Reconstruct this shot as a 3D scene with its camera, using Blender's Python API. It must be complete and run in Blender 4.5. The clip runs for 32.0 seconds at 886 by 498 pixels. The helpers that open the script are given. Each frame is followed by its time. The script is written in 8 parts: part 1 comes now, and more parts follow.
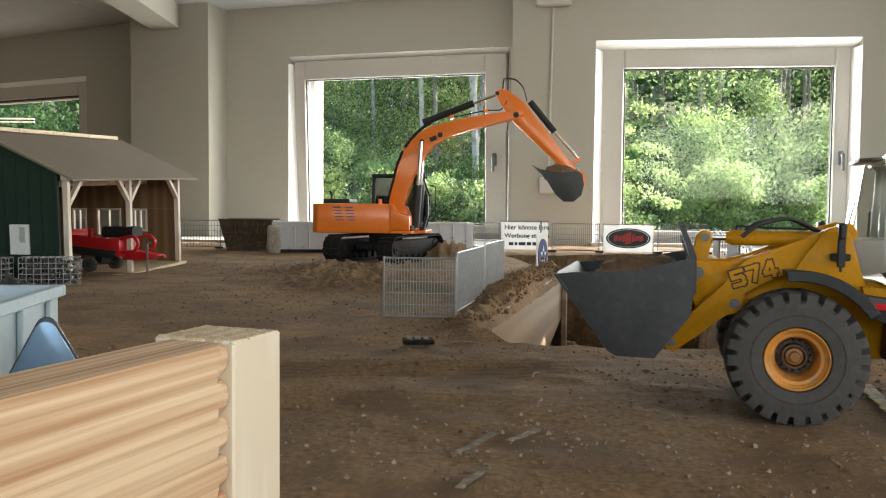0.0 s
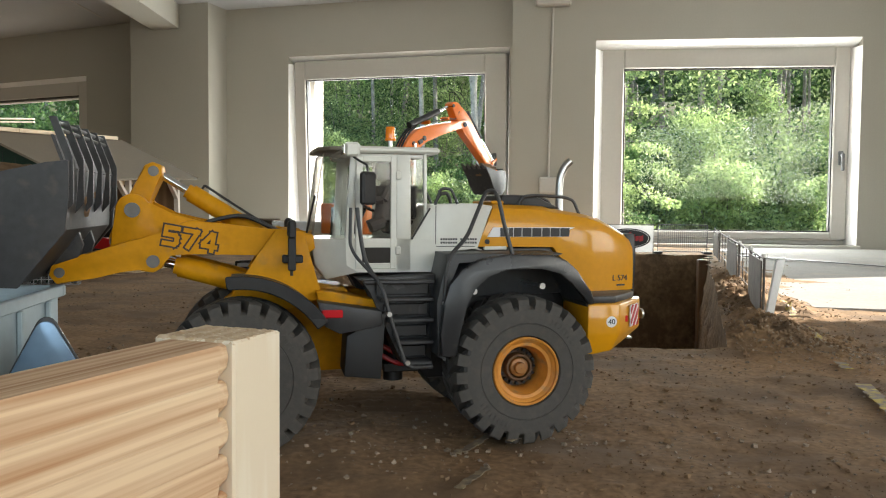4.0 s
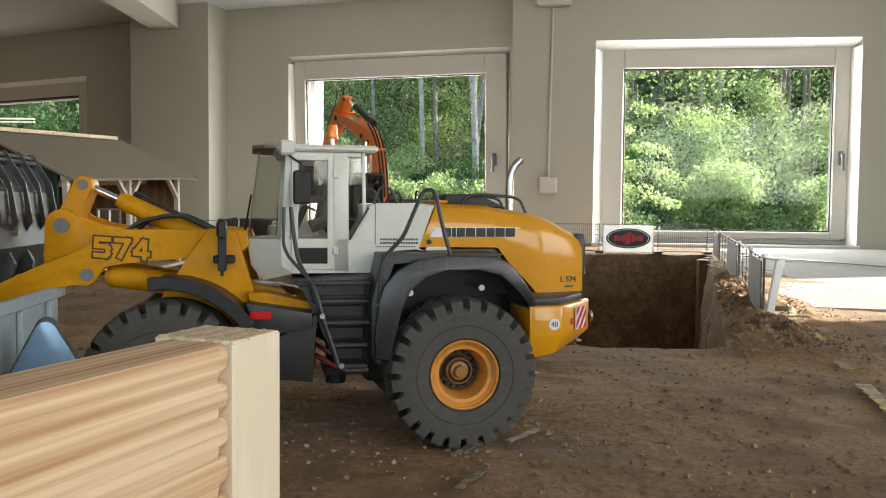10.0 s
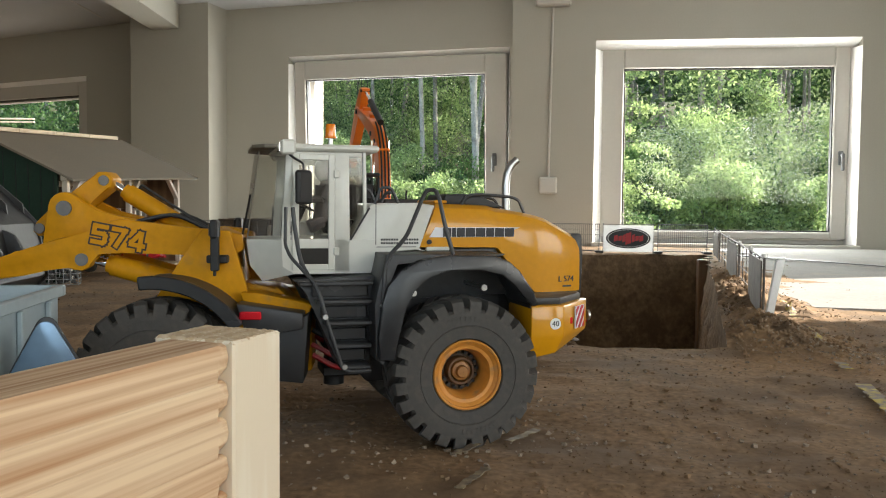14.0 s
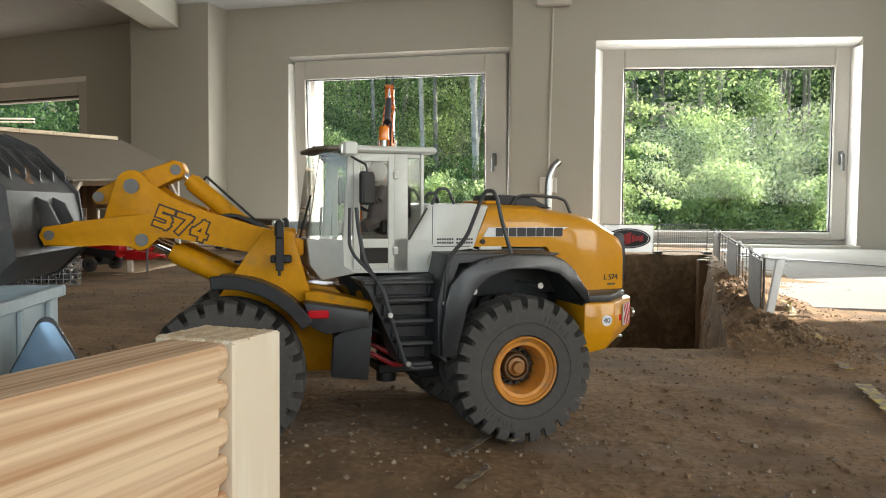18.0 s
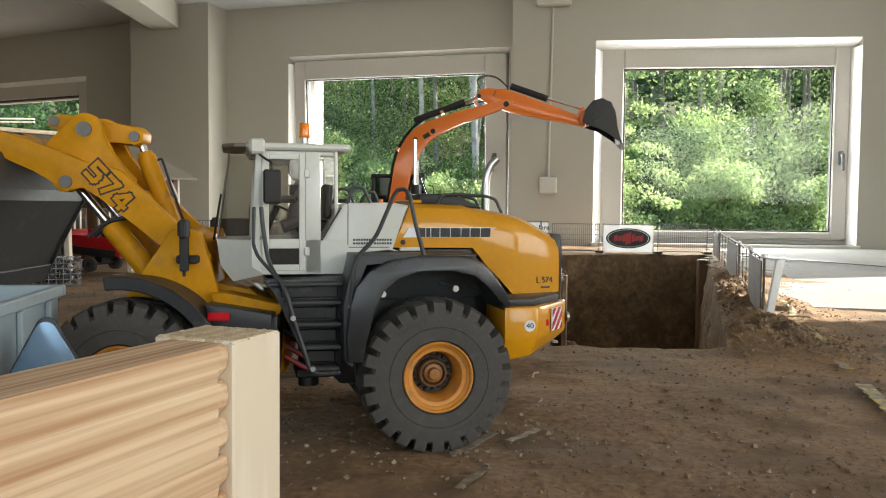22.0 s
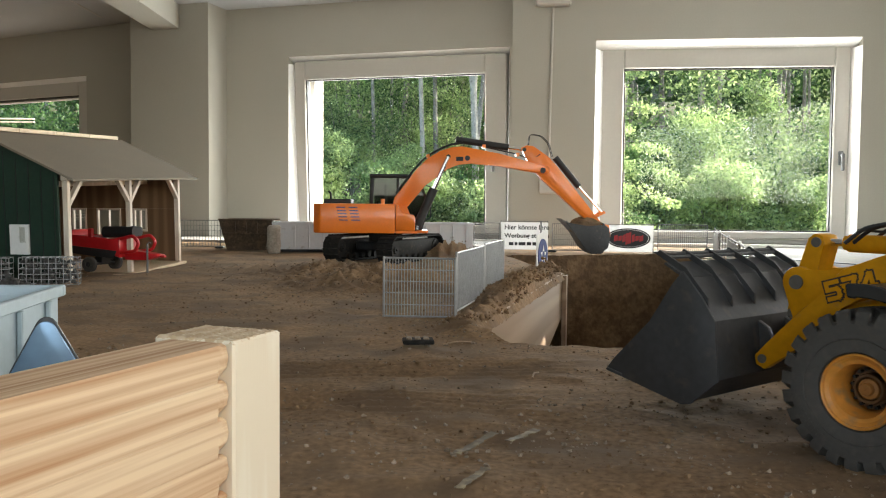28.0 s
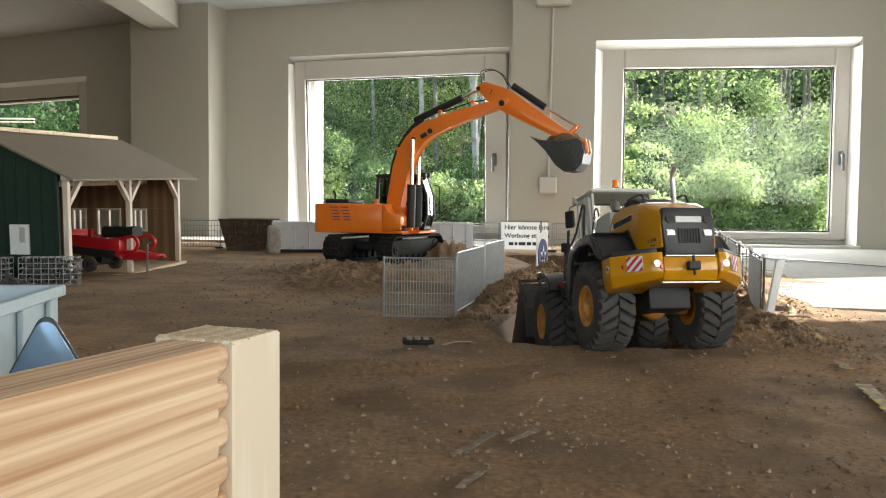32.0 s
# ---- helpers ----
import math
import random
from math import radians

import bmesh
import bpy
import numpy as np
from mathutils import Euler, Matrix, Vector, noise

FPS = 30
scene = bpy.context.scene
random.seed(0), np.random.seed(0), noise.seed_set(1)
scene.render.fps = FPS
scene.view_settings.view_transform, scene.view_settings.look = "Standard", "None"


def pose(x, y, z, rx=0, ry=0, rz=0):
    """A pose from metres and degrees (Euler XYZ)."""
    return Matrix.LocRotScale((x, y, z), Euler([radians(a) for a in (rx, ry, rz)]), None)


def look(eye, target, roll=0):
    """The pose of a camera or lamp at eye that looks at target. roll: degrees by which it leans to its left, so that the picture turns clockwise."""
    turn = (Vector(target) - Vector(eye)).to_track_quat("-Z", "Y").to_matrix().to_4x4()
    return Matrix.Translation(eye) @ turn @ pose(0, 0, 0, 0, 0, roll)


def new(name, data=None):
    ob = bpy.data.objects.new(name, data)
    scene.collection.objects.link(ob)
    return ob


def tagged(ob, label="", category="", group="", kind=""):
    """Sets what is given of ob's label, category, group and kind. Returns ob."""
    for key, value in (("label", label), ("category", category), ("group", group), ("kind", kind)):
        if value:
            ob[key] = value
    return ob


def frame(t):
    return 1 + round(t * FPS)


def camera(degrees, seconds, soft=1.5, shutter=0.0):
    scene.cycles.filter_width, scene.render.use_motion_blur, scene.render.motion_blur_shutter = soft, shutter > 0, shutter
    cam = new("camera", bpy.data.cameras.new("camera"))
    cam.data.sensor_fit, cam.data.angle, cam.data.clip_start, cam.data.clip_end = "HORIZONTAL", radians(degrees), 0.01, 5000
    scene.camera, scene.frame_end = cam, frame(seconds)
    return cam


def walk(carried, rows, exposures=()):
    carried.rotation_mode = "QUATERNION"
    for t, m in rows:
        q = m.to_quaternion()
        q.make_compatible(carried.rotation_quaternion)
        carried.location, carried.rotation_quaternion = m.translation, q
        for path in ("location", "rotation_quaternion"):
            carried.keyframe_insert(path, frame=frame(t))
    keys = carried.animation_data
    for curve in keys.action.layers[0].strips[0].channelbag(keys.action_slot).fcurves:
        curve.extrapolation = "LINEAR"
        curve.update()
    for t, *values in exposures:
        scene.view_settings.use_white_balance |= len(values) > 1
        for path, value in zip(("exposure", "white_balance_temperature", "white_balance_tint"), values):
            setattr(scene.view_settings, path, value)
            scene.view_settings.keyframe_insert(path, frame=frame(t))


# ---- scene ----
# Indoor gravel track for scale-model site machines, in front of two windows to a wood.
cam = camera(55, 32.0, soft=1.1, shutter=0.5)
EYE = (0.0, 0.0, 0.198)
VIEW = look(EYE, (0.0, 1.0, 0.198 - 0.0505), 0.5)
walk(cam, [(0.0, VIEW), (32.0, VIEW)], [(0.0, 2.05), (2.0, 2.11), (3.0, 1.90), (6.0, 1.94), (11.0, 1.96), (13.0, 1.86), (14.5, 1.86), (18.0, 1.90), (22.0, 1.94), (25.5, 1.94), (28.0, 2.09), (30.0, 2.07), (31.0, 2.13), (32.0, 2.06)])

# ---- light ----
SUN_AZ, SUN_EL = radians(18), radians(28)      # from +x towards +y; height over the horizon
world = bpy.data.worlds.new("world")
scene.world = world
world.use_nodes = True
wn = world.node_tree
sky = wn.nodes.new("ShaderNodeTexSky")
sky.sky_type, sky.sun_disc = "NISHITA", False
sky.sun_elevation, sky.sun_rotation = SUN_EL, radians(90) - SUN_AZ
wn.links.new(sky.outputs[0], wn.nodes["Background"].inputs[0])
wn.nodes["Background"].inputs[1].default_value = 0.15


def lamp(name, kind, m, power, color=(1, 1, 1), size=(1, 1)):
    data = bpy.data.lights.new(name, kind)
    data.energy, data.color = power, color
    if kind == "AREA":
        data.shape, data.size, data.size_y = "RECTANGLE", size[0], size[1]
    else:
        data.angle = radians(0.6)
    ob = new(name, data)
    ob.matrix_world = m
    return ob


SUN_FROM = Vector((math.cos(SUN_AZ) * math.cos(SUN_EL), math.sin(SUN_AZ) * math.cos(SUN_EL), math.sin(SUN_EL)))
lamp("sun", "SUN", look(SUN_FROM * 20, (0, 0, 0)), 5.0, (1.0, 0.94, 0.84))
# added fill lamps standing in for unseen windows behind and beside the camera
lamp("window_light", "AREA", look((-2.7, -2.38, 0.8), (-0.6, 1.5, 0.2)), 0.5, (1.0, 0.985, 0.95), (1.9, 1.0))
lamp("window_light", "AREA", look((-0.45, -2.38, 0.8), (0.1, 1.5, 0.2)), 2.8, (1.0, 0.99, 0.92), (1.9, 1.0))
lamp("window_light", "AREA", look((2.5, 2.6, 0.75), (0.0, 2.2, 0.3)), 1.4, (1.0, 0.985, 0.95), (1.1, 1.0))
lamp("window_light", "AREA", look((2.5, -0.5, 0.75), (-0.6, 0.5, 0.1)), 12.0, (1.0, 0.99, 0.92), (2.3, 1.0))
lamp("window_light", "AREA", look((1.6, -2.38, 0.8), (0.2, 1.5, 0.2)), 4.2, (1.0, 0.98, 0.9), (1.5, 0.95))
# daylight lamps in the three windows in view
lamp("window_light", "AREA", pose(0.3, 4.6, 0, 0, 0, -16.75) @ pose(-0.628, 0.115, 0.507) @ look((0, 0, 0), (0, -1, -0.04)), 9.0, (0.97, 1.0, 0.95), (1.04, 0.8))
lamp("window_light", "AREA", pose(1.2, 4.3, 0, 0, 0, -7.0) @ pose(0.229, 0.122, 0.497) @ look((0, 0, 0), (0, -1, -0.04)), 10.0, (0.97, 1.0, 0.95), (1.01, 0.8))
lamp("window_light", "AREA", pose(-1.617, 5.255, 0, 0, 0, -27) @ pose(-1.46, 0.02, 0.55) @ look((0, 0, 0), (0, -1, -0.05)), 0.45, (0.97, 1.0, 0.95), (1.0, 0.7))

# ---- mesh helpers ----


def grown(bm, verts, faces):
    vs = [bm.verts.new(v) for v in verts]
    for f in faces:
        try:
            bm.faces.new([vs[i] for i in f])
        except ValueError:
            pass
    return vs


def box(bm, x0, x1, y0, y1, z0, z1, bevel=0.0, m=None):
    vs = grown(bm, [(x, y, z) for x in (x0, x1) for y in (y0, y1) for z in (z0, z1)],
               [(0, 1, 3, 2), (4, 6, 7, 5), (0, 4, 5, 1), (2, 3, 7, 6), (0, 2, 6, 4), (1, 5, 7, 3)])
    if bevel:
        es = list({e for v in vs for e in v.link_edges})
        made = bmesh.ops.bevel(bm, geom=es, offset=bevel, segments=1, affect="EDGES", profile=0.6)
        vs = list({v for f in made["faces"] for v in f.verts} | {v for v in vs if v.is_valid})
    if m is not None:
        bmesh.ops.transform(bm, matrix=m, verts=vs)
    return vs


def prism(bm, outline, a, b, axis="y", bevel=0.0, m=None):
    """A plate with an outline in the plane across the axis, from a to b along it."""
    def at(p, d):
        return {"y": (p[0], d, p[1]), "x": (d, p[0], p[1]), "z": (p[0], p[1], d)}[axis]
    n = len(outline)
    vs = grown(bm, [at(p, a) for p in outline] + [at(p, b) for p in outline],
               [tuple(range(n)), tuple(range(2 * n - 1, n - 1, -1))] + [(i, i + n, (i + 1) % n + n, (i + 1) % n) for i in range(n)])
    if bevel:
        es = list({e for v in vs for e in v.link_edges})
        made = bmesh.ops.bevel(bm, geom=es, offset=bevel, segments=2, affect="EDGES", profile=0.5)
        vs = list({v for f in made["faces"] for v in f.verts} | {v for v in vs if v.is_valid})
    if m is not None:
        bmesh.ops.transform(bm, matrix=m, verts=vs)
    return vs


def rod(bm, p, q, r, seg=10, r2=None, caps=True):
    p, q = Vector(p), Vector(q)
    d = (q - p).normalized()
    u = d.orthogonal().normalized()
    w = d.cross(u)
    r2 = r if r2 is None else r2
    ring = [(u * math.cos(2 * math.pi * i / seg) + w * math.sin(2 * math.pi * i / seg)) for i in range(seg)]
    fs = [(i, (i + 1) % seg, (i + 1) % seg + seg, i + seg) for i in range(seg)]
    if caps:
        fs += [tuple(range(seg - 1, -1, -1)), tuple(range(seg, 2 * seg))]
    vs = grown(bm, [p + c * r for c in ring] + [q + c * r2 for c in ring], fs)
    return vs


def tube(bm, pts, r, seg=8):
    """A bent tube through the points, with rounded bends."""
    pts = [Vector(p) for p in pts]
    fine = [pts[0]]
    for i in range(1, len(pts) - 1):
        a, b, c = pts[i - 1], pts[i], pts[i + 1]
        k = min((a - b).length, (c - b).length) * 0.35
        s, e = b + (a - b).normalized() * k, b + (c - b).normalized() * k
        for t in (0, 0.33, 0.67, 1):
            fine.append((s * (1 - t) + b * t) * (1 - t) + (b * (1 - t) + e * t) * t)
    fine.append(pts[-1])
    u = None
    rings = []
    for i, p in enumerate(fine):
        d = (fine[min(i + 1, len(fine) - 1)] - fine[max(i - 1, 0)]).normalized()
        u = (d.orthogonal() if u is None else u - d * u.dot(d)).normalized()
        w = d.cross(u)
        rings.append([bm.verts.new(p + (u * math.cos(2 * math.pi * j / seg) + w * math.sin(2 * math.pi * j / seg)) * r) for j in range(seg)])
    for a, b in zip(rings, rings[1:]):
        for j in range(seg):
            bm.faces.new((a[j], a[(j + 1) % seg], b[(j + 1) % seg], b[j]))
    bm.faces.new(rings[0][::-1])
    bm.faces.new(rings[-1])


def lathe(bm, profile, seg=48, close=True):
    """Turns (radius, y) points round the y axis."""
    rings = [[bm.verts.new((r * math.cos(2 * math.pi * j / seg), y, r * math.sin(2 * math.pi * j / seg))) for j in range(seg)] for r, y in profile]
    pairs = list(zip(rings, rings[1:])) + ([(rings[-1], rings[0])] if close else [])
    for a, b in pairs:
        for j in range(seg):
            bm.faces.new((a[j], b[j], b[(j + 1) % seg], a[(j + 1) % seg]))


def mesh_of(bm, name, material, smooth=None):
    bmesh.ops.recalc_face_normals(bm, faces=bm.faces)
    me = bpy.data.meshes.new(name)
    bm.to_mesh(me)
    bm.free()
    me.materials.append(material)
    if smooth is not None:
        me.shade_smooth()
        me.set_sharp_from_angle(angle=radians(smooth))
    return me


def part(name, bm, material, parent, label="", smooth=35):
    """Links a bmesh as one mesh object under a thing or under a part."""
    ob = new(name, mesh_of(bm, name, material, smooth))
    ob.parent = parent
    return tagged(ob, label)


def thing(name, bm, material, label, category, group="", kind="", smooth=35):
    """A top-level thing of one mesh."""
    return tagged(new(name, mesh_of(bm, name, material, smooth)), label, category, group, kind)


def root(name, label, category, m=None, group="", kind=""):
    ob = new(name)
    ob.empty_display_size = 0.02
    if m is not None:
        ob.matrix_basis = m
    return tagged(ob, label, category, group, kind)


def writing(name, text, size, material, parent, m, depth=0.0004, label="", swell=0.0, shear=0.0):
    """Raised letters in the built-in font, turned into a mesh."""
    cu = bpy.data.curves.new(name, "FONT")
    cu.body, cu.size, cu.extrude, cu.align_x, cu.align_y, cu.offset, cu.shear = text, size, depth, "CENTER", "CENTER", swell, shear
    tmp = new(name, cu)
    me = bpy.data.meshes.new_from_object(tmp.evaluated_get(bpy.context.evaluated_depsgraph_get()))
    bpy.data.objects.remove(tmp)
    me.materials.clear()
    me.materials.append(material)
    ob = new(name, me)
    ob.parent, ob.matrix_basis = parent, m
    return tagged(ob, label)


# ---- materials ----


def mat(name, color, rough=0.6, metal=0.0, vary=0.25, scale=12.0, fine=120.0, bump=0.2, dist=0.002, coat=0.0, stain=None, stain_at=0.62, spec=0.5):
    """Paint, wood, metal or soil: one colour varied at two scales, with stains, uneven gloss and fine relief."""
    m = bpy.data.materials.new(name)
    m.use_nodes = True
    nt = m.node_tree
    N, L = nt.nodes, nt.links
    bsdf = N["Principled BSDF"]
    co = N.new("ShaderNodeTexCoord")
    big, small = N.new("ShaderNodeTexNoise"), N.new("ShaderNodeTexNoise")
    for n, sc, det in ((big, scale, 5), (small, fine, 3)):
        n.inputs["Scale"].default_value, n.inputs["Detail"].default_value = sc, det
        L.new(co.outputs["Object"], n.inputs["Vector"])
    mix = N.new("ShaderNodeMath")
    mix.operation = "ADD"
    L.new(big.outputs["Fac"], mix.inputs[0])
    L.new(small.outputs["Fac"], mix.inputs[1])
    ramp = N.new("ShaderNodeValToRGB")
    ramp.color_ramp.elements[0].position, ramp.color_ramp.elements[1].position = 0.7 / 2, 1.3 / 2
    ramp.color_ramp.elements[0].color = (*[c * (1 - vary) for c in color], 1)
    ramp.color_ramp.elements[1].color = (*[min(1, c * (1 + vary)) for c in color], 1)
    half = N.new("ShaderNodeMath")
    half.operation, half.inputs[1].default_value = "MULTIPLY", 0.5
    L.new(mix.outputs[0], half.inputs[0])
    L.new(half.outputs[0], ramp.inputs[0])
    out = ramp.outputs[0]
    if stain:
        third = N.new("ShaderNodeTexNoise")
        third.inputs["Scale"].default_value, third.inputs["Detail"].default_value = scale * 2.7, 8
        L.new(co.outputs["Object"], third.inputs["Vector"])
        gate = N.new("ShaderNodeValToRGB")
        gate.color_ramp.elements[0].position, gate.color_ramp.elements[1].position = stain_at - 0.08, stain_at + 0.08
        L.new(third.outputs["Fac"], gate.inputs[0])
        blend = N.new("ShaderNodeMix")
        blend.data_type = "RGBA"
        L.new(gate.outputs[0], blend.inputs[0])
        L.new(out, blend.inputs[6])
        blend.inputs[7].default_value = (*stain, 1)
        out = blend.outputs[2]
    L.new(out, bsdf.inputs["Base Color"])
    rr = N.new("ShaderNodeMapRange")
    rr.inputs[3].default_value, rr.inputs[4].default_value = max(0.02, rough - 0.12), min(1, rough + 0.12)
    L.new(big.outputs["Fac"], rr.inputs[0])
    L.new(rr.outputs[0], bsdf.inputs["Roughness"])
    bsdf.inputs["Metallic"].default_value = metal
    bsdf.inputs["Specular IOR Level"].default_value = spec
    bsdf.inputs["Coat Weight"].default_value = coat
    bsdf.inputs["Coat Roughness"].default_value = 0.08
    if bump:
        b = N.new("ShaderNodeBump")
        b.inputs["Strength"].default_value, b.inputs["Distance"].default_value = bump, dist
        L.new(small.outputs["Fac"], b.inputs["Height"])
        L.new(b.outputs[0], bsdf.inputs["Normal"])
    return m


def glass_mat(name, color=(1, 1, 1), rough=0.02, face_on=0.035):
    m = bpy.data.materials.new(name)
    m.use_nodes = True
    nt = m.node_tree
    N, L = nt.nodes, nt.links
    tr, gl, mx = N.new("ShaderNodeBsdfTransparent"), N.new("ShaderNodeBsdfGlossy"), N.new("ShaderNodeMixShader")
    fr, pw, sc = N.new("ShaderNodeLayerWeight"), N.new("ShaderNodeMath"), N.new("ShaderNodeMath")
    fr.inputs[0].default_value = 0.5
    pw.operation, pw.inputs[1].default_value = "POWER", 5.0
    sc.operation, sc.inputs[1].default_value, sc.inputs[2].default_value = "MULTIPLY_ADD", 0.96, face_on
    tr.inputs[0].default_value = (*color, 1)
    gl.inputs["Roughness"].default_value = rough
    L.new(fr.outputs["Facing"], pw.inputs[0])
    L.new(pw.outputs[0], sc.inputs[0])
    L.new(sc.outputs[0], mx.inputs[0])
    L.new(tr.outputs[0], mx.inputs[1])
    L.new(gl.outputs[0], mx.inputs[2])
    out = mx.outputs[0]
    L.new(out, N["Material Output"].inputs[0])
    return m


def wood_mat(name, light, dark, rings=14.0, along="X", rough=0.55, wander=5.0):
    """Planed softwood with stretched year rings."""
    m = bpy.data.materials.new(name)
    m.use_nodes = True
    nt = m.node_tree
    N, L = nt.nodes, nt.links
    bsdf = N["Principled BSDF"]
    co, mp = N.new("ShaderNodeTexCoord"), N.new("ShaderNodeMapping")
    stretch = {"X": (0.06, 1, 1), "Y": (1, 0.06, 1), "Z": (1, 1, 0.06)}[along]
    mp.inputs["Scale"].default_value = stretch
    L.new(co.outputs["Object"], mp.inputs[0])
    wv, ns, gr = N.new("ShaderNodeTexWave"), N.new("ShaderNodeTexNoise"), N.new("ShaderNodeTexNoise")
    wv.wave_type, wv.bands_direction = "RINGS", along
    wv.inputs["Scale"].default_value, wv.inputs["Distortion"].default_value, wv.inputs["Detail"].default_value = rings, wander, 3
    wv.inputs["Detail Scale"].default_value = 2.0
    ns.inputs["Scale"].default_value, gr.inputs["Scale"].default_value = 25, 700
    for n in (wv, ns, gr):
        L.new(mp.outputs[0], n.inputs["Vector"])
    a = N.new("ShaderNodeMath")
    a.operation = "MULTIPLY_ADD"
    L.new(ns.outputs["Fac"], a.inputs[0])
    a.inputs[1].default_value = 0.5
    L.new(wv.outputs["Fac"], a.inputs[2])
    ramp = N.new("ShaderNodeValToRGB")
    ramp.color_ramp.elements[0].position, ramp.color_ramp.elements[1].position = 0.15, 1.2 / 1.3
    ramp.color_ramp.elements[0].color, ramp.color_ramp.elements[1].color = (*light, 1), (*dark, 1)
    L.new(a.outputs[0], ramp.inputs[0])
    L.new(ramp.outputs[0], bsdf.inputs["Base Color"])
    bsdf.inputs["Roughness"].default_value = rough
    b = N.new("ShaderNodeBump")
    b.inputs["Strength"].default_value, b.inputs["Distance"].default_value = 0.15, 0.0006
    L.new(gr.outputs["Fac"], b.inputs["Height"])
    L.new(b.outputs[0], bsdf.inputs["Normal"])
    return m


def streak_mat(name, light, dark):
    """Planed softwood with fine straight grain along x and broad warm bands."""
    m = bpy.data.materials.new(name)
    m.use_nodes = True
    nt = m.node_tree
    N, L = nt.nodes, nt.links
    bsdf = N["Principled BSDF"]
    co = N.new("ShaderNodeTexCoord")
    total = None
    for scale, stretch, weight, detail in ((300, 0.012, 0.5, 3), (80, 0.025, 0.4, 3), (14, 0.15, 0.25, 2)):
        mp, ns, w = N.new("ShaderNodeMapping"), N.new("ShaderNodeTexNoise"), N.new("ShaderNodeMath")
        mp.inputs["Scale"].default_value = (stretch, 1, 1)
        ns.inputs["Scale"].default_value, ns.inputs["Detail"].default_value = scale, detail
        L.new(co.outputs["Object"], mp.inputs[0])
        L.new(mp.outputs[0], ns.inputs["Vector"])
        w.operation, w.inputs[1].default_value = "MULTIPLY_ADD", weight
        L.new(ns.outputs["Fac"], w.inputs[0])
        w.inputs[2].default_value = 0.0
        if total:
            L.new(total, w.inputs[2])
        total = w.outputs[0]
    ramp = N.new("ShaderNodeValToRGB")
    ramp.color_ramp.elements[0].position, ramp.color_ramp.elements[1].position = 0.48, 0.7
    ramp.color_ramp.elements[0].color, ramp.color_ramp.elements[1].color = (*light, 1), (*dark, 1)
    L.new(total, ramp.inputs[0])
    L.new(ramp.outputs[0], bsdf.inputs["Base Color"])
    bsdf.inputs["Roughness"].default_value = 0.6
    b = N.new("ShaderNodeBump")
    b.inputs["Strength"].default_value, b.inputs["Distance"].default_value = 0.12, 0.0005
    L.new(total, b.inputs["Height"])
    L.new(b.outputs[0], bsdf.inputs["Normal"])
    return m


def leaf_mat(name, low, high):
    m = bpy.data.materials.new(name)
    m.use_nodes = True
    nt = m.node_tree
    N, L = nt.nodes, nt.links
    geo, ramp = N.new("ShaderNodeNewGeometry"), N.new("ShaderNodeValToRGB")
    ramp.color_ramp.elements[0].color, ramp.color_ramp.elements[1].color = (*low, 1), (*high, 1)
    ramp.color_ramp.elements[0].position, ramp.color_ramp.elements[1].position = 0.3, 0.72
    # clump noise puts sunlit and shaded leaf tones into the colour
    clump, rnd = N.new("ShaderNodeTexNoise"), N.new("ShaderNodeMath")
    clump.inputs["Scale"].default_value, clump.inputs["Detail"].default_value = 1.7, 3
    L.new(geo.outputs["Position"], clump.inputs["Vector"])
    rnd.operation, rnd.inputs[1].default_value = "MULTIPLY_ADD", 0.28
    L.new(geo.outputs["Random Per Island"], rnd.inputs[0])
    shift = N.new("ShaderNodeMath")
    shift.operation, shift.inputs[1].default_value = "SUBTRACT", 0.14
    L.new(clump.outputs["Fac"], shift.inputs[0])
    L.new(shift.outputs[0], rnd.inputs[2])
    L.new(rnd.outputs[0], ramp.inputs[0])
    bsdf, tl, mx = N["Principled BSDF"], N.new("ShaderNodeBsdfTranslucent"), N.new("ShaderNodeMixShader")
    L.new(ramp.outputs[0], bsdf.inputs["Base Color"])
    L.new(ramp.outputs[0], tl.inputs[0])
    bsdf.inputs["Roughness"].default_value = 0.5
    mx.inputs[0].default_value = 0.58
    L.new(bsdf.outputs[0], mx.inputs[1])
    L.new(tl.outputs[0], mx.inputs[2])
    L.new(mx.outputs[0], N["Material Output"].inputs[0])
    return m


SOIL = mat("soil", (0.222, 0.143, 0.081), 0.95, vary=0.42, scale=3.0, fine=150, bump=0.4, dist=0.002, stain=(0.155, 0.105, 0.066), stain_at=0.55, spec=0.15)
SOIL_DAMP = mat("soil_damp", (0.19, 0.125, 0.07), 0.95, vary=0.4, scale=7, fine=55, bump=0.7, dist=0.008, stain=(0.13, 0.085, 0.05), stain_at=0.56, spec=0.1)
PEBBLE = mat("pebble", (0.245, 0.19, 0.138), 0.9, vary=0.5, scale=40, fine=300, bump=0.3)
PLASTER = mat("plaster", (0.405, 0.388, 0.335), 0.9, vary=0.04, scale=2, fine=150, bump=0.12, dist=0.002)
CEILING = mat("ceiling_board", (0.5, 0.51, 0.52), 0.95, vary=0.05, scale=4, fine=220, bump=0.3)
# white toned down to carry the shade on the backlit frames
SHADED_WHITE = mat("shaded_white", (0.5, 0.478, 0.435), 0.35, vary=0.03, scale=5, fine=90, bump=0.02)
RUBBER_SEAL = mat("rubber_seal", (0.02, 0.02, 0.02), 0.6, vary=0.1)
GLASS = glass_mat("pane_glass", face_on=0.014)
CAB_GLASS = glass_mat("cab_glass", (0.9, 0.9, 0.88))
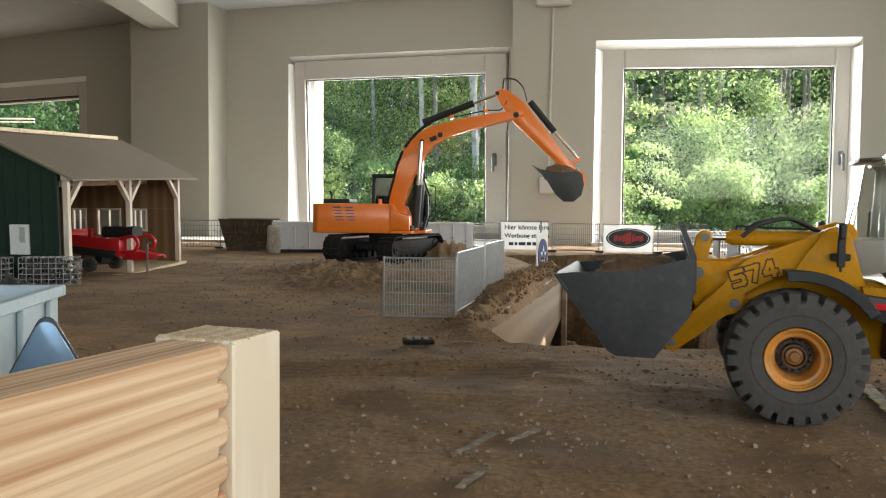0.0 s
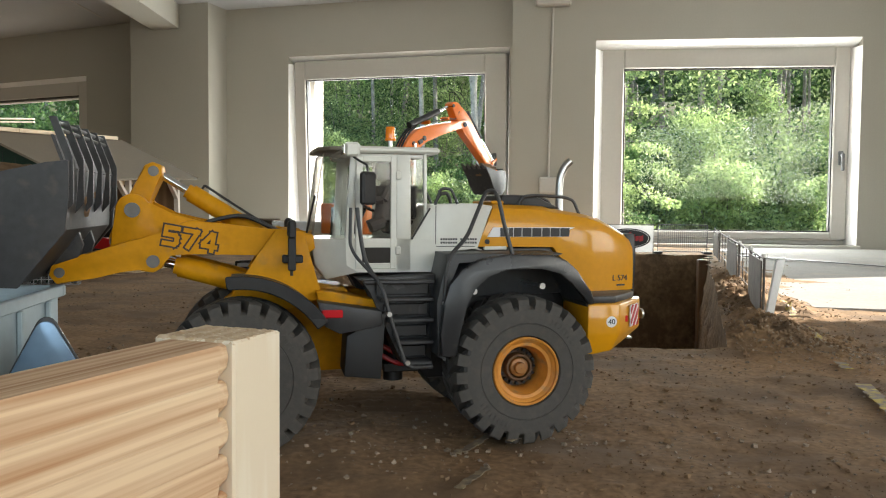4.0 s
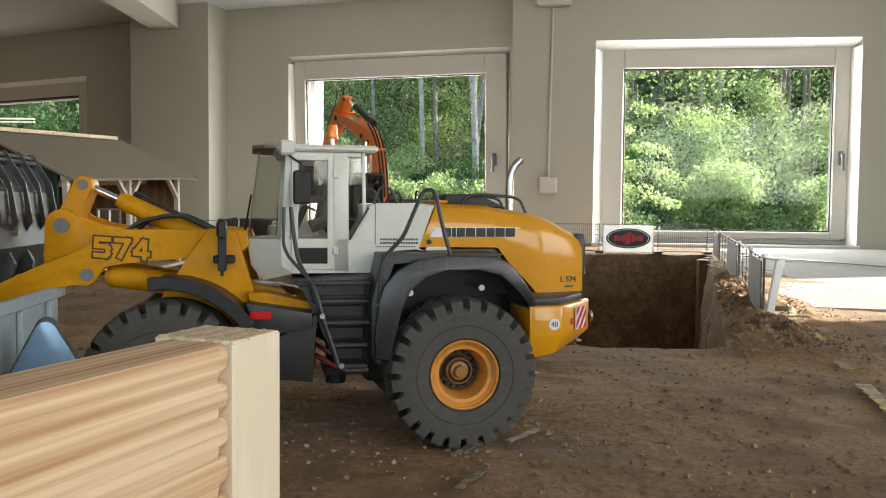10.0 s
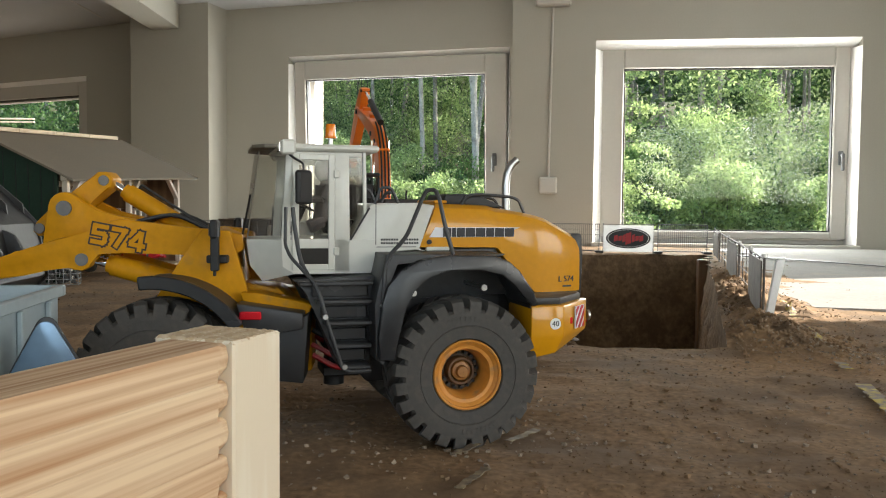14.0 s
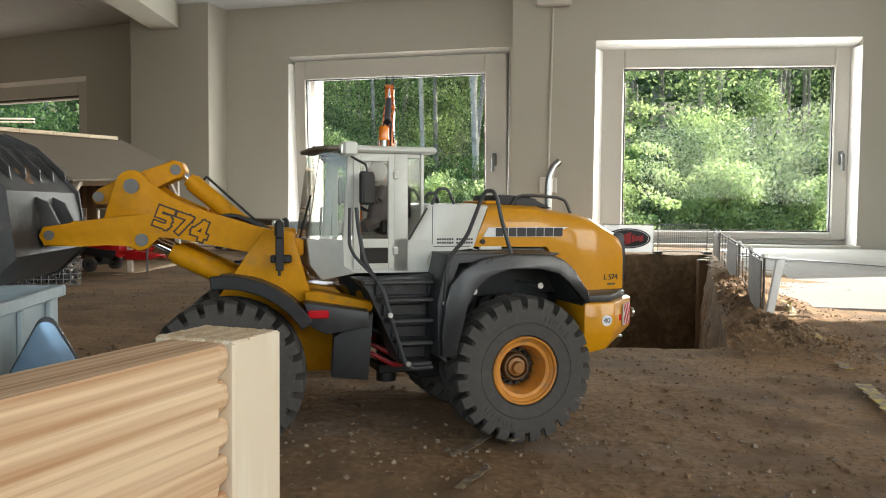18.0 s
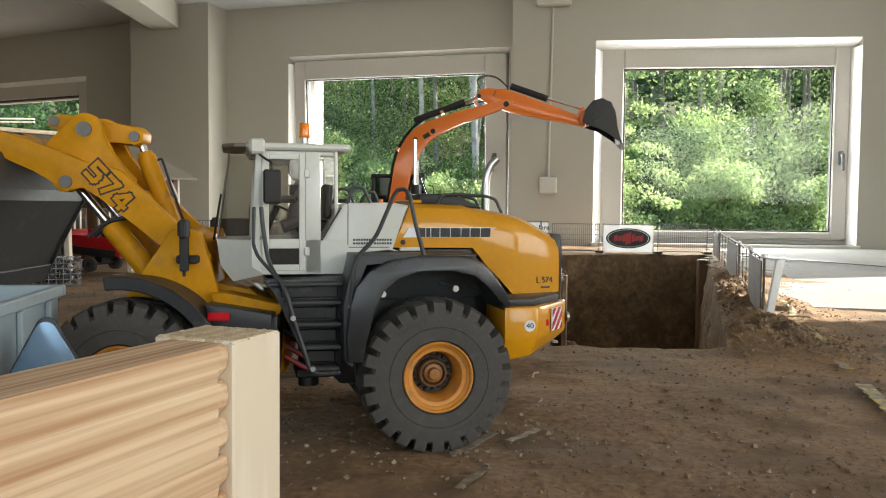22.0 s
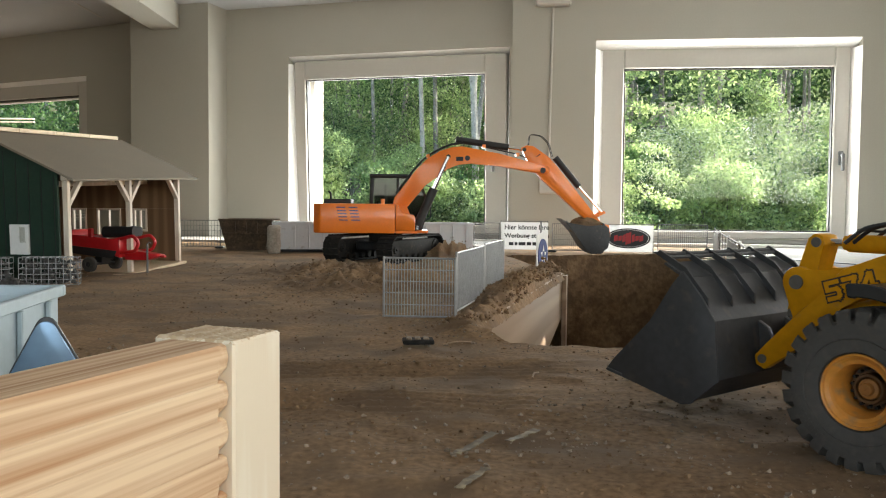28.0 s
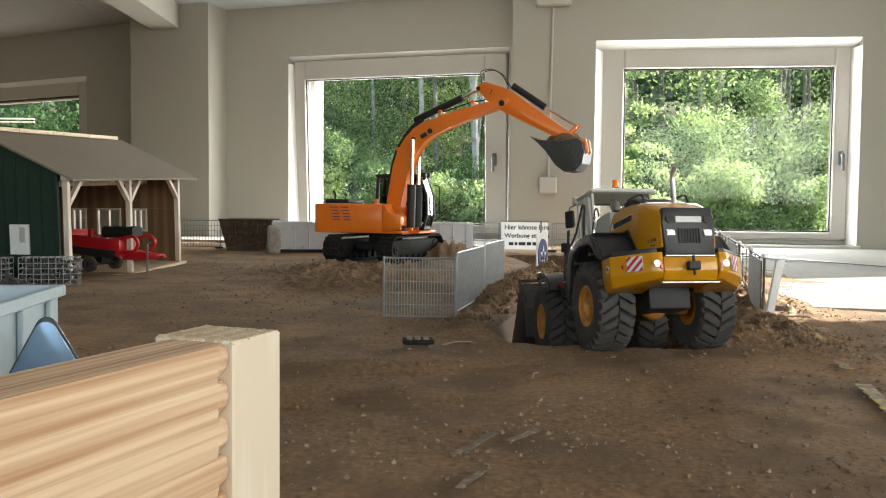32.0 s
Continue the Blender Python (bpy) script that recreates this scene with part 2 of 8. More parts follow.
SMOKED = mat("smoked_glass", (0.03, 0.03, 0.03), 0.1, vary=0.1, bump=0)
VISOR = mat("visor_plastic", (0.14, 0.12, 0.09), 0.4, vary=0.12, scale=30, bump=0.03)
# the glass colour carries the dimness inside the excavator cab
DARKENED_GLASS = glass_mat("darkened_glass", (0.4, 0.43, 0.42))
METAL = mat("bare_metal", (0.55, 0.55, 0.54), 0.32, 1.0, vary=0.1, scale=30, bump=0.05)
GALVANISED = mat("galvanised", (0.15, 0.152, 0.155), 0.45, 0.35, vary=0.15, scale=40, bump=0.1)
PIN_METAL = mat("pin_metal", (0.16, 0.15, 0.14), 0.5, 0.6, vary=0.15, scale=40, bump=0.05)
CHROME = mat("chrome", (0.78, 0.78, 0.78), 0.12, 1.0, vary=0.03, bump=0)
YELLOW = mat("yellow_paint", (0.6, 0.265, 0.004), 0.4, vary=0.06, scale=14, fine=200, bump=0.0, spec=0.2, coat=0.7, stain=(0.42, 0.22, 0.03), stain_at=0.78)
ARM_YELLOW = mat("worn_yellow_paint", (0.56, 0.25, 0.004), 0.55, vary=0.12, scale=16, fine=150, bump=0.04, spec=0.15, coat=0.06, stain=(0.3, 0.17, 0.05), stain_at=0.7)
ORANGE = mat("orange_paint", (0.86, 0.2, 0.012), 0.36, vary=0.05, scale=10, fine=160, bump=0.03, coat=0.35, stain=(0.55, 0.2, 0.05), stain_at=0.78)
RIM = mat("rim_paint", (0.56, 0.23, 0.035), 0.42, vary=0.14, scale=30, fine=200, bump=0.05, stain=(0.34, 0.19, 0.08), stain_at=0.62)
HUB_CAP = mat("hub_cap_paint", (0.3, 0.13, 0.03), 0.45, vary=0.2, scale=60, fine=200, bump=0.08)
# hub colour darkened to deepen the shade in the wheel recess
RIM_SHADED = mat("shaded_hub", (0.11, 0.055, 0.02), 0.5, vary=0.25, scale=60, fine=200, bump=0.08)
# white kept lighter than the frames so that reveals look daylit
DAYLIT_WHITE = mat("daylit_white", (0.88, 0.87, 0.85), 0.7, vary=0.03, scale=6, bump=0.05)
POST_WHITE = wood_mat("bleached_wood", (0.72, 0.64, 0.54), (0.62, 0.52, 0.42), 30, "Z")
CAB_WHITE = mat("cab_white", (0.62, 0.615, 0.56), 0.35, vary=0.04, scale=14, bump=0.02, coat=0.3)
DARK_GREY = mat("dark_grey_paint", (0.03, 0.031, 0.033), 0.45, vary=0.2, scale=25, fine=180, bump=0.05, stain=(0.075, 0.062, 0.048), stain_at=0.7)
FENDER = mat("fender_plastic", (0.024, 0.025, 0.027), 0.28, vary=0.12, scale=25, fine=180, bump=0.03, stain=(0.09, 0.078, 0.06), stain_at=0.74)
BUCKET_GREY = mat("bucket_steel", (0.042, 0.043, 0.045), 0.55, 0.1, vary=0.2, scale=18, fine=140, bump=0.08, stain=(0.09, 0.078, 0.064), stain_at=0.68)
BLACK = mat("black_plastic", (0.012, 0.012, 0.013), 0.55, vary=0.2, scale=30, bump=0.03)
TYRE = mat("tyre_rubber", (0.062, 0.058, 0.053), 0.85, vary=0.1, scale=45, fine=260, bump=0.25, stain=(0.078, 0.07, 0.061), stain_at=0.58)
TRACK = mat("track_steel", (0.02, 0.019, 0.018), 0.75, 0.0, vary=0.3, scale=40, bump=0.1, spec=0.1, stain=(0.06, 0.047, 0.034), stain_at=0.66)
RED = mat("red_paint", (0.5, 0.012, 0.016), 0.35, vary=0.08, scale=20, bump=0.03, coat=0.3)
RED_LENS = mat("red_lens", (0.55, 0.01, 0.02), 0.15, vary=0.05, bump=0, coat=0.5)
AMBER = mat("amber_lens", (0.85, 0.22, 0.01), 0.12, vary=0.05, bump=0, coat=0.6)
WHITE = mat("white_paint", (0.75, 0.75, 0.74), 0.45, vary=0.05, scale=10, bump=0.03)
BANNER = mat("banner_cloth", (0.7, 0.7, 0.7), 0.7, vary=0.06, scale=8, bump=0.06)
INK = mat("black_ink", (0.012, 0.012, 0.014), 0.5, vary=0.05, bump=0)
INK_BROWN = mat("brown_black_ink", (0.03, 0.016, 0.01), 0.5, vary=0.1, bump=0)
INK_RED = mat("red_ink", (0.36, 0.015, 0.02), 0.5, vary=0.1, bump=0)
INK_BLUE = mat("blue_ink", (0.05, 0.07, 0.2), 0.5, vary=0.2, scale=60, bump=0)
BLUE_GREY = mat("container_paint", (0.38, 0.47, 0.52), 0.5, vary=0.06, scale=12, bump=0.05, stain=(0.26, 0.27, 0.26), stain_at=0.72)
CONTAINER_WHITE = mat("pale_container_paint", (0.55, 0.58, 0.6), 0.5, vary=0.06, scale=10, bump=0.05, stain=(0.3, 0.28, 0.25), stain_at=0.7)
RUST = mat("rusty_skip", (0.07, 0.046, 0.028), 0.75, vary=0.5, scale=18, fine=120, bump=0.3, stain=(0.13, 0.085, 0.05), stain_at=0.6)
SIGN_BACK = mat("sign_back", (0.2, 0.3, 0.42), 0.25, 0.5, vary=0.08, scale=20, bump=0.02)
GREEN = mat("green_boards", (0.006, 0.027, 0.015), 0.75, vary=0.15, scale=20, bump=0.08)
ROOF_BOARD = mat("roof_board", (0.2, 0.168, 0.128), 0.85, vary=0.08, scale=8, fine=200, bump=0.15)
# pit fence colour, darkened to hold the shadow on its near side
FENCE_SHEET = mat("shaded_sheet", (0.085, 0.075, 0.064), 0.6, vary=0.25, scale=14, bump=0.1, stain=(0.05, 0.042, 0.034), stain_at=0.55)
BASKET_WIRE = mat("basket_wire", (0.3, 0.3, 0.3), 0.45, 0.4, vary=0.15, scale=40, bump=0.05)
STONE = mat("gabion_stone", (0.07, 0.068, 0.066), 0.85, vary=0.4, scale=60, fine=200, bump=0.4)
PLY = wood_mat("plywood", (0.35, 0.245, 0.16), (0.25, 0.165, 0.1), 5, "X")
BARN_WOOD = wood_mat("barn_wood", (0.24, 0.145, 0.077), (0.15, 0.085, 0.042), 8, "Z")
PINE = streak_mat("pine", (0.84, 0.64, 0.42), (0.5, 0.26, 0.125))
PINE_POST = wood_mat("pine_post", (0.88, 0.8, 0.65), (0.82, 0.71, 0.54), 30, "Z")
PALE_WOOD = wood_mat("pale_wood", (0.72, 0.58, 0.4), (0.6, 0.44, 0.27), 30, "Z")
FLOOR_SCREED = mat("floor_screed", (0.27, 0.26, 0.245), 0.85, spec=0.12, vary=0.15, scale=3, fine=120, bump=0.1, stain=(0.33, 0.3, 0.26), stain_at=0.62)
TAPE_PALE = mat("soiled_tape", (0.25, 0.2, 0.125), 0.7, vary=0.3, scale=30, bump=0.2, stain=(0.13, 0.1, 0.07), stain_at=0.45)
TAPE = mat("worn_yellow_tape", (0.4, 0.3, 0.05), 0.7, vary=0.25, scale=30, bump=0.1, stain=(0.19, 0.15, 0.1), stain_at=0.45)
BARK = mat("bark", (0.22, 0.2, 0.17), 0.95, vary=0.5, scale=6, fine=40, bump=0.8, dist=0.02, stain=(0.3, 0.29, 0.26), stain_at=0.6)
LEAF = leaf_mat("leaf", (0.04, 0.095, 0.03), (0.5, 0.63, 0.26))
# darker copy of the leaf colour, carrying the shade inside the wood
LEAF_SHADED = leaf_mat("leaf_shaded", (0.025, 0.06, 0.022), (0.15, 0.27, 0.075))
PALE_BARK = mat("pale_bark", (0.36, 0.335, 0.285), 0.9, vary=0.25, scale=5, fine=40, bump=0.5, dist=0.01, stain=(0.2, 0.18, 0.15), stain_at=0.6)
FOREST_FLOOR = mat("forest_floor", (0.09, 0.075, 0.045), 1.0, vary=0.5, scale=1.2, fine=20, bump=0.6, dist=0.05, stain=(0.05, 0.1, 0.02), stain_at=0.5)
DOLL_PLASTIC = mat("doll_plastic", (0.19, 0.165, 0.17), 0.6, vary=0.15, scale=60, bump=0)

# ---- the room ----
TOP = 1.34
rng = random.Random(7)


def wall(name, a, b, thick, openings=(), z0=-1.0, z1=TOP, label="beige plastered wall of the hall"):
    """A wall from a to b in plan; it grows outwards, to the left of a-b. Openings: (u0, u1, z0, z1) along it."""
    a, b = Vector(a), Vector(b)
    n = (b - a).length
    bm = bmesh.new()
    cuts = sorted(openings)
    u = 0.0
    for u0, u1, o0, o1 in cuts:
        box(bm, u, u0, 0, thick, z0, z1)
        box(bm, u0, u1, 0, thick, z0, o0)
        box(bm, u0, u1, 0, thick, o1, z1)
        u = u1
    box(bm, u, n, 0, thick, z0, z1)
    bmesh.ops.remove_doubles(bm, verts=bm.verts, dist=0.0001)
    ob = thing(name, bm, PLASTER, label, "wall", kind="structure", smooth=None)
    ang = math.degrees(math.atan2(b.y - a.y, b.x - a.x))
    ob.matrix_basis = pose(a.x, a.y, 0, 0, 0, ang)
    return ob.matrix_basis


def window(name, base, u0, u1, z0, z1, depth, inset, lean=0.0, handle_u=None, label="", glass=GLASS):
    """A tilt-and-turn window in an opening: fixed frame, sash bars, seal, pane, handle."""
    w = root(name, label, "window", base @ pose(u0, depth, z0), kind="structure")
    W, H = u1 - u0, z1 - z0
    f = 0.022
    for nm, x0, x1, a, b in (("frame_bar", 0, f, 0, H), ("frame_bar", W - f, W, 0, H), ("frame_bar", f, W - f, 0, f), ("frame_bar", f, W - f, H - f, H)):
        bm = bmesh.new()
        box(bm, x0, x1, 0, 0.06, a, b, 0.002)
        part(nm, bm, SHADED_WHITE, w)
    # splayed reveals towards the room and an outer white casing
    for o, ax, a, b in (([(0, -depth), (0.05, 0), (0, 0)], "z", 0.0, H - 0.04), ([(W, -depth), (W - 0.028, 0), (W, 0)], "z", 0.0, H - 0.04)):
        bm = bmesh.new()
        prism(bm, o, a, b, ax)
        part("splayed_reveal", bm, DAYLIT_WHITE, w, "white splayed window reveal", smooth=None)
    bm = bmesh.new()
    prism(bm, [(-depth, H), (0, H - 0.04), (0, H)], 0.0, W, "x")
    part("splayed_reveal", bm, DAYLIT_WHITE, w, "white splayed window reveal", smooth=None)
    il, ir, ib, it = inset
    for x0, x1 in ((0.0, il), (W - 0.02, W)):
        bm = bmesh.new()
        box(bm, x0, x1, 0.062, 0.27 - depth, 0.0, H)
        part("outer_casing", bm, DAYLIT_WHITE, w, "white outer window casing", smooth=None)
    bm = bmesh.new()
    box(bm, -0.01, W + 0.01, -depth - 0.03, 0.0, -0.02, 0.0, 0.003)
    part("sill", bm, SHADED_WHITE, w)
    m = pose(0, 0, 0, lean)
    i = f + 0.003
    for nm, x0, x1, a, b in (("sash_bar", i, il, i, H - i), ("sash_bar", W - ir, W - i, i, H - i), ("sash_bar", il, W - ir, i, ib), ("sash_bar", il, W - ir, H - it, H - i)):
        bm = bmesh.new()
        box(bm, x0, x1, -0.018, 0.05, a, b, 0.005, m)
        part(nm, bm, SHADED_WHITE, w)
    bm = bmesh.new()
    s = 0.006
    for x0, x1, a, b in ((il, il + s, ib, H - it), (W - ir - s, W - ir, ib, H - it), (il + s, W - ir - s, ib, ib + s), (il + s, W - ir - s, H - it - s, H - it)):
        box(bm, x0, x1, -0.006, 0.02, a, b, 0, m)
    part("seal", bm, RUBBER_SEAL, w)
    bm = bmesh.new()
    box(bm, il + s, W - ir - s, 0.012, 0.018, ib + s, H - it - s, 0, m)
    pane = part("pane", bm, glass, w, "clear glass pane", smooth=None)
    pane.visible_shadow = False
    if handle_u is not None:
        bm = bmesh.new()
        x = handle_u
        box(bm, x - 0.012, x + 0.012, -0.03, -0.018, 0.40, 0.47, 0.003, m)
        rod(bm, m @ Vector((x, -0.03, 0.45)), m @ Vector((x, -0.055, 0.45)), 0.007)
        box(bm, x - 0.008, x + 0.008, -0.066, -0.05, 0.37, 0.457, 0.004, m)
        part("handle", bm, GALVANISED, w, "grey metal window handle")
    return w


# window walls: facets of one outside wall
L_DIR, R_DIR = -16.75, -7.0
LW0 = 1.8
lw = pose(0.3, 4.6, 0, 0, 0, L_DIR)
rw = pose(1.2, 4.3, 0, 0, 0, R_DIR)
pl = lw @ Vector((-LW0, 0, 0))
pr = lw @ Vector((0.09, 0, 0))
base = wall("wall_north", (pl.x, pl.y), (pr.x, pr.y), 0.32, [(-1.255 + LW0, 0.051 + LW0, 0.02, 1.05)])
window("window_1", base, -1.255 + LW0, 0.051 + LW0, 0.02, 1.05, 0.09, (0.094, 0.146, 0.075, 0.13), lean=3.0, handle_u=1.306 - 0.09, label="white window tilted open at the top, looking onto a wood")
ql, qr = rw @ Vector((-0.8585, 0, 0)), rw @ Vector((1.42, 0, 0))
base = wall("wall_north_east", (ql.x, ql.y), (qr.x, qr.y), 0.32, [(-0.438 + 0.8585, 0.846 + 0.8585, 0.02, 1.041)])
window("window_2", base, -0.438 + 0.8585, 0.846 + 0.8585, 0.02, 1.041, 0.10, (0.15, 0.1, 0.062, 0.13), handle_u=1.284 - 0.062, label="closed white window looking onto a wood")
# pillar and beam between the window bay and the far bay
bm = bmesh.new()
prism(bm, [(-1.345, 4.89), (-1.27, 5.14), (-1.6, 5.35), (-1.92, 5.30), (-1.842, 5.04)], -1.0, TOP, "z")
thing("pillar", bm, PLASTER, "square plastered pillar between two window bays", "pillar", kind="structure", smooth=None)
bm = bmesh.new()
prism(bm, [(-1.525, 4.94), (-1.70, 4.992), (-1.68, 0.0), (-1.505, 0.0)], 1.202, TOP - 0.002, "z")
thing("ceiling_beam", bm, PLASTER, "plastered beam under the ceiling", "beam", kind="structure", smooth=None)
fw = pose(-1.617, 5.255, 0, 0, 0, -27)
fa, fb = fw @ Vector((-3.2, 0, 0)), fw @ Vector((0.25, 0, 0))
base = wall("wall_north_west", (fa.x, fa.y), (fb.x, fb.y), 0.3, [(0.7, 2.38, 0.1, 1.03)])
w3 = window("window_3", base, 0.7, 2.38, 0.1, 1.03, 0.05, (0.115, 0.115, 0.115, 0.115), label="white window of the far bay")
# half-lowered outside shutter of the far bay
bm = bmesh.new()
for k in range(8):
    box(bm, 0.02, 1.66, 0.075, 0.083, 0.801 + 0.012 + k * 0.036, 0.801 + 0.046 + k * 0.036, 0.002)
shutter = part("shutter", bm, GALVANISED, w3, "half-lowered grey roller shutter", smooth=None)
bm = bmesh.new()
box(bm, 0.02, 1.66, 0.068, 0.088, 0.801, 0.801 + 0.012, 0.002)
part("bottom_lath", bm, DAYLIT_WHITE, shutter, "white bottom lath")
SUN_WIN = (2.1, 2.98)
# the second opening is unseen and only backs the side fill lamp
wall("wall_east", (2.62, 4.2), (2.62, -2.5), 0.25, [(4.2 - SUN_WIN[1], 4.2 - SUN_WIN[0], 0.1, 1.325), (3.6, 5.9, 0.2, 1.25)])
# unseen blind, added to stop sun through that opening
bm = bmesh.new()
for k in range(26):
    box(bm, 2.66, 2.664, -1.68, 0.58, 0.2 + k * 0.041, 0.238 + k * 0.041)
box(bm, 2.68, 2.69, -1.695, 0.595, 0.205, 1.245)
thing("roller_blind", bm, DAYLIT_WHITE, "unseen white blind added to keep the sun out", "blind", smooth=None)
# openings of the unseen south wall, placed for the fill lamps
wall("wall_south", (2.62, -2.5), (-4.7, -2.5), 0.25, [(0.3, 1.75, 0.3, 1.25), (2.2, 4.0, 0.3, 1.25), (4.4, 6.2, 0.3, 1.25)])
wall("wall_west", (-4.7, -2.5), (-4.7, 7.1), 0.25)
bm = bmesh.new()
prism(bm, [(-4.9, -2.7), (2.85, -2.7), (2.85, 4.2)] + [tuple(b @ Vector(v))[:2] for b, v in ((rw, (1.42, 0.33, 0)), (rw, (-0.86, 0.33, 0)), (lw, (0.09, 0.33, 0)), (lw, (-1.7, 0.33, 0)), (fw, (0.25, 0.31, 0)), (fw, (-3.2, 0.31, 0)))] + [(-4.9, 7.1)], TOP, TOP + 0.12, "z")
thing("ceiling", bm, CEILING, "pale suspended ceiling of mineral boards", "ceiling", kind="structure", smooth=None)
bm = bmesh.new()
for k in range(12):
    box(bm, -4.6, 2.6 if k < 11 else -1.7, -2.4 + k * 0.62, -2.388 + k * 0.62, TOP - 0.003, TOP + 0.001)
    box(bm, -4.6 + k * 0.62, -4.588 + k * 0.62, -2.4, 4.2 if k > 4 else 5.3, TOP - 0.003, TOP + 0.001)
thing("ceiling_grid", bm, SHADED_WHITE, "thin metal grid of the suspended ceiling", "trim", kind="structure", smooth=None)
# cable and box on the pillar between the windows
bm = bmesh.new()
rod(bm, rw @ Vector((-0.655, -0.008, 1.212)), rw @ Vector((-0.668, -0.008, 0.35)), 0.006)
thing("wall_cable", bm, SHADED_WHITE, "white cable duct running down the plastered pillar", "cable")
sb = root("socket_box", "white electric junction box on the plastered pillar", "socket", rw @ pose(-0.668, 0, 0.30))
bm = bmesh.new()
box(bm, -0.045, 0.045, -0.035, 0, -0.035, 0.05, 0.006)
part("body", bm, SHADED_WHITE, sb)
bm = bmesh.new()
box(bm, -0.04, 0.04, -0.041, -0.036, -0.03, 0.044, 0.003)
part("lid", bm, SHADED_WHITE, sb)
sb = root("ceiling_fixture", "small white fixture on the wall above the cable", "fixture", rw @ pose(-0.655, 0, 1.232))
bm = bmesh.new()
box(bm, -0.09, 0.09, -0.05, 0, -0.02, 0.05, 0.008)
part("body", bm, SHADED_WHITE, sb)

# ---- the ground ----
PIT = [(0.045, 1.345), (0.10, 1.225), (0.395, 1.172), (1.125, 3.62), (0.25, 3.46), (0.345, 2.48)]


def inside(x, y, poly):
    hit = False
    for (x0, y0), (x1, y1) in zip(poly, poly[1:] + poly[:1]):
        if (y0 > y) != (y1 > y) and x < (x1 - x0) * (y - y0) / (y1 - y0) + x0:
            hit = not hit
    return hit


def to_edge(x, y, poly):
    best = (9, x, y)
    for (x0, y0), (x1, y1) in zip(poly, poly[1:] + poly[:1]):
        dx, dy = x1 - x0, y1 - y0
        t = max(0, min(1, ((x - x0) * dx + (y - y0) * dy) / (dx * dx + dy * dy)))
        px, py = x0 + t * dx, y0 + t * dy
        d = math.hypot(px - x, py - y)
        if d < best[0]:
            best = (d, px, py)
    return best


MOUNDS = [  # x, y, radius along x and y, height
    (0.10, LW0, 0.07, 0.2, 0.026), (0.2, 2.05, 0.07, 0.25, 0.03), (0.28, 2.42, 0.06, 0.14, 0.035), (0.06, 1.33, 0.06, 0.07, 0.016),
    (-0.13, 2.15, 0.16, 0.2, 0.042), (-0.3, 2.45, 0.2, 0.15, 0.028), (-0.24, 2.0, 0.05, 0.16, 0.014), (-0.36, 2.2, 0.045, 0.2, 0.013), (0.03, 3.15, 0.12, 0.12, 0.06), (0.08, 2.75, 0.12, 0.2, 0.03),
    (0.45, 1.22, 0.06, 0.12, 0.012), (0.53, 1.4, 0.05, 0.16, 0.018), (0.66, 1.8, 0.06, 0.3, 0.02), (-0.55, 2.6, 0.25, 0.12, 0.012), (0.9, 2.85, 0.08, 0.5, 0.02),
    (0.52, 1.4, 0.035, 0.14, 0.008), (0.61, 1.72, 0.04, 0.2, 0.02), (0.70, 2.05, 0.045, 0.22, 0.022), (0.81, 2.4, 0.045, 0.25, 0.022), (0.47, 1.25, 0.07, 0.06, 0.012), (0.52, 1.16, 0.05, 0.05, 0.007)]


def height(x, y):
    h = 0.0045 * noise.noise((x * 9, y * 9, 0.3)) + 0.0026 * noise.noise((x * 29, y * 29, 4)) + 0.0007 * noise.noise((x * 75, y * 75, 9))
    for mx, my, rx, ry, a in MOUNDS:
        e = ((x - mx) / rx) ** 2 + ((y - my) / ry) ** 2
        if e < 6:
            h += a * math.exp(-e) * (1 + 0.6 * noise.noise((x * 40, y * 40, 2)) + 0.35 * noise.noise((x * 95, y * 95, 6)))
    # wheel ruts across the middle
    for k, (sx, sy, ang, n) in enumerate(((-0.12, 1.02, 8, 5), (-0.16, 0.86, -4, 4), (-0.2, 1.9, 25, 4))):
        ca, sa = math.cos(radians(ang)), math.sin(radians(ang))
        u, v = (x - sx) * ca + (y - sy) * sa, -(x - sx) * sa + (y - sy) * ca
        if abs(u) < 0.32 and abs(v) < 0.065:
            fade = (1 - (u / 0.32) ** 2) * (1 - (v / 0.065) ** 2)
            h += fade * (0.0042 * math.sin(v * 330) * (0.6 + 0.4 * math.sin(u * 500 + v * 300)))
    return h


def axis_lines(lo, hi, a, b, step, coarse):
    out, x = [], lo
    while x < hi:
        out.append(x)
        x += step if a <= x < b else coarse
    return out + [hi]


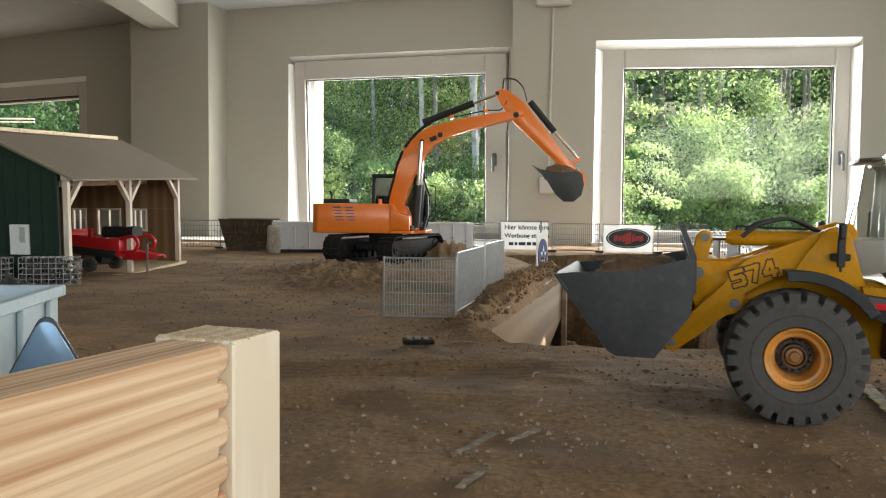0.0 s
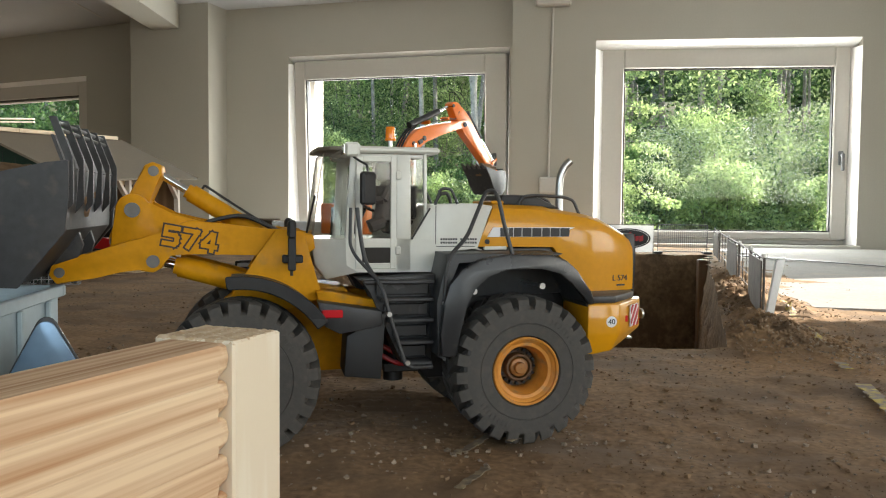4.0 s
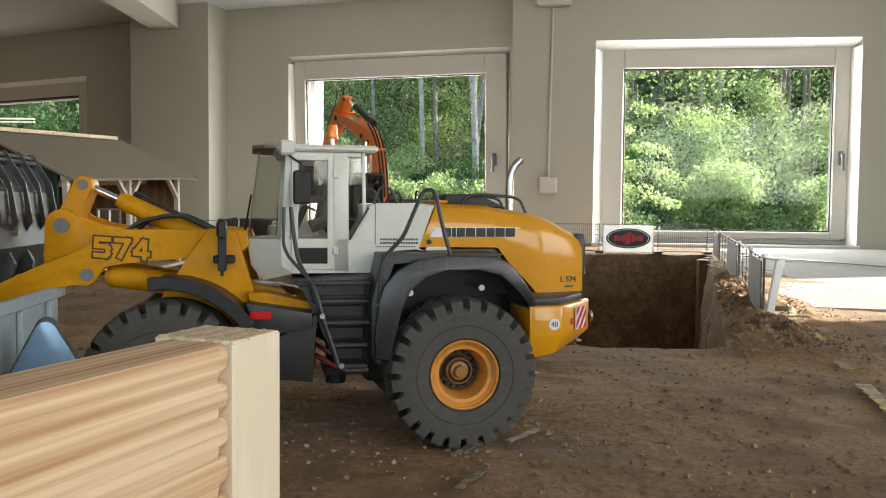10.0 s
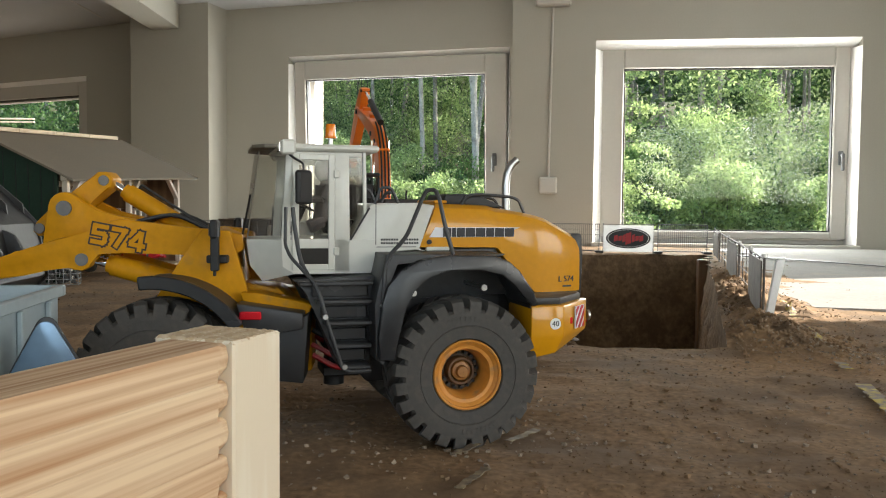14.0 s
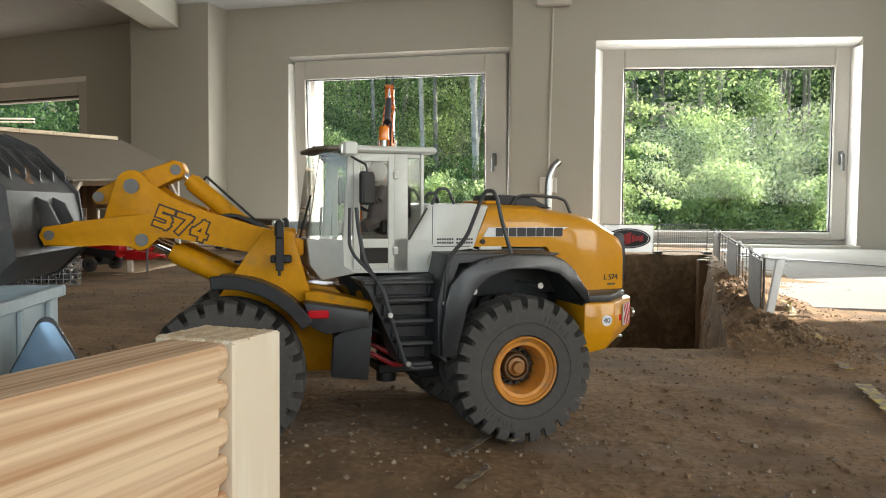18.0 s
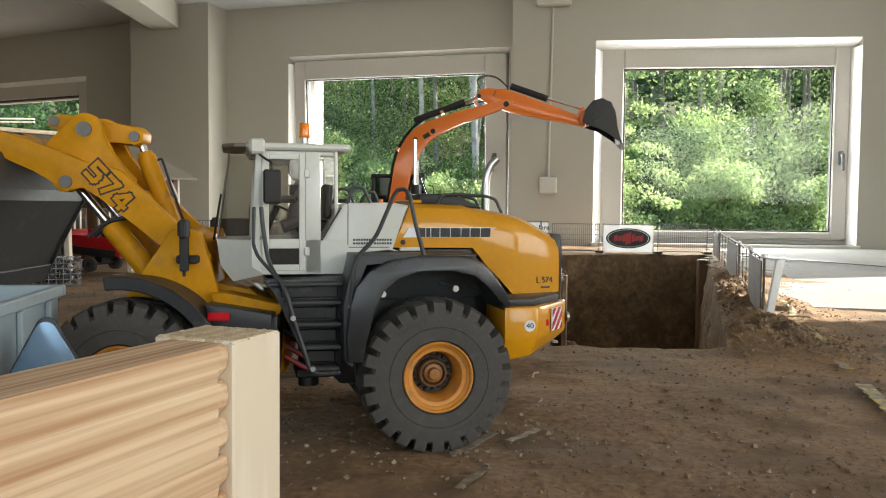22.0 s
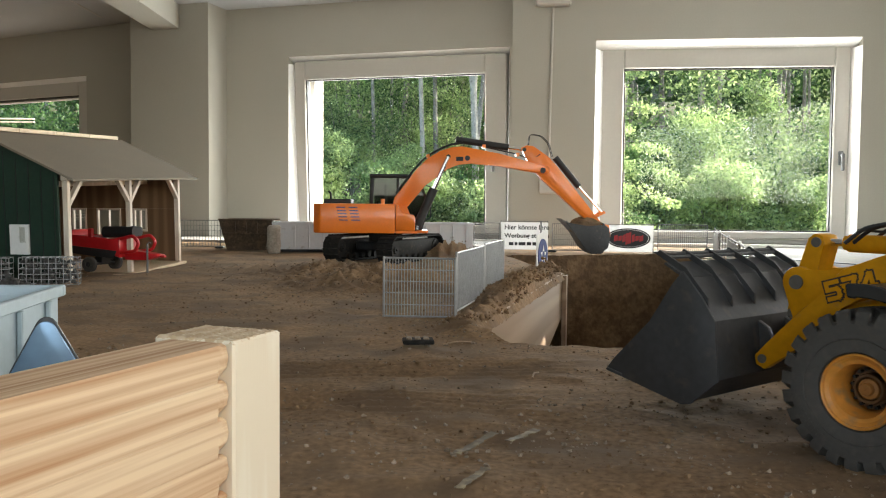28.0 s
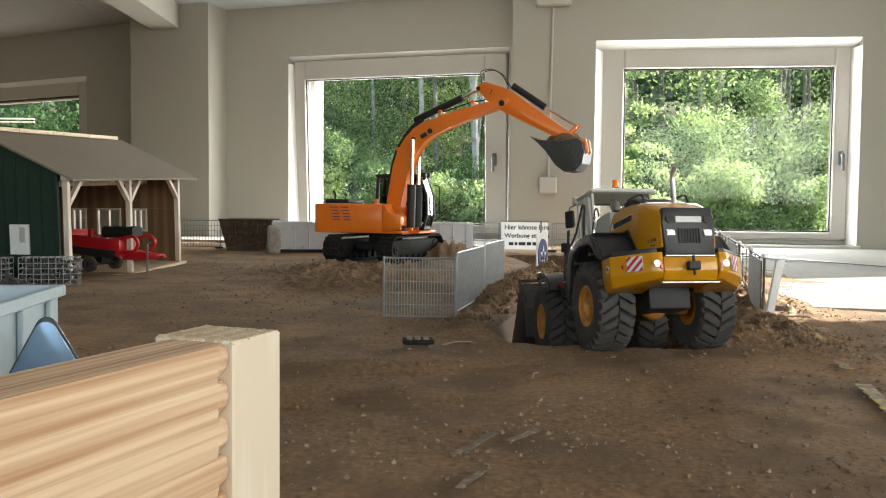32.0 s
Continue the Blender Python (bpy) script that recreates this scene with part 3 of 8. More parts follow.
def ground_mesh():
    xs = axis_lines(-4.6, 2.6, -0.75, 0.85, 0.0055, 0.05)
    ys = axis_lines(-2.5, 1.1, 0.42, 1.1, 0.0045, 0.05)[:-1] + axis_lines(1.1, 7.0, 1.1, 2.4, 0.0075, 0.04)
    verts, index = [], {}
    for j, y in enumerate(ys):
        for i, x in enumerate(xs):
            px, py = x, y
            if -0.1 < x < 1.3 and 1.0 < y < 3.8:
                d, ex, ey = to_edge(x, y, PIT)
                if d < 0.005:
                    px, py = ex, ey
            index[i, j] = len(verts)
            verts.append((px, py, height(px, py)))
    faces = []
    for j in range(len(ys) - 1):
        for i in range(len(xs) - 1):
            cx, cy = (xs[i] + xs[i + 1]) / 2, (ys[j] + ys[j + 1]) / 2
            if -0.1 < cx < 1.3 and 1.0 < cy < 3.8 and inside(cx, cy, PIT):
                continue
            faces.append((index[i, j], index[i + 1, j], index[i + 1, j + 1], index[i, j + 1]))
    me = bpy.data.meshes.new("ground")
    me.from_pydata(verts, [], faces)
    me.materials.append(SOIL)
    me.shade_smooth()
    return tagged(new("ground", me), "brown-grey soil track with gravel and wheel ruts", "ground", kind="structure")


ground_mesh()

# pit: rough earth walls and a ramp down
PIT_FLOOR = -0.5
bm = bmesh.new()
for (x0, y0), (x1, y1) in zip(PIT[2:5], PIT[3:6]):
    n = 60
    cols = []
    for i in range(n + 1):
        t = i / n
        col = []
        for k in range(19):
            z = -0.5 * k / 18
            x, y = x0 + (x1 - x0) * t, y0 + (y1 - y0) * t
            out = 0.018 * noise.noise((x * 8, y * 8, z * 8)) + 0.008 * noise.noise((x * 40, y * 40, z * 40)) - (0.08 * -z if (x0, y0) == PIT[2] else 0)
            nx, ny = (y1 - y0), -(x1 - x0)
            nl = math.hypot(nx, ny)
            k_in = min(1, k / 3)
            col.append(bm.verts.new((x + nx / nl * out * k_in, y + ny / nl * out * k_in, z + (height(x, y) if k == 0 else 0))))
        cols.append(col)
    for a, b in zip(cols, cols[1:]):
        for k in range(18):
            bm.faces.new((a[k], b[k], b[k + 1], a[k + 1]))
thing("pit_wall", bm, SOIL_DAMP, "damp brown earth wall of the dug pit", "pit wall", kind="structure")
bm = bmesh.new()
grown(bm, [(0.045, 1.235, -0.004), (0.395, 1.172, -0.004), (0.85, 2.7, PIT_FLOOR), (0.3, 2.75, PIT_FLOOR), (1.2, 3.7, PIT_FLOOR), (0.2, 3.6, PIT_FLOOR), (0.05, 2.7, PIT_FLOOR)],
      [(0, 1, 2, 3), (3, 2, 4, 5), (0, 3, 6), (3, 5, 6)])
thing("pit_floor", bm, SOIL_DAMP, "earth ramp going down to the pit floor", "ramp", kind="structure", smooth=None)
# board that shores the pit
b0, b1 = Vector((0.045, 1.345, 0)), Vector((0.345, 2.48, 0))
shore = root("pit_shoring", "plywood board shoring the side of the pit", "shoring", pose(b0.x, b0.y, 0, 0, 0, math.degrees(math.atan2(b1.y - b0.y, b1.x - b0.x))))
n = (b1 - b0).length
bm = bmesh.new()
prism(bm, [(0.0, -0.012), (0.1, 0.004), (n, 0.006), (n, -0.12), (n - 0.3, -0.17), (n - 0.5, -0.24), (0.0, -0.3)], -0.006, 0.012, "y", 0.001)
part("board", bm, PLY, shore)
bm = bmesh.new()
box(bm, n - 0.03, n, -0.02, -0.007, -0.5, 0.0, 0.001)
part("post", bm, PLY, shore)
bm = bmesh.new()
box(bm, n - 0.2, n - 0.16, 0.013, 0.03, -0.5, -0.02, 0.001)
part("post", bm, PLY, shore)
# loose soil heaped over the board's top edge
m = shore.matrix_basis
bm = bmesh.new()
rows = []
for i in range(150):
    u = -0.03 + (n + 0.05) * i / 149
    fade = min(1, (u + 0.03) / 0.06, (n + 0.02 - u) / 0.05)
    row = []
    for j in range(15):
        v = -0.016 + 0.07 * j / 14
        z = 0.011 * math.exp(-((v - 0.018) / 0.018) ** 2) * fade * (1 + 0.8 * noise.noise((u * 26, v * 30, 2))) + 0.007 * noise.noise((u * 75, v * 75, 5)) * fade + 0.003 * noise.noise((u * 190, v * 190, 8)) * fade
        z += -0.01 * (1 - j / 2) if j < 2 else (-0.014 if j == 14 else 0.003)
        q = m @ Vector((u, v, 0))
        row.append(bm.verts.new((q.x, q.y, z + (max(0, height(q.x, q.y)) * 0.8 if j > 3 else 0))))
    rows.append(row)
for a, b in zip(rows, rows[1:]):
    for j in range(14):
        bm.faces.new((a[j], a[j + 1], b[j + 1], b[j]))
r = random.Random(21)
for k in range(600):
    q = m @ Vector((r.uniform(-0.02, n), r.gauss(0.012, 0.016), 0))
    e = 0.0015 + 0.0042 * r.random() ** 4
    made = bmesh.ops.create_icosphere(bm, subdivisions=1, radius=e, matrix=Matrix.Translation((q.x, q.y, max(0.0, height(q.x, q.y)) + 0.008 * r.random() + 0.003)) @ Euler((r.random() * 6, r.random() * 6, 0)).to_matrix().to_4x4())
    for v in made["verts"]:
        v.co += Vector((r.uniform(-1, 1), r.uniform(-1, 1), r.uniform(-1, 1))) * e * 0.3
thing("soil_ridge", bm, SOIL, "loose brown soil heaped along the shoring board", "soil", kind="stuff", smooth=60)
# pale floor colour stands in for the sunlight under the track
bm = bmesh.new()
grown(bm, [(-0.2, 1.3, -0.5), (0.1, 1.225, -0.5), (0.345, 2.6, -0.5), (-0.2, 2.8, -0.5)], [(0, 1, 2, 3)])
thing("underfloor", bm, PALE_WOOD, "floor under the track, paled for the daylight below the shoring", "floor", kind="structure", smooth=None)
bm = bmesh.new()
box(bm, 0.985, 1.025, 3.27, 3.3, -0.5, 0.0, 0.002)
thing("corner_post", bm, BARN_WOOD, "earth-stained wooden corner post in the pit", "post")

bm = bmesh.new()
box(bm, -1.75, 0.05, -0.62, -0.001, -0.02, 0.012, 0.0, lw)
thing("wall_strip", bm, FLOOR_SCREED, "grey concrete strip along the foot of the window wall", "floor", kind="structure", smooth=None)
# concrete screed beyond the worn tape line, with sunlit stretch
TAPE_A, TAPE_D = Vector((0.454, 0.887)), Vector((0.2645, 0.9644))
bm = bmesh.new()
pts = []
for k in range(31):
    p = TAPE_A + TAPE_D * (0.84 + k * 0.1)
    pts.append((p.x + 0.02 + 0.03 * noise.noise((k * 0.7, 3, 1)) + 0.02 * math.sin(k), p.y))
prism(bm, pts + [(2.6, 3.9), (2.6, 1.62), (1.6, 1.56), (1.1, 1.61)], -0.02, 0.0035, "z")
thing("screed", bm, FLOOR_SCREED, "dusty grey concrete screed beside the soil", "floor", kind="structure", smooth=None)
def tape(x, y, rz, w, l, material, label, seed):
    """A worn strip that lies on the uneven soil."""
    m = pose(x, y, 0, 0, 0, rz)
    n = 14
    r = random.Random(seed)
    bm = bmesh.new()
    rows = []
    for i in range(n + 1):
        a, b = -w / 2 + r.random() * w * 0.25, w / 2 - r.random() * w * 0.25
        row = []
        for j in range(4):
            q = m @ Vector((a + (b - a) * j / 3, l * i / n, 0))
            row.append(bm.verts.new((q.x, q.y, max(0.0037, height(q.x, q.y)) + 0.0011 + 0.0012 * noise.noise((q.x * 60, q.y * 60, 3)))))
        rows.append(row)
    for a, b in zip(rows, rows[1:]):
        for j in range(3):
            bm.faces.new((a[j], a[j + 1], b[j + 1], b[j]))
    bmesh.ops.recalc_face_normals(bm, faces=bm.faces)
    bmesh.ops.solidify(bm, geom=list(bm.faces), thickness=0.0006)
    thing("tape_strip", bm, material, label, "tape", "floor tape strips", smooth=None)


for k, (d, w, l) in enumerate(((-0.3, 0.02, 0.13), (-0.12, 0.02, 0.17), (0.14, 0.017, 0.05), (0.34, 0.018, 0.12), (0.6, 0.018, 0.2))):
    p = TAPE_A + TAPE_D * d
    tape(p.x, p.y, -15.3, w, l, TAPE, "worn yellow tape strip half covered with soil", k)
for k, (x, y, rz, l) in enumerate(((0.012, 0.655, -28, 0.07), (0.012, 0.575, -25, 0.05), (0.055, 0.69, -35, 0.05))):
    tape(x, y, rz, 0.009, l, TAPE_PALE, "short worn tape strip lying in the soil", 9 + k)
for a, b, w in (((1.15, 3.45), (1.66, 2.45), 0.014), ((1.22, 3.9), (1.3, 3.45), 0.02)):
    bm = bmesh.new()
    a, b = Vector(a), Vector(b)
    s = (b - a).orthogonal().normalized() * w
    prism(bm, [a - s, a + s, b + s, b - s], 0.009, 0.0125, "z")
    thing("joint_strip", bm, GALVANISED, "pale joint strip across the screed", "strip", smooth=None)


def pebbles(name, count, low, high, power, material, seed, label):
    """Gravel or crumbs, strewn over the near track and thick along the mounds."""
    base = [Vector((x, y, z)) * 0.62 for x in (-1, 1) for y in (-1, 1) for z in (-1, 1)]
    fs = [(0, 1, 3, 2), (4, 6, 7, 5), (0, 4, 5, 1), (2, 3, 7, 6), (0, 2, 6, 4), (1, 5, 7, 3)]
    verts, faces = [], []
    r = random.Random(seed)
    for k in range(count):
        if k % 3 == 0:
            mx, my, rx, ry, _ = MOUNDS[r.randrange(len(MOUNDS))]
            x, y = r.gauss(mx, rx * 1.2), r.gauss(my, ry * 1.0)
        else:
            y = 0.45 + 2.6 * r.random() ** 1.7
            x = (r.random() - 0.5) * 1.25 * y + 0.05
        if y < 0.4 or (k % 3 and noise.noise((x * 6, y * 6, seed)) < r.uniform(-0.5, 0.3)):
            continue
        if inside(x, y, PIT) or (1 < y < 3.8 and to_edge(x, y, PIT)[0] < 0.006):
            continue
        s = low + high * r.random() ** power
        q = Euler((r.random() * 6, r.random() * 6, r.random() * 6)).to_matrix()
        h = height(x, y) + s * 0.25
        n0 = len(verts)
        for v in base:
            w = q @ (v * s * (0.45 + 0.9 * r.random()))
            verts.append((x + w.x, y + w.y, h + w.z * 0.8))
        faces += [tuple(n0 + i for i in f) for f in fs]
    me = bpy.data.meshes.new(name)
    me.from_pydata(verts, [], faces)
    me.materials.append(material)
    return tagged(new(name, me), label, "gravel", kind="stuff")


pebbles("gravel", 22000, 0.0006, 0.0027, 5, PEBBLE, 3, "small pale gravel strewn over the track")
bm = bmesh.new()
r = random.Random(31)
for k in range(1500):
    if k % 3:
        x, y = r.gauss(0.48, 0.055), r.gauss(1.235, 0.06)
    else:
        y = r.uniform(1.3, 2.3)
        x = 0.548 + (y - 1.448) * 0.2757 + r.gauss(-0.03, 0.018)
    if inside(x, y, PIT) or to_edge(x, y, PIT)[0] < 0.006:
        continue
    e = 0.001 + 0.0034 * r.random() ** 4
    made = bmesh.ops.create_icosphere(bm, subdivisions=1, radius=e, matrix=Matrix.Translation((x, y, height(x, y) + e * 0.35)) @ Euler((r.random() * 6, r.random() * 6, 0)).to_matrix().to_4x4())
    for v in made["verts"]:
        v.co += Vector((r.uniform(-1, 1), r.uniform(-1, 1), r.uniform(-1, 1))) * e * 0.3
thing("soil_clods", bm, SOIL, "crumbly brown clods heaped by the pit fence", "soil", kind="stuff", smooth=None)
pebbles("soil_crumbs", 19000, 0.0008, 0.0027, 8, SOIL, 8, "brown soil crumbs and clods on the track")

# ---- fences and banners ----


def fence_panel(a, b, h, label, feet=False, bars=5, wires=26, z=None, lean=0.0, sheet=None, wire=0.001, paint=GALVANISED):
    """A welded site-fence panel between two points on the ground: tube frame, rails, wires, feet."""
    a, b = Vector(a), Vector(b)
    n = (b - a).length
    za = height(a.x, a.y) if z is None else z
    zb = height(b.x, b.y) if z is None else z
    f = root("fence_panel", label, "fence", pose(a.x, a.y, max(za, zb) - 0.001, 0, 0, math.degrees(math.atan2(b.y - a.y, b.x - a.x))) @ pose(0, 0, 0, lean), "site fence panels")
    r = 0.0022
    for p, q in (((0, 0, 0), (0, 0, h)), ((n, 0, 0), (n, 0, h))):
        bm = bmesh.new()
        rod(bm, p, q, r, 8)
        post = part("post", bm, paint, f)
        if paint is FENCE_SHEET:
            bm = bmesh.new()
            rod(bm, (p[0], 0, h), (p[0], 0, h + 0.006), 0.0035, 8)
            part("cap", bm, WHITE, post, "white post cap")
    for zz in (0.008, h - 0.002):
        bm = bmesh.new()
        rod(bm, (r, 0, zz), (n - r, 0, zz), r * 0.8, 8)
        part("rail", bm, paint, f)
    bm = bmesh.new()
    for i in range(1, wires):
        x = n * i / wires
        rod(bm, (x, 0, 0.009), (x, 0, h - 0.003), wire, 4, caps=False)
    for i in range(1, bars + 1):
        zz = 0.008 + (h - 0.01) * i / (bars + 1)
        rod(bm, (0, 0.001, zz), (n, 0.001, zz), 0.0009, 4, caps=False)
    part("wire_mesh", bm, paint, f, smooth=None)
    if feet:
        for x in (0.0, n):
            bm = bmesh.new()
            box(bm, x - 0.018, x + 0.018, -0.03, 0.03, 0.0, 0.009, 0.003)
            part("foot", bm, BLACK, f, "black fence foot")
    if sheet:
        bm = bmesh.new()
        box(bm, 0.004, n - 0.004, 0.003, 0.005, 0.012, h - 0.006)
        part("sheet", bm, sheet, f, "grey sheet tied to the panel", smooth=None)
    return f


fence_panel((-0.104, 1.5), (0.022, 1.486), 0.113, "galvanised site fence panel standing on the soil by the pit", bars=4, wires=24, z=-0.004, wire=0.0008, paint=BASKET_WIRE)
fence_panel((0.024, 1.49), (0.085, 1.765), 0.113, "galvanised site fence panel along the pit mound", bars=5, wires=40, z=0.006, wire=0.0011, paint=BASKET_WIRE)
fence_panel((0.087, 1.77), (0.145, 2.035), 0.112, "galvanised site fence panel along the pit mound", bars=5, wires=40, z=0.01, wire=0.0011, paint=BASKET_WIRE)
# back row
for x0, x1, y0, y1 in ((-1.3, -0.99, 3.75, 3.78), (0.135, 0.245, 3.72, 3.72), (0.475, 0.675, 3.7, 3.68), (0.925, 1.13, 3.66, 3.64)):
    fence_panel((x0, y0), (x1, y1), 0.125, "galvanised site fence panel in the row under the windows", feet=True, bars=4, wires=24, z=0.004)


def banner(name, a, b, h, z, label, category):
    a, b = Vector(a), Vector(b)
    n = (b - a).length
    ob = root(name, label, category, pose(a.x, a.y, z, 0, 0, math.degrees(math.atan2(b.y - a.y, b.x - a.x))))
    bm = bmesh.new()
    cols = 14
    lo = [bm.verts.new((n * i / cols, 0.002 * math.sin(i * 1.3), 0)) for i in range(cols + 1)]
    hi = [bm.verts.new((n * i / cols, 0.0015 * math.cos(i * 1.1), h)) for i in range(cols + 1)]
    for i in range(cols):
        bm.faces.new((lo[i], lo[i + 1], hi[i + 1], hi[i]))
    bmesh.ops.solidify(bm, geom=list(bm.faces), thickness=0.001)
    part("cloth", bm, BANNER, ob)
    for x in (0, n):
        bm = bmesh.new()
        rod(bm, (x, 0.004, -z), (x, 0.004, h + 0.008), 0.002, 8)
        part("post", bm, GALVANISED, ob)
    bm = bmesh.new()
    rod(bm, (0, 0.004, h + 0.004), (n, 0.004, h + 0.004), 0.0015, 8)
    part("rail", bm, GALVANISED, ob)
    return ob


FLAT = pose(0, 0, 0, 90)
ad = banner("advert_banner", (0.252, 3.71), (0.455, 3.70), 0.118, 0.012, "white advertising banner with black lettering on the fence", "banner")
writing("lettering", "Hier könnte Ihre", 0.0285, INK, ad, pose(0.112, -0.004, 0.096) @ FLAT, swell=0.0006)
writing("lettering", "Werbung stehen", 0.0285, INK, ad, pose(0.112, -0.004, 0.06) @ FLAT, swell=0.0006)
bm = bmesh.new()
x = 0.035
for w in (0.02, 0.012, 0.03, 0.02, 0.026):
    box(bm, x, x + w, -0.0045, -0.0035, 0.018, 0.032)
    x += w + 0.005
part("lettering_bar", bm, INK, ad, smooth=None)


def oval(bm, cx, cz, rx, rz, y0, y1, n=40):
    prism(bm, [(cx + rx * math.cos(2 * math.pi * i / n), cz + rz * math.sin(2 * math.pi * i / n)) for i in range(n)], y0, y1, "y")


sp = banner("sponsor_banner", (0.692, 3.675), (0.905, 3.66), 0.114, 0.008, "white banner with a black and red oval emblem on the fence", "banner")
bm = bmesh.new()
oval(bm, 0.106, 0.058, 0.095, 0.043, -0.005, -0.003)
part("emblem", bm, INK, sp, "black oval emblem", smooth=None)
bm = bmesh.new()
oval(bm, 0.106, 0.058, 0.088, 0.038, -0.0058, -0.0052)
part("emblem_ring", bm, WHITE, sp, smooth=None)
bm = bmesh.new()
oval(bm, 0.106, 0.058, 0.0855, 0.0365, -0.0066, -0.006)
part("emblem_field", bm, INK, sp, smooth=None)
bm = bmesh.new()
for x, w, hh in ((0.045, 0.016, 0.014), (0.064, 0.014, 0.012), (0.081, 0.012, 0.018), (0.094, 0.024, 0.028), (0.121, 0.012, 0.018), (0.136, 0.014, 0.012), (0.153, 0.016, 0.014)):
    prism(bm, [(x, 0.058 - hh), (x + w, 0.058 - hh * 0.7), (x + w, 0.058 + hh), (x, 0.058 + hh * 0.7)], -0.0076, -0.007, "y")
part("emblem_shape", bm, INK_RED, sp, "red shapes of the emblem", smooth=None)

# round emblem sign on the mound
sg = root("emblem_sign", "white sign with dark blue round emblem on the soil mound", "sign", pose(0.29, 2.49, -0.003, 0, 0, 58))
bm = bmesh.new()
prism(bm, [(-0.037, -0.012), (0.037, 0.0), (0.037, 0.134), (-0.037, 0.119)], -0.0015, 0.0015, "y")
part("board", bm, WHITE, sg, smooth=None)
bm = bmesh.new()
oval(bm, 0, 0.06, 0.031, 0.048, -0.004, -0.002)
part("emblem", bm, INK_BLUE, sg, smooth=None)
bm = bmesh.new()
for k in range(5):
    a = radians(90 + 72 * k)
    prism(bm, [(0.02 * math.cos(a), 0.06 + 0.028 * math.sin(a)), (0.01 * math.cos(a + 0.5), 0.06 + 0.013 * math.sin(a + 0.5)), (0.01 * math.cos(a - 0.5), 0.06 + 0.013 * math.sin(a - 0.5))], -0.0055, -0.0045, "y")
part("emblem_star", bm, WHITE, sg, smooth=None)
bm = bmesh.new()
rod(bm, (0.0, 0.004, -0.03), (0.0, 0.004, 0.16), 0.0025, 8)
part("rod", bm, GALVANISED, sg)

# fence along the open side of the pit, with boards
FR0, FR1 = Vector((0.548, 1.448)), Vector((1.10, 3.45))
steps = [0.0, 0.14, 0.3, 0.52, 0.78, 1.0]
for k in range(5):
    a, b = FR0 + (FR1 - FR0) * steps[k], FR0 + (FR1 - FR0) * (steps[k + 1] - 0.012)
    fence_panel(a, b, 0.108, "grey site fence panel with sheeting along the pit edge", bars=3, wires=3, z=0.008, sheet=FENCE_SHEET if k in (0, 2, 4) else None, paint=FENCE_SHEET, wire=0.0013)
bm = bmesh.new()
prism(bm, [(0, 0), (0.014, 0.004), (0.036, 0.118), (0.02, 0.112)], -0.003, 0.003, "y", 0.001)
ob = thing("marker_board", bm, WHITE, "narrow white board leaning beside the fence", "board")
ob.matrix_basis = pose(0.534, 1.41, 0.0, 0, 0, 8)

# ---- skips and containers ----


def skip(m):
    s = root("skip", "rust-stained dark skip with sloping ends under the windows", "skip", m)
    W, D, H = 0.235, 0.13, 0.13
    prof = [(0.035, 0.0), (W - 0.035, 0.0), (W, H), (0, H)]
    for y in (0, D):
        bm = bmesh.new()
        prism(bm, prof, y - 0.002, y + 0.002, "y")
        part("side", bm, RUST, s, smooth=None)
    for x0, x1 in ((0.035, 0), (W - 0.035, W)):
        bm = bmesh.new()
        prism(bm, [(x0, 0), (x1, H), (x1 + 0.003, H), (x0 + 0.003, 0)], 0.003, D - 0.003, "y")
        part("end", bm, RUST, s, smooth=None)
    bm = bmesh.new()
    box(bm, 0.036, W - 0.036, 0.003, D - 0.003, 0, 0.004)
    part("base", bm, RUST, s, smooth=None)
    for y in (-0.004, D + 0.004):
        bm = bmesh.new()
        rod(bm, (0, y, H), (W, y, H), 0.004, 8)
        part("rim", bm, RUST, s)
        bm = bmesh.new()
        box(bm, 0.016, W - 0.016, y - 0.003, y + 0.001, 0.066, 0.073, 0.001)
        part("rib", bm, RUST, s)
        for x in (0.07, 0.117, 0.165):
            bm = bmesh.new()
            box(bm, x - 0.004, x + 0.004, y - 0.003, y + 0.001, 0.074, H - 0.006, 0.001)
            part("rib", bm, RUST, s)
    bm = bmesh.new()
    n = 10
    vs = [[bm.verts.new((0.012 + (W - 0.024) * i / n, 0.006 + (D - 0.012) * j / n, H - 0.03 + 0.018 * math.sin(math.pi * i / n) * math.sin(math.pi * j / n) + 0.004 * rng.random())) for j in range(n + 1)] for i in range(n + 1)]
    for i in range(n):
        for j in range(n):
            bm.faces.new((vs[i][j], vs[i + 1][j], vs[i + 1][j + 1], vs[i][j + 1]))
    part("filling", bm, SOIL_DAMP, s, "earth filling")
    return s


bm = bmesh.new()
box(bm, -0.026, 0.026, -0.03, 0.03, 0.0, 0.118, 0.008)
bmesh.ops.subdivide_edges(bm, edges=list(bm.edges), cuts=3, use_grid_fill=True)
for v in bm.verts:
    v.co += Vector((1, 1, 0.6)) * 0.006 * noise.noise(v.co * 38)
ob = thing("stone_block", bm, mat("pale_stone", (0.36, 0.33, 0.28), 0.9, vary=0.25, scale=30, fine=160, bump=0.4), "upright rough beige stone block beside the container", "stone", smooth=60)
ob.matrix_basis = pose(-0.69, 3.47, -0.004, 0, 0, 12)
skip(pose(-0.965, 3.66, 0.002, 0, 0, -2))


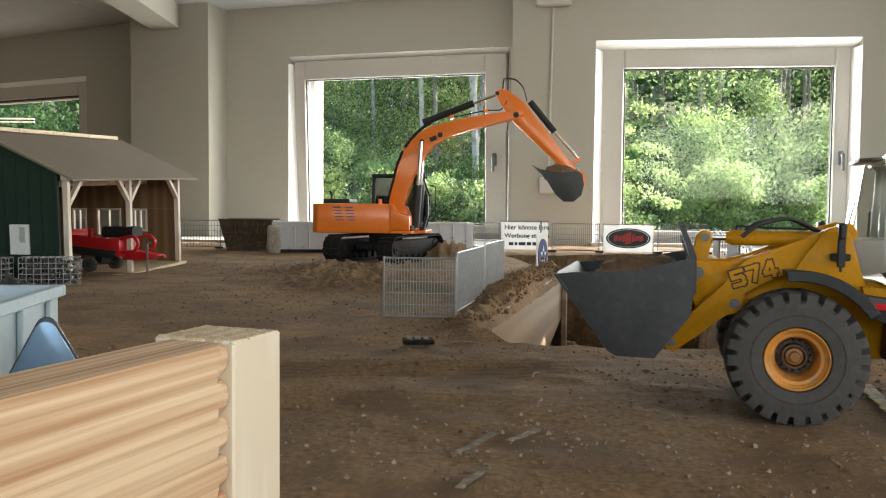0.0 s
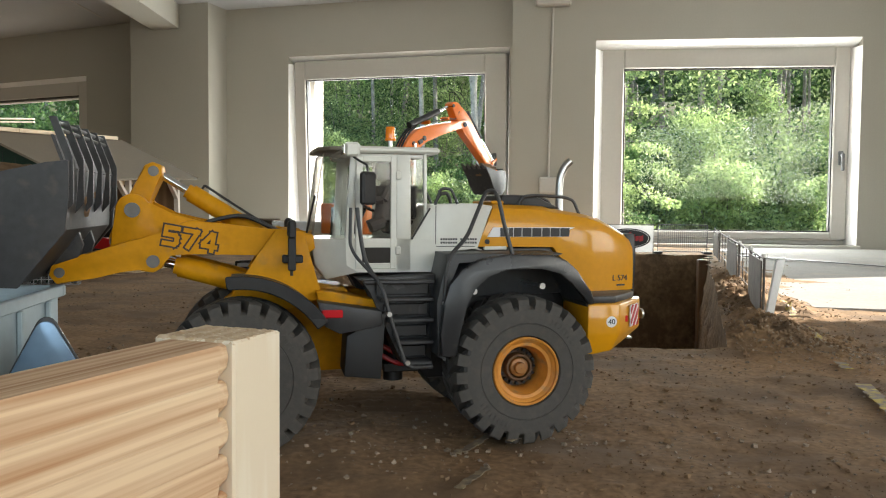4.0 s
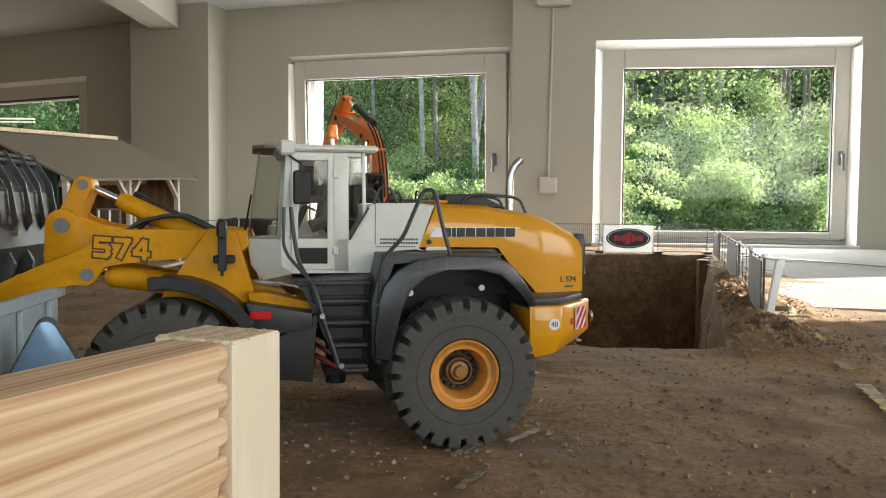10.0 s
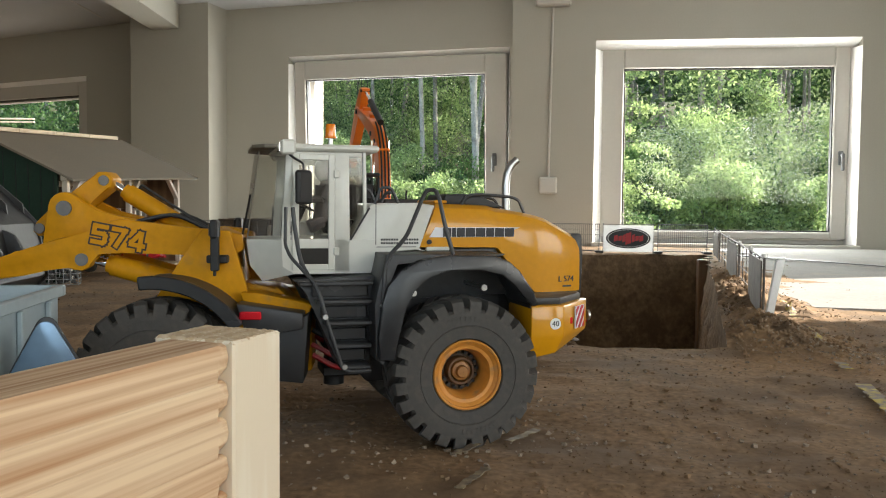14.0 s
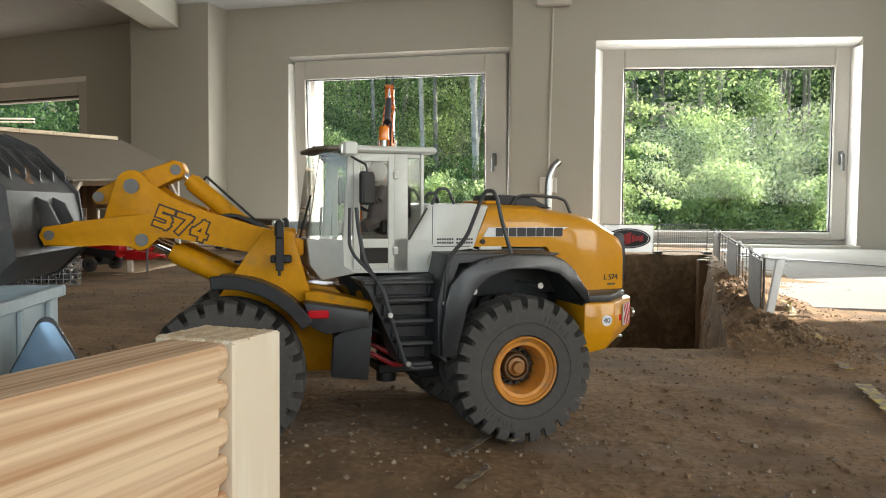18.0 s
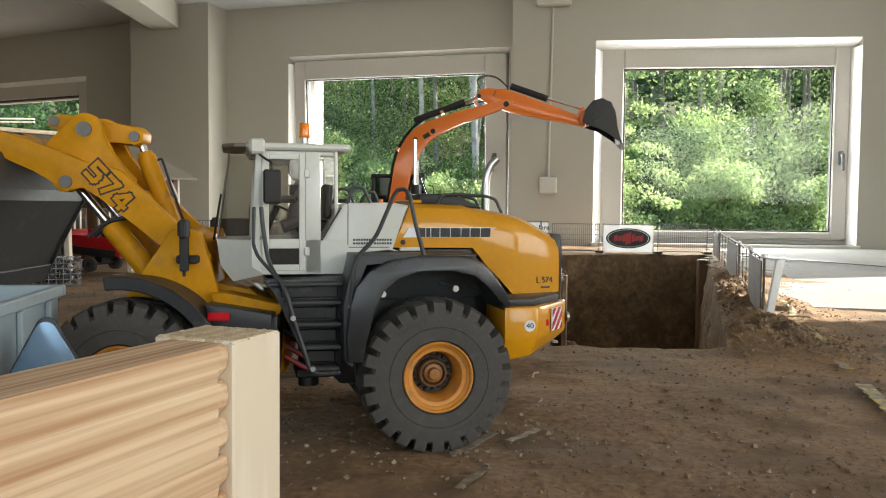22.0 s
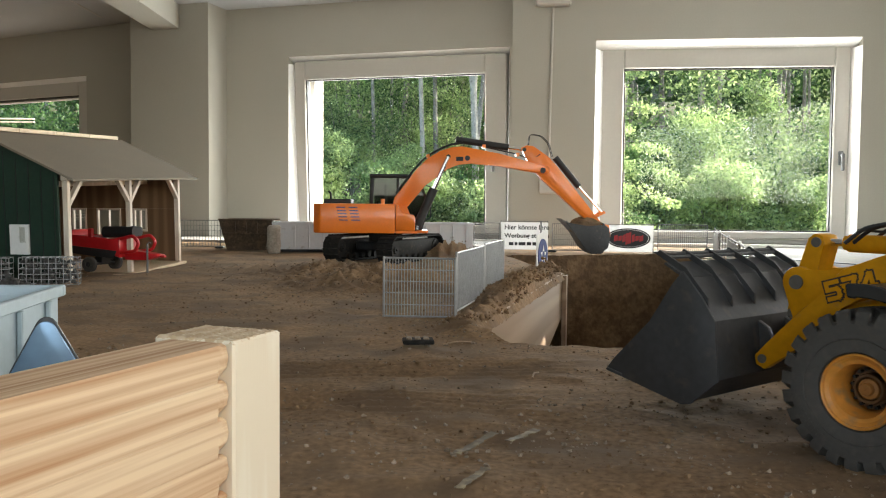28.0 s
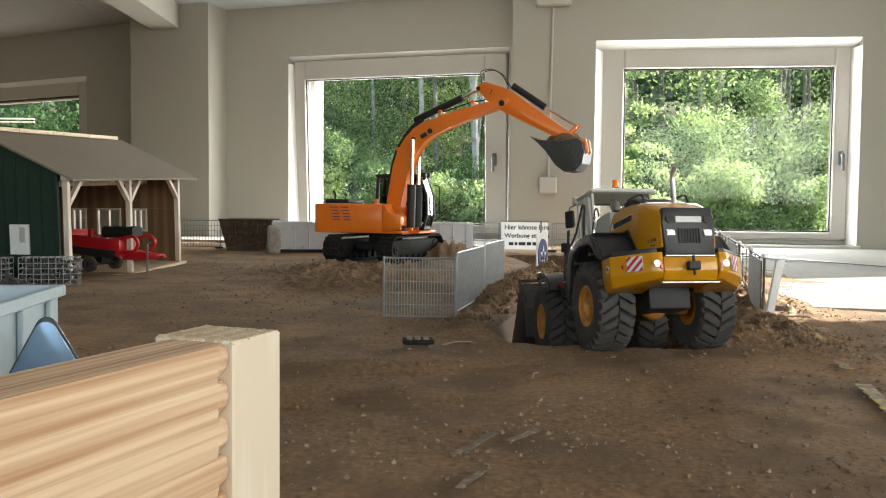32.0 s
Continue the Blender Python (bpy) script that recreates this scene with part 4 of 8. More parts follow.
def container(m, W, D, H, paint, ribs, label, fill=False):
    """An open roll-off container: walls, ribs, rim, skids."""
    c = root("roll_off_container", label, "container", m, "roll-off containers")
    t = 0.003
    for nm, x0, x1, y0, y1 in (("wall", 0, W, 0, t), ("wall", 0, W, D - t, D), ("wall", 0, t, t, D - t), ("wall", W - t, W, t, D - t)):
        bm = bmesh.new()
        box(bm, x0, x1, y0, y1, 0.012, H)
        part(nm, bm, paint, c, smooth=None)
    bm = bmesh.new()
    box(bm, t, W - t, t, D - t, 0.012, 0.016)
    part("base", bm, paint, c, smooth=None)
    for x0, x1, y0, y1 in ((-0.005, W + 0.005, -0.006, 0.002), (-0.005, W + 0.005, D - 0.002, D + 0.006), (-0.005, 0.002, 0.002, D - 0.002), (W - 0.002, W + 0.005, 0.002, D - 0.002)):
        bm = bmesh.new()
        box(bm, x0, x1, y0, y1, H - 0.002, H + 0.007, 0.001)
        part("rim", bm, paint, c)
    for i in range(ribs):
        x = W * (i + 0.5) / ribs
        for y0, y1 in ((-0.005, -0.0005), (D + 0.0005, D + 0.005)):
            bm = bmesh.new()
            box(bm, x - 0.003, x + 0.003, y0, y1, 0.014, H - 0.003, 0.001)
            part("rib", bm, paint, c)
    for i in range(max(2, int(ribs * D / W))):
        y = D * (i + 0.5) / max(2, int(ribs * D / W))
        for x0, x1 in ((-0.005, -0.0005), (W + 0.0005, W + 0.005)):
            bm = bmesh.new()
            box(bm, x0, x1, y - 0.003, y + 0.003, 0.014, H - 0.003, 0.001)
            part("rib", bm, paint, c)
    for y in (D * 0.25, D * 0.7):
        bm = bmesh.new()
        box(bm, 0.01, W - 0.01, y, y + 0.012, 0.0, 0.0115, 0.001)
        part("skid", bm, DARK_GREY, c)
    if fill:
        bm = bmesh.new()
        n = 16
        vs = [[bm.verts.new((t + (W - 2 * t) * i / n, t + (D - 2 * t) * j / n, H - 0.022 + 0.012 * noise.noise((i * 0.35, j * 0.35, 1)) + 0.004 * rng.random())) for j in range(n + 1)] for i in range(n + 1)]
        for i in range(n):
            for j in range(n):
                bm.faces.new((vs[i][j], vs[i + 1][j], vs[i + 1][j + 1], vs[i][j + 1]))
        part("filling", bm, SOIL, c, "soil filling")
    return c


container(pose(-0.70, 3.50, 0.002, 0, 0, 9), 0.41, 0.15, 0.118, CONTAINER_WHITE, 7, "pale grey ribbed container standing behind the excavator")
container(pose(-0.27, 3.575, 0.002, 0, 0, 7), 0.40, 0.15, 0.118, CONTAINER_WHITE, 7, "pale grey ribbed container standing behind the excavator")
container(pose(-0.318, 0.70, 0.002, 0, 0, 188), 0.36, 0.19, 0.121, BLUE_GREY, 6, "pale blue container filled with soil beside the crate", fill=True)

# ---- barn ----


def barn():
    """Model barn: green gable, open front with braced posts, board roof."""
    m = pose(-0.93, 2.10, -0.018, 0, 0, math.degrees(math.atan2(0.63, 0.084))) @ pose(0, 0, 0, 0, -2.2, 0)
    b = root("barn", "model barn with green gable, open braced front, bare board roof", "barn", m)
    L, W, E, R = 0.64, 0.44, 0.283, 0.385         # length, width, eaves, ridge; y points to the back
    bm = bmesh.new()
    box(bm, -0.02, L + 0.004, -0.02, W, 0, 0.008, 0.001)
    part("base", bm, PALE_WOOD, b, "pale wooden base plate")
    bm = bmesh.new()
    prism(bm, [(0.012, 0.009), (W, 0.009), (W, E), (W / 2, R), (0.012, E + 0.006)], -0.008, 0, "x")
    part("gable", bm, GREEN, b, "dark green boarded gable")
    bm = bmesh.new()
    prism(bm, [(0.012, 0.1755), (W, 0.1755), (W, E), (W / 2, R), (0.012, E)], L - 0.01, L, "x")
    part("gable", bm, BARN_WOOD, b, "brown boarded gable")
    for y0, y1, z0, z1 in ((0.012, 0.103, 0.009, 0.175), (0.103, 0.15, 0.009, 0.102), (0.15, 0.192, 0.009, 0.175), (0.275, 0.31, 0.009, 0.175), (0.31, 0.36, 0.009, 0.102), (0.36, W, 0.009, 0.175)):
        bm = bmesh.new()
        box(bm, L - 0.01, L, y0, y1, z0, z1)
        part("gable_board", bm, BARN_WOOD, b, smooth=None)
    for k in range(13):
        bm = bmesh.new()
        y = 0.02 + k * 0.033
        top = E + (R - E) * (1 - abs(y - W / 2) / (W / 2)) - 0.012
        box(bm, -0.0095, -0.0082, y, y + 0.0015, 0.012, top)
        part("board_joint", bm, BLACK, b, smooth=None)
    bm = bmesh.new()
    box(bm, 0.001, L - 0.011, W - 0.01, W - 0.002, 0.009, E)
    part("back_wall", bm, BARN_WOOD, b)
    # window, door, window of the far gable, glazed
    for y0, y1, z0, z1 in ((0.103, 0.15, 0.102, 0.175), (0.192, 0.275, 0.009, 0.175), (0.31, 0.36, 0.102, 0.175)):
        f = 0.006
        for a0, a1, c0, c1 in ((y0, y0 + f, z0, z1), (y1 - f, y1, z0, z1), (y0 + f, y1 - f, z1 - f, z1), (y0 + f, y1 - f, z0, z0 + f), ((y0 + y1) / 2 - 0.002, (y0 + y1) / 2 + 0.002, z0 + f, z1 - f)):
            bm = bmesh.new()
            box(bm, L - 0.013, L - 0.002, a0, a1, c0, c1, 0.0005)
            part("window_frame", bm, POST_WHITE, b)
        bm = bmesh.new()
        box(bm, L - 0.006, L - 0.005, y0 + f, y1 - f, z0 + f, z1 - f)
        part("window_pane", bm, CAB_GLASS, b, "clear glass pane", smooth=None).visible_shadow = False
    # small window of the gable
    for y0, y1, z0, z1 in ((0.088, 0.138, 0.088, 0.162),):
        bm = bmesh.new()
        box(bm, -0.016, -0.0085, y0, y1, z0, z1, 0.001)
        gw = part("gable_window", bm, WHITE, b, "white gable window")
        bm = bmesh.new()
        box(bm, -0.018, -0.0165, y0 + 0.008, y1 - 0.028, z0 + 0.03, z1 - 0.006)
        part("pane", bm, CAB_GLASS, gw, smooth=None)
    for x in (0.004, L / 2 - 0.008, L - 0.02):
        bm = bmesh.new()
        box(bm, x, x + 0.014, -0.007, 0.007, 0.009, E - 0.014, 0.001)
        part("post", bm, POST_WHITE, b)
    bm = bmesh.new()
    box(bm, 0, L, -0.008, 0.008, E - 0.0135, E, 0.001)
    part("beam", bm, POST_WHITE, b)
    for x, s in ((0.02, 1), (L / 2 - 0.008, -1), (L / 2 + 0.008, 1), (L - 0.02, -1)):
        bm = bmesh.new()
        prism(bm, [(x, E - 0.075), (x, E - 0.06), (x + s * 0.045, E - 0.014), (x + s * 0.06, E - 0.014)], -0.006, 0.006, "y")
        part("brace", bm, POST_WHITE, b, smooth=None)
    for k in range(2):
        bm = bmesh.new()
        box(bm, 0.001, L - 0.011, 0.10 + k * 0.1, 0.112 + k * 0.1, E - 0.03, E - 0.018)
        part("tie_beam", bm, PALE_WOOD, b)
    slope = (R - E) / (W / 2)
    for s in (0, 1):
        bm = bmesh.new()
        o = [(-0.04, E - 0.014), (W / 2, R + 0.005), (W / 2, R + 0.011), (-0.04, E - 0.008)]
        if s:
            o = [(W - y, z) for y, z in o]
        prism(bm, o, -0.025, L + 0.06, "x", m=pose(0, 0, 0))
        part("roof", bm, ROOF_BOARD, b, "bare grey-brown roof board", smooth=None)
    for k in range(4):
        bm = bmesh.new()
        x = -0.025 + k * 0.17
        box(bm, x + 0.001, x + 0.169, W / 2 - 0.012, W / 2 + 0.012, R + 0.010, R + 0.021, 0.001)
        part("ridge_cap", bm, PALE_WOOD, b)
    return b


barn()


def baler(m):
    """Red farm trailer with a drum, drawbar and two wheels; x points along the drawbar."""
    t = root("farm_trailer", "red model farm trailer parked in the barn", "trailer", m)
    bm = bmesh.new()
    prism(bm, [(-0.185, 0.064), (-0.184, 0.116), (-0.174, 0.118), (-0.17, 0.1), (-0.09, 0.098), (-0.04, 0.09), (-0.012, 0.1), (-0.012, 0.04), (-0.06, 0.056)], -0.045, 0.045, "y", 0.003)
    part("body", bm, RED, t)
    bm = bmesh.new()
    prism(bm, [(-0.18, 0.052), (-0.03, 0.038), (-0.02, 0.06), (-0.18, 0.074)], -0.049, -0.0455, "y", 0.001)
    part("side_panel", bm, BLACK, t)
    bm = bmesh.new()
    rod(bm, (-0.08, -0.015, 0.112), (0.02, -0.015, 0.114), 0.016, 20)
    rod(bm, (-0.075, 0.02, 0.112), (0.01, 0.02, 0.114), 0.014, 16)
    part("drum", bm, BLACK, t)
    bm = bmesh.new()
    box(bm, -0.115, -0.1, -0.046, -0.036, 0.095, 0.122, 0.002)
    part("stake", bm, RED, t)
    for y in (-0.04, 0.04):
        bm = bmesh.new()
        tube(bm, [(-0.012, y, 0.094), (0.03, y, 0.103), (0.048, y, 0.085), (0.036, y, 0.06), (-0.012, y, 0.056)], 0.005)
        part("side_frame", bm, RED, t)
    bm = bmesh.new()
    prism(bm, [(-0.012, 0.034), (0.06, 0.034), (0.092, 0.044), (0.092, 0.05), (0.05, 0.056), (-0.012, 0.062)], -0.02, 0.02, "y", 0.002)
    box(bm, 0.09, 0.105, -0.006, 0.006, 0.042, 0.048, 0.001)
    part("drawbar", bm, RED, t)
    bm = bmesh.new()
    rod(bm, (0.064, -0.025, 0.0), (0.064, -0.025, 0.08), 0.003)
    tube(bm, [(0.064, -0.025, 0.08), (0.07, -0.025, 0.086), (0.076, -0.025, 0.082)], 0.002)
    part("jack", bm, GALVANISED, t)
    for y in (-0.066, 0.048):
        bm = bmesh.new()
        lathe(bm, [(0.008, 0.0), (0.018, 0.001), (0.0215, 0.004), (0.0215, 0.014), (0.018, 0.017), (0.008, 0.018)], 28)
        bmesh.ops.translate(bm, verts=bm.verts, vec=(-0.1, y, 0.021))
        w = part("wheel", bm, TYRE, t)
        bm = bmesh.new()
        lathe(bm, [(0.001, 0.002), (0.01, 0.002), (0.012, 0.0005), (0.012, 0.016), (0.001, 0.016)], 20)
        bmesh.ops.translate(bm, verts=bm.verts, vec=(-0.1, y, 0.021))
        part("rim", bm, BLACK, w)
    bm = bmesh.new()
    rod(bm, (-0.1, -0.06, 0.021), (-0.1, 0.06, 0.021), 0.004)
    box(bm, -0.112, -0.088, -0.02, 0.02, 0.024, 0.062, 0.001)
    part("axle", bm, BLACK, t)
    return t


baler(pose(-0.885, 2.425, 0.004, 0, 0, -15))


def gabion(m, W, label):
    g = root("gabion", label, "gabion", m, "gabion baskets")
    H, D = 0.065, 0.05
    bm = bmesh.new()
    for i in range(int(W / 0.0155) + 1):
        x = W * i / int(W / 0.0155)
        for y in (0, D):
            rod(bm, (x, y, 0), (x, y, H), 0.0011, 4, caps=False)
        rod(bm, (x, 0, H), (x, D, H), 0.0011, 4, caps=False)
    for k in range(6):
        z = H * k / 5
        for y in (0, D):
            rod(bm, (0, y, z), (W, y, z), 0.0011, 4, caps=False)
        for x in (0, W):
            rod(bm, (x, 0, z), (x, D, z), 0.0011, 4, caps=False)
    part("wire_basket", bm, BASKET_WIRE, g, smooth=None)
    bm = bmesh.new()
    r = random.Random(5)
    for i in range(150):
        c = Vector((0.006 + (W - 0.012) * r.random(), 0.005 + (D - 0.01) * r.random() ** 2, 0.005 + (H - 0.01) * r.random()))
        made = bmesh.ops.create_icosphere(bm, subdivisions=1, radius=0.0055 * (0.6 + 0.6 * r.random()), matrix=Matrix.Translation(c) @ Euler((r.random() * 6, r.random() * 6, 0)).to_matrix().to_4x4())
        for v in made["verts"]:
            v.co += Vector((r.uniform(-1, 1), r.uniform(-1, 1), r.uniform(-1, 1))) * 0.0012
    st = part("stone_fill", bm, STONE, g, "grey stone filling", smooth=None)
    tagged(st, kind="stuff")
    return g


gabion(pose(-1.0, 2.0, 0.002, 0, 0, 16), 0.13, "wire gabion basket filled with grey stones by the barn")
gabion(pose(-1.14, 1.95, 0.002, 0, 0, 16), 0.13, "wire gabion basket filled with grey stones by the barn")
bm = bmesh.new()
for k in range(60):
    x, y = rng.gauss(0, 0.035), rng.gauss(0, 0.02)
    z = max(0, 0.035 - abs(x) * 0.6 - abs(y) * 0.8) * rng.random()
    bmesh.ops.create_icosphere(bm, subdivisions=1, radius=0.006 + 0.004 * rng.random(), matrix=Matrix.Translation((x, y, z + 0.004)))
ob = thing("stone_heap", bm, STONE, "small heap of grey stones before the gabions", "stones", kind="stuff", smooth=None)
ob.matrix_basis = pose(-0.97, 1.9, 0.0)

# triangular sign seen from behind
ts = root("warning_sign", "triangular sign seen from its blue-grey metal back", "sign", pose(-0.268, 0.575, 0.0, 3, 0, 12))


def triangle(w, z0, z1, r):
    """A triangle with rounded corners, point up."""
    out = []
    for (cx, cz), a0 in (((w - 2.2 * r, z0 + r), -90), ((0, z1 - 2.2 * r), 30), ((-w + 2.2 * r, z0 + r), 150)):
        for i in range(6):
            a = radians(a0 + i * 24)
            out.append((cx + r * math.cos(a), cz + r * math.sin(a)))
    return out


bm = bmesh.new()
prism(bm, triangle(0.06, 0.02, 0.127, 0.007), -0.0012, 0.0012, "y", 0.0006)
part("plate", bm, SIGN_BACK, ts)
bm = bmesh.new()
prism(bm, triangle(0.0625, 0.0185, 0.1295, 0.007), 0.0014, 0.0034, "y", 0.0005)
part("rim", bm, DARK_GREY, ts)
bm = bmesh.new()
rod(bm, (0, 0.004, 0.004), (0, 0.004, 0.1), 0.003)
box(bm, -0.03, 0.03, -0.016, 0.024, 0.0, 0.008, 0.001)
part("stand", bm, GALVANISED, ts)

# drain grate and twig
gr = root("track_plate", "small dark metal plate lying on the soil", "plate", pose(-0.034, 1.195, height(-0.034, 1.195) + 0.004, 0, 0, 5))
bm = bmesh.new()
box(bm, -0.022, 0.022, -0.016, 0.016, 0, 0.006, 0.0015)
part("plate", bm, TRACK, gr)
for k in range(3):
    bm = bmesh.new()
    box(bm, -0.017 + k * 0.012, -0.009 + k * 0.012, -0.012, 0.012, 0.0062, 0.0085, 0.0008)
    part("tread", bm, PEBBLE, gr)
for x, y, l, a in ((0.105, 0.98, 0.03, 70), (0.0, 1.2, 0.05, 30), (0.53, 1.33, 0.05, 5)):
    bm = bmesh.new()
    h0 = height(x, y) + 0.002
    tube(bm, [(0, 0, h0), (l * 0.5, 0.002, h0 + 0.003), (l, 0, h0 + 0.001)], 0.0012, 6)
    ob = thing("twig", bm, PLY, "thin dry twig lying on the soil", "twig")
    ob.matrix_basis = pose(x, y, 0, 0, 0, a)


def crate():
    """Wooden crate beside the camera: corner post and grooved boards."""
    # x runs from the corner towards the camera, y to the right of it
    c = root("wooden_crate", "pine crate with grooved boards and a planed corner post", "crate", pose(-0.0972, 0.3923, 0.0, 0, 0, -111.0))
    H = 0.134
    bm = bmesh.new()
    box(bm, -0.0415, -0.001, -0.046, 0.0, 0.0, H, 0.0012)
    part("corner_post", bm, PINE_POST, c, "pale planed corner post with a rough sawn top")
    bm = bmesh.new()
    n = 34
    grid = [[bm.verts.new((-0.0413 + 0.0403 * i / n, -0.0458 + 0.0456 * j / n, H + (0.0002 if 0 < i < n and 0 < j < n else -0.0012) + 0.0006 * noise.noise((i * 0.9, j * 0.35, 2)) + 0.0005 * noise.noise((i * 2.3, j * 2.1, 6)))) for j in range(n + 1)] for i in range(n + 1)]
    for i in range(n):
        for j in range(n):
            bm.faces.new((grid[i][j], grid[i + 1][j], grid[i + 1][j + 1], grid[i][j + 1]))
    part("sawn_top", bm, PALE_WOOD, c, "rough sawn end grain", smooth=None)
    pitch = 0.0175
    for k in range(8):
        z1 = H - 0.0008 - k * pitch
        z0 = z1 - pitch + 0.0001
        if z0 < 0:
            break
        bm = bmesh.new()
        zm = (z0 + z1) / 2
        rings = []
        # the grooves are shallow along the face and open into notches at the post
        for x, g in ((0.0, 0.0062), (0.003, 0.005), (0.008, 0.0003), (0.3, 0.0002)):
            prof = [(-0.036, z0), (-0.0025 - g, z0), (-0.0025 - g * 0.95, z0 + 0.0006), (-0.0025 - max(0, g - 0.0018), z0 + 0.0024), (-0.0025 - max(0, g - 0.003) * 0.3, z0 + 0.006), (-0.0024, zm + 0.002), (-0.0025 - max(0, g - 0.0022) * 0.3, z1 - 0.0012), (-0.0025 - g * 0.6, z1), (-0.036, z1)]
            rings.append([bm.verts.new((x, q[0], q[1])) for q in prof])
        for a, b in zip(rings, rings[1:]):
            for i in range(9):
                bm.faces.new((a[i], a[(i + 1) % 9], b[(i + 1) % 9], b[i]))
        bm.faces.new(rings[0])
        bm.faces.new(rings[-1][::-1])
        part("board", bm, PINE, c, smooth=None)
    return c


crate()

# ---- wheel loader ----
# x forward, y left, z up; the root lies on the ground under the rear axle
LR, LF = 0.0947, 0.1325          # rear axle to joint, joint to front axle
PIVOT = (-0.0303, 0.1659)        # lift arm pivot from the front axle
A_PM, A_TIP, A_LIFT = (0.119, 0.023), (0.1717, -0.029), (0.1005, -0.0182)
SIDE = 0.0735                    # wheel middle from the centre line
READ = pose(0, 0, 0, 90, 0, 180)  # lettering on the left flank


def loader_wheel(parent):
    bm = bmesh.new()
    lathe(bm, [(0.0246, 0.0205), (0.0262, 0.0216), (0.0266, 0.0236), (0.0278, 0.0244), (0.0287, 0.0236), (0.0288, 0.0), (0.0288, -0.02), (0.0205, -0.02), (0.0172, -0.006), (0.0174, 0.006), (0.0198, 0.0165), (0.0208, 0.0188), (0.0236, 0.0192)], 56)
    w = part("wheel", bm, RIM, parent, "orange-yellow wheel rim", smooth=32)
    bm = bmesh.new()
    lathe(bm, [(0.029, -0.021), (0.029, 0.022), (0.0302, 0.0245), (0.034, 0.0249), (0.0396, 0.0256), (0.0402, 0.025), (0.0409, 0.0257), (0.047, 0.0258), (0.0515, 0.025), (0.0535, 0.0228), (0.0545, 0.018), (0.055, 0.0),
               (0.0545, -0.018), (0.0535, -0.0228), (0.0515, -0.025), (0.044, -0.0252), (0.034, -0.0242)], 72)
    part("tyre", bm, TYRE, w, "dusty black rubber tyre", smooth=30)
    # unreadable raised writing on the sidewall
    bm = bmesh.new()
    for g0, count in ((-1.35, 7), (1.75, 8)):
        for k in range(count):
            g = g0 - k * 0.085
            c = Vector((0.0462 * math.cos(g), 0.0258, 0.0462 * math.sin(g)))
            box(bm, -0.0021, 0.0021, -0.0004, 0.0005, -0.0011, 0.0011, 0, Matrix.Translation(c) @ Matrix.Rotation(-g, 4, "Y"))
    tagged(part("sidewall_mark", bm, TYRE, w, smooth=None), kind="stuff")
    n = 24
    for s in (1, -1):
        block = None
        for k in range(n):
            a = 2 * math.pi * (k + (0.5 if s < 0 else 0)) / n
            if block is None:
                bm = bmesh.new()
                rows = ((0.0008, 0.0535, 0.0622, 0.088), (0.0125, 0.0535, 0.0623, 0.082), (0.0205, 0.053, 0.0617, 0.08), (0.0238, 0.052, 0.0600, 0.08), (0.0252, 0.0512, 0.0565, 0.082))
                vs = []
                for y, r0, r1, w0 in rows:
                    sway = 0.2 * min(1, y / 0.0205)
                    for r, d in ((r0, -w0 * 1.12), (r0, w0 * 1.12), (r1, w0), (r1, -w0)):
                        vs.append((r * math.cos(d + sway), s * y, r * math.sin(d + sway)))
                fs = [(0, 3, 2, 1), (16, 17, 18, 19)]
                for q in range(4):
                    fs += [(4 * q + i, 4 * q + (i + 1) % 4, 4 * q + 4 + (i + 1) % 4, 4 * q + 4 + i) for i in range(4)]
                grown(bm, vs, fs)
                block = mesh_of(bm, "tread_block", TYRE, 40)
            ob = new("tread_block", block)
            ob.parent = w
            ob.matrix_basis = Matrix.Rotation(-a, 4, "Y")
    bm = bmesh.new()
    lathe(bm, [(0.0005, -0.0045), (0.0172, -0.0045), (0.0172, -0.007), (0.0005, -0.007)], 32, close=False)
    lathe(bm, [(0.009, -0.004), (0.0118, -0.004), (0.0118, 0.0045), (0.0112, 0.0055), (0.0096, 0.0055), (0.009, 0.004)], 32)
    part("hub", bm, RIM_SHADED, w, "hub darkened for recess shade, with a raised ring", smooth=40)
    bm = bmesh.new()
    lathe(bm, [(0.0004, 0.0108), (0.0044, 0.0106), (0.005, 0.0095), (0.0052, 0.006), (0.0076, 0.0054), (0.0082, 0.004), (0.0082, -0.0045)], 28, close=False)
    part("hub_cap", bm, HUB_CAP, w, "brown-orange hub cap", smooth=40)
    for k in range(16):
        a = 2 * math.pi * k / 16
        bm = bmesh.new()
        x, z = 0.0148 * math.cos(a), 0.0148 * math.sin(a)
        rod(bm, (x, -0.005, z), (x, 0.001, z), 0.0014, 6)
        part("bolt", bm, BLACK, w)
    return w


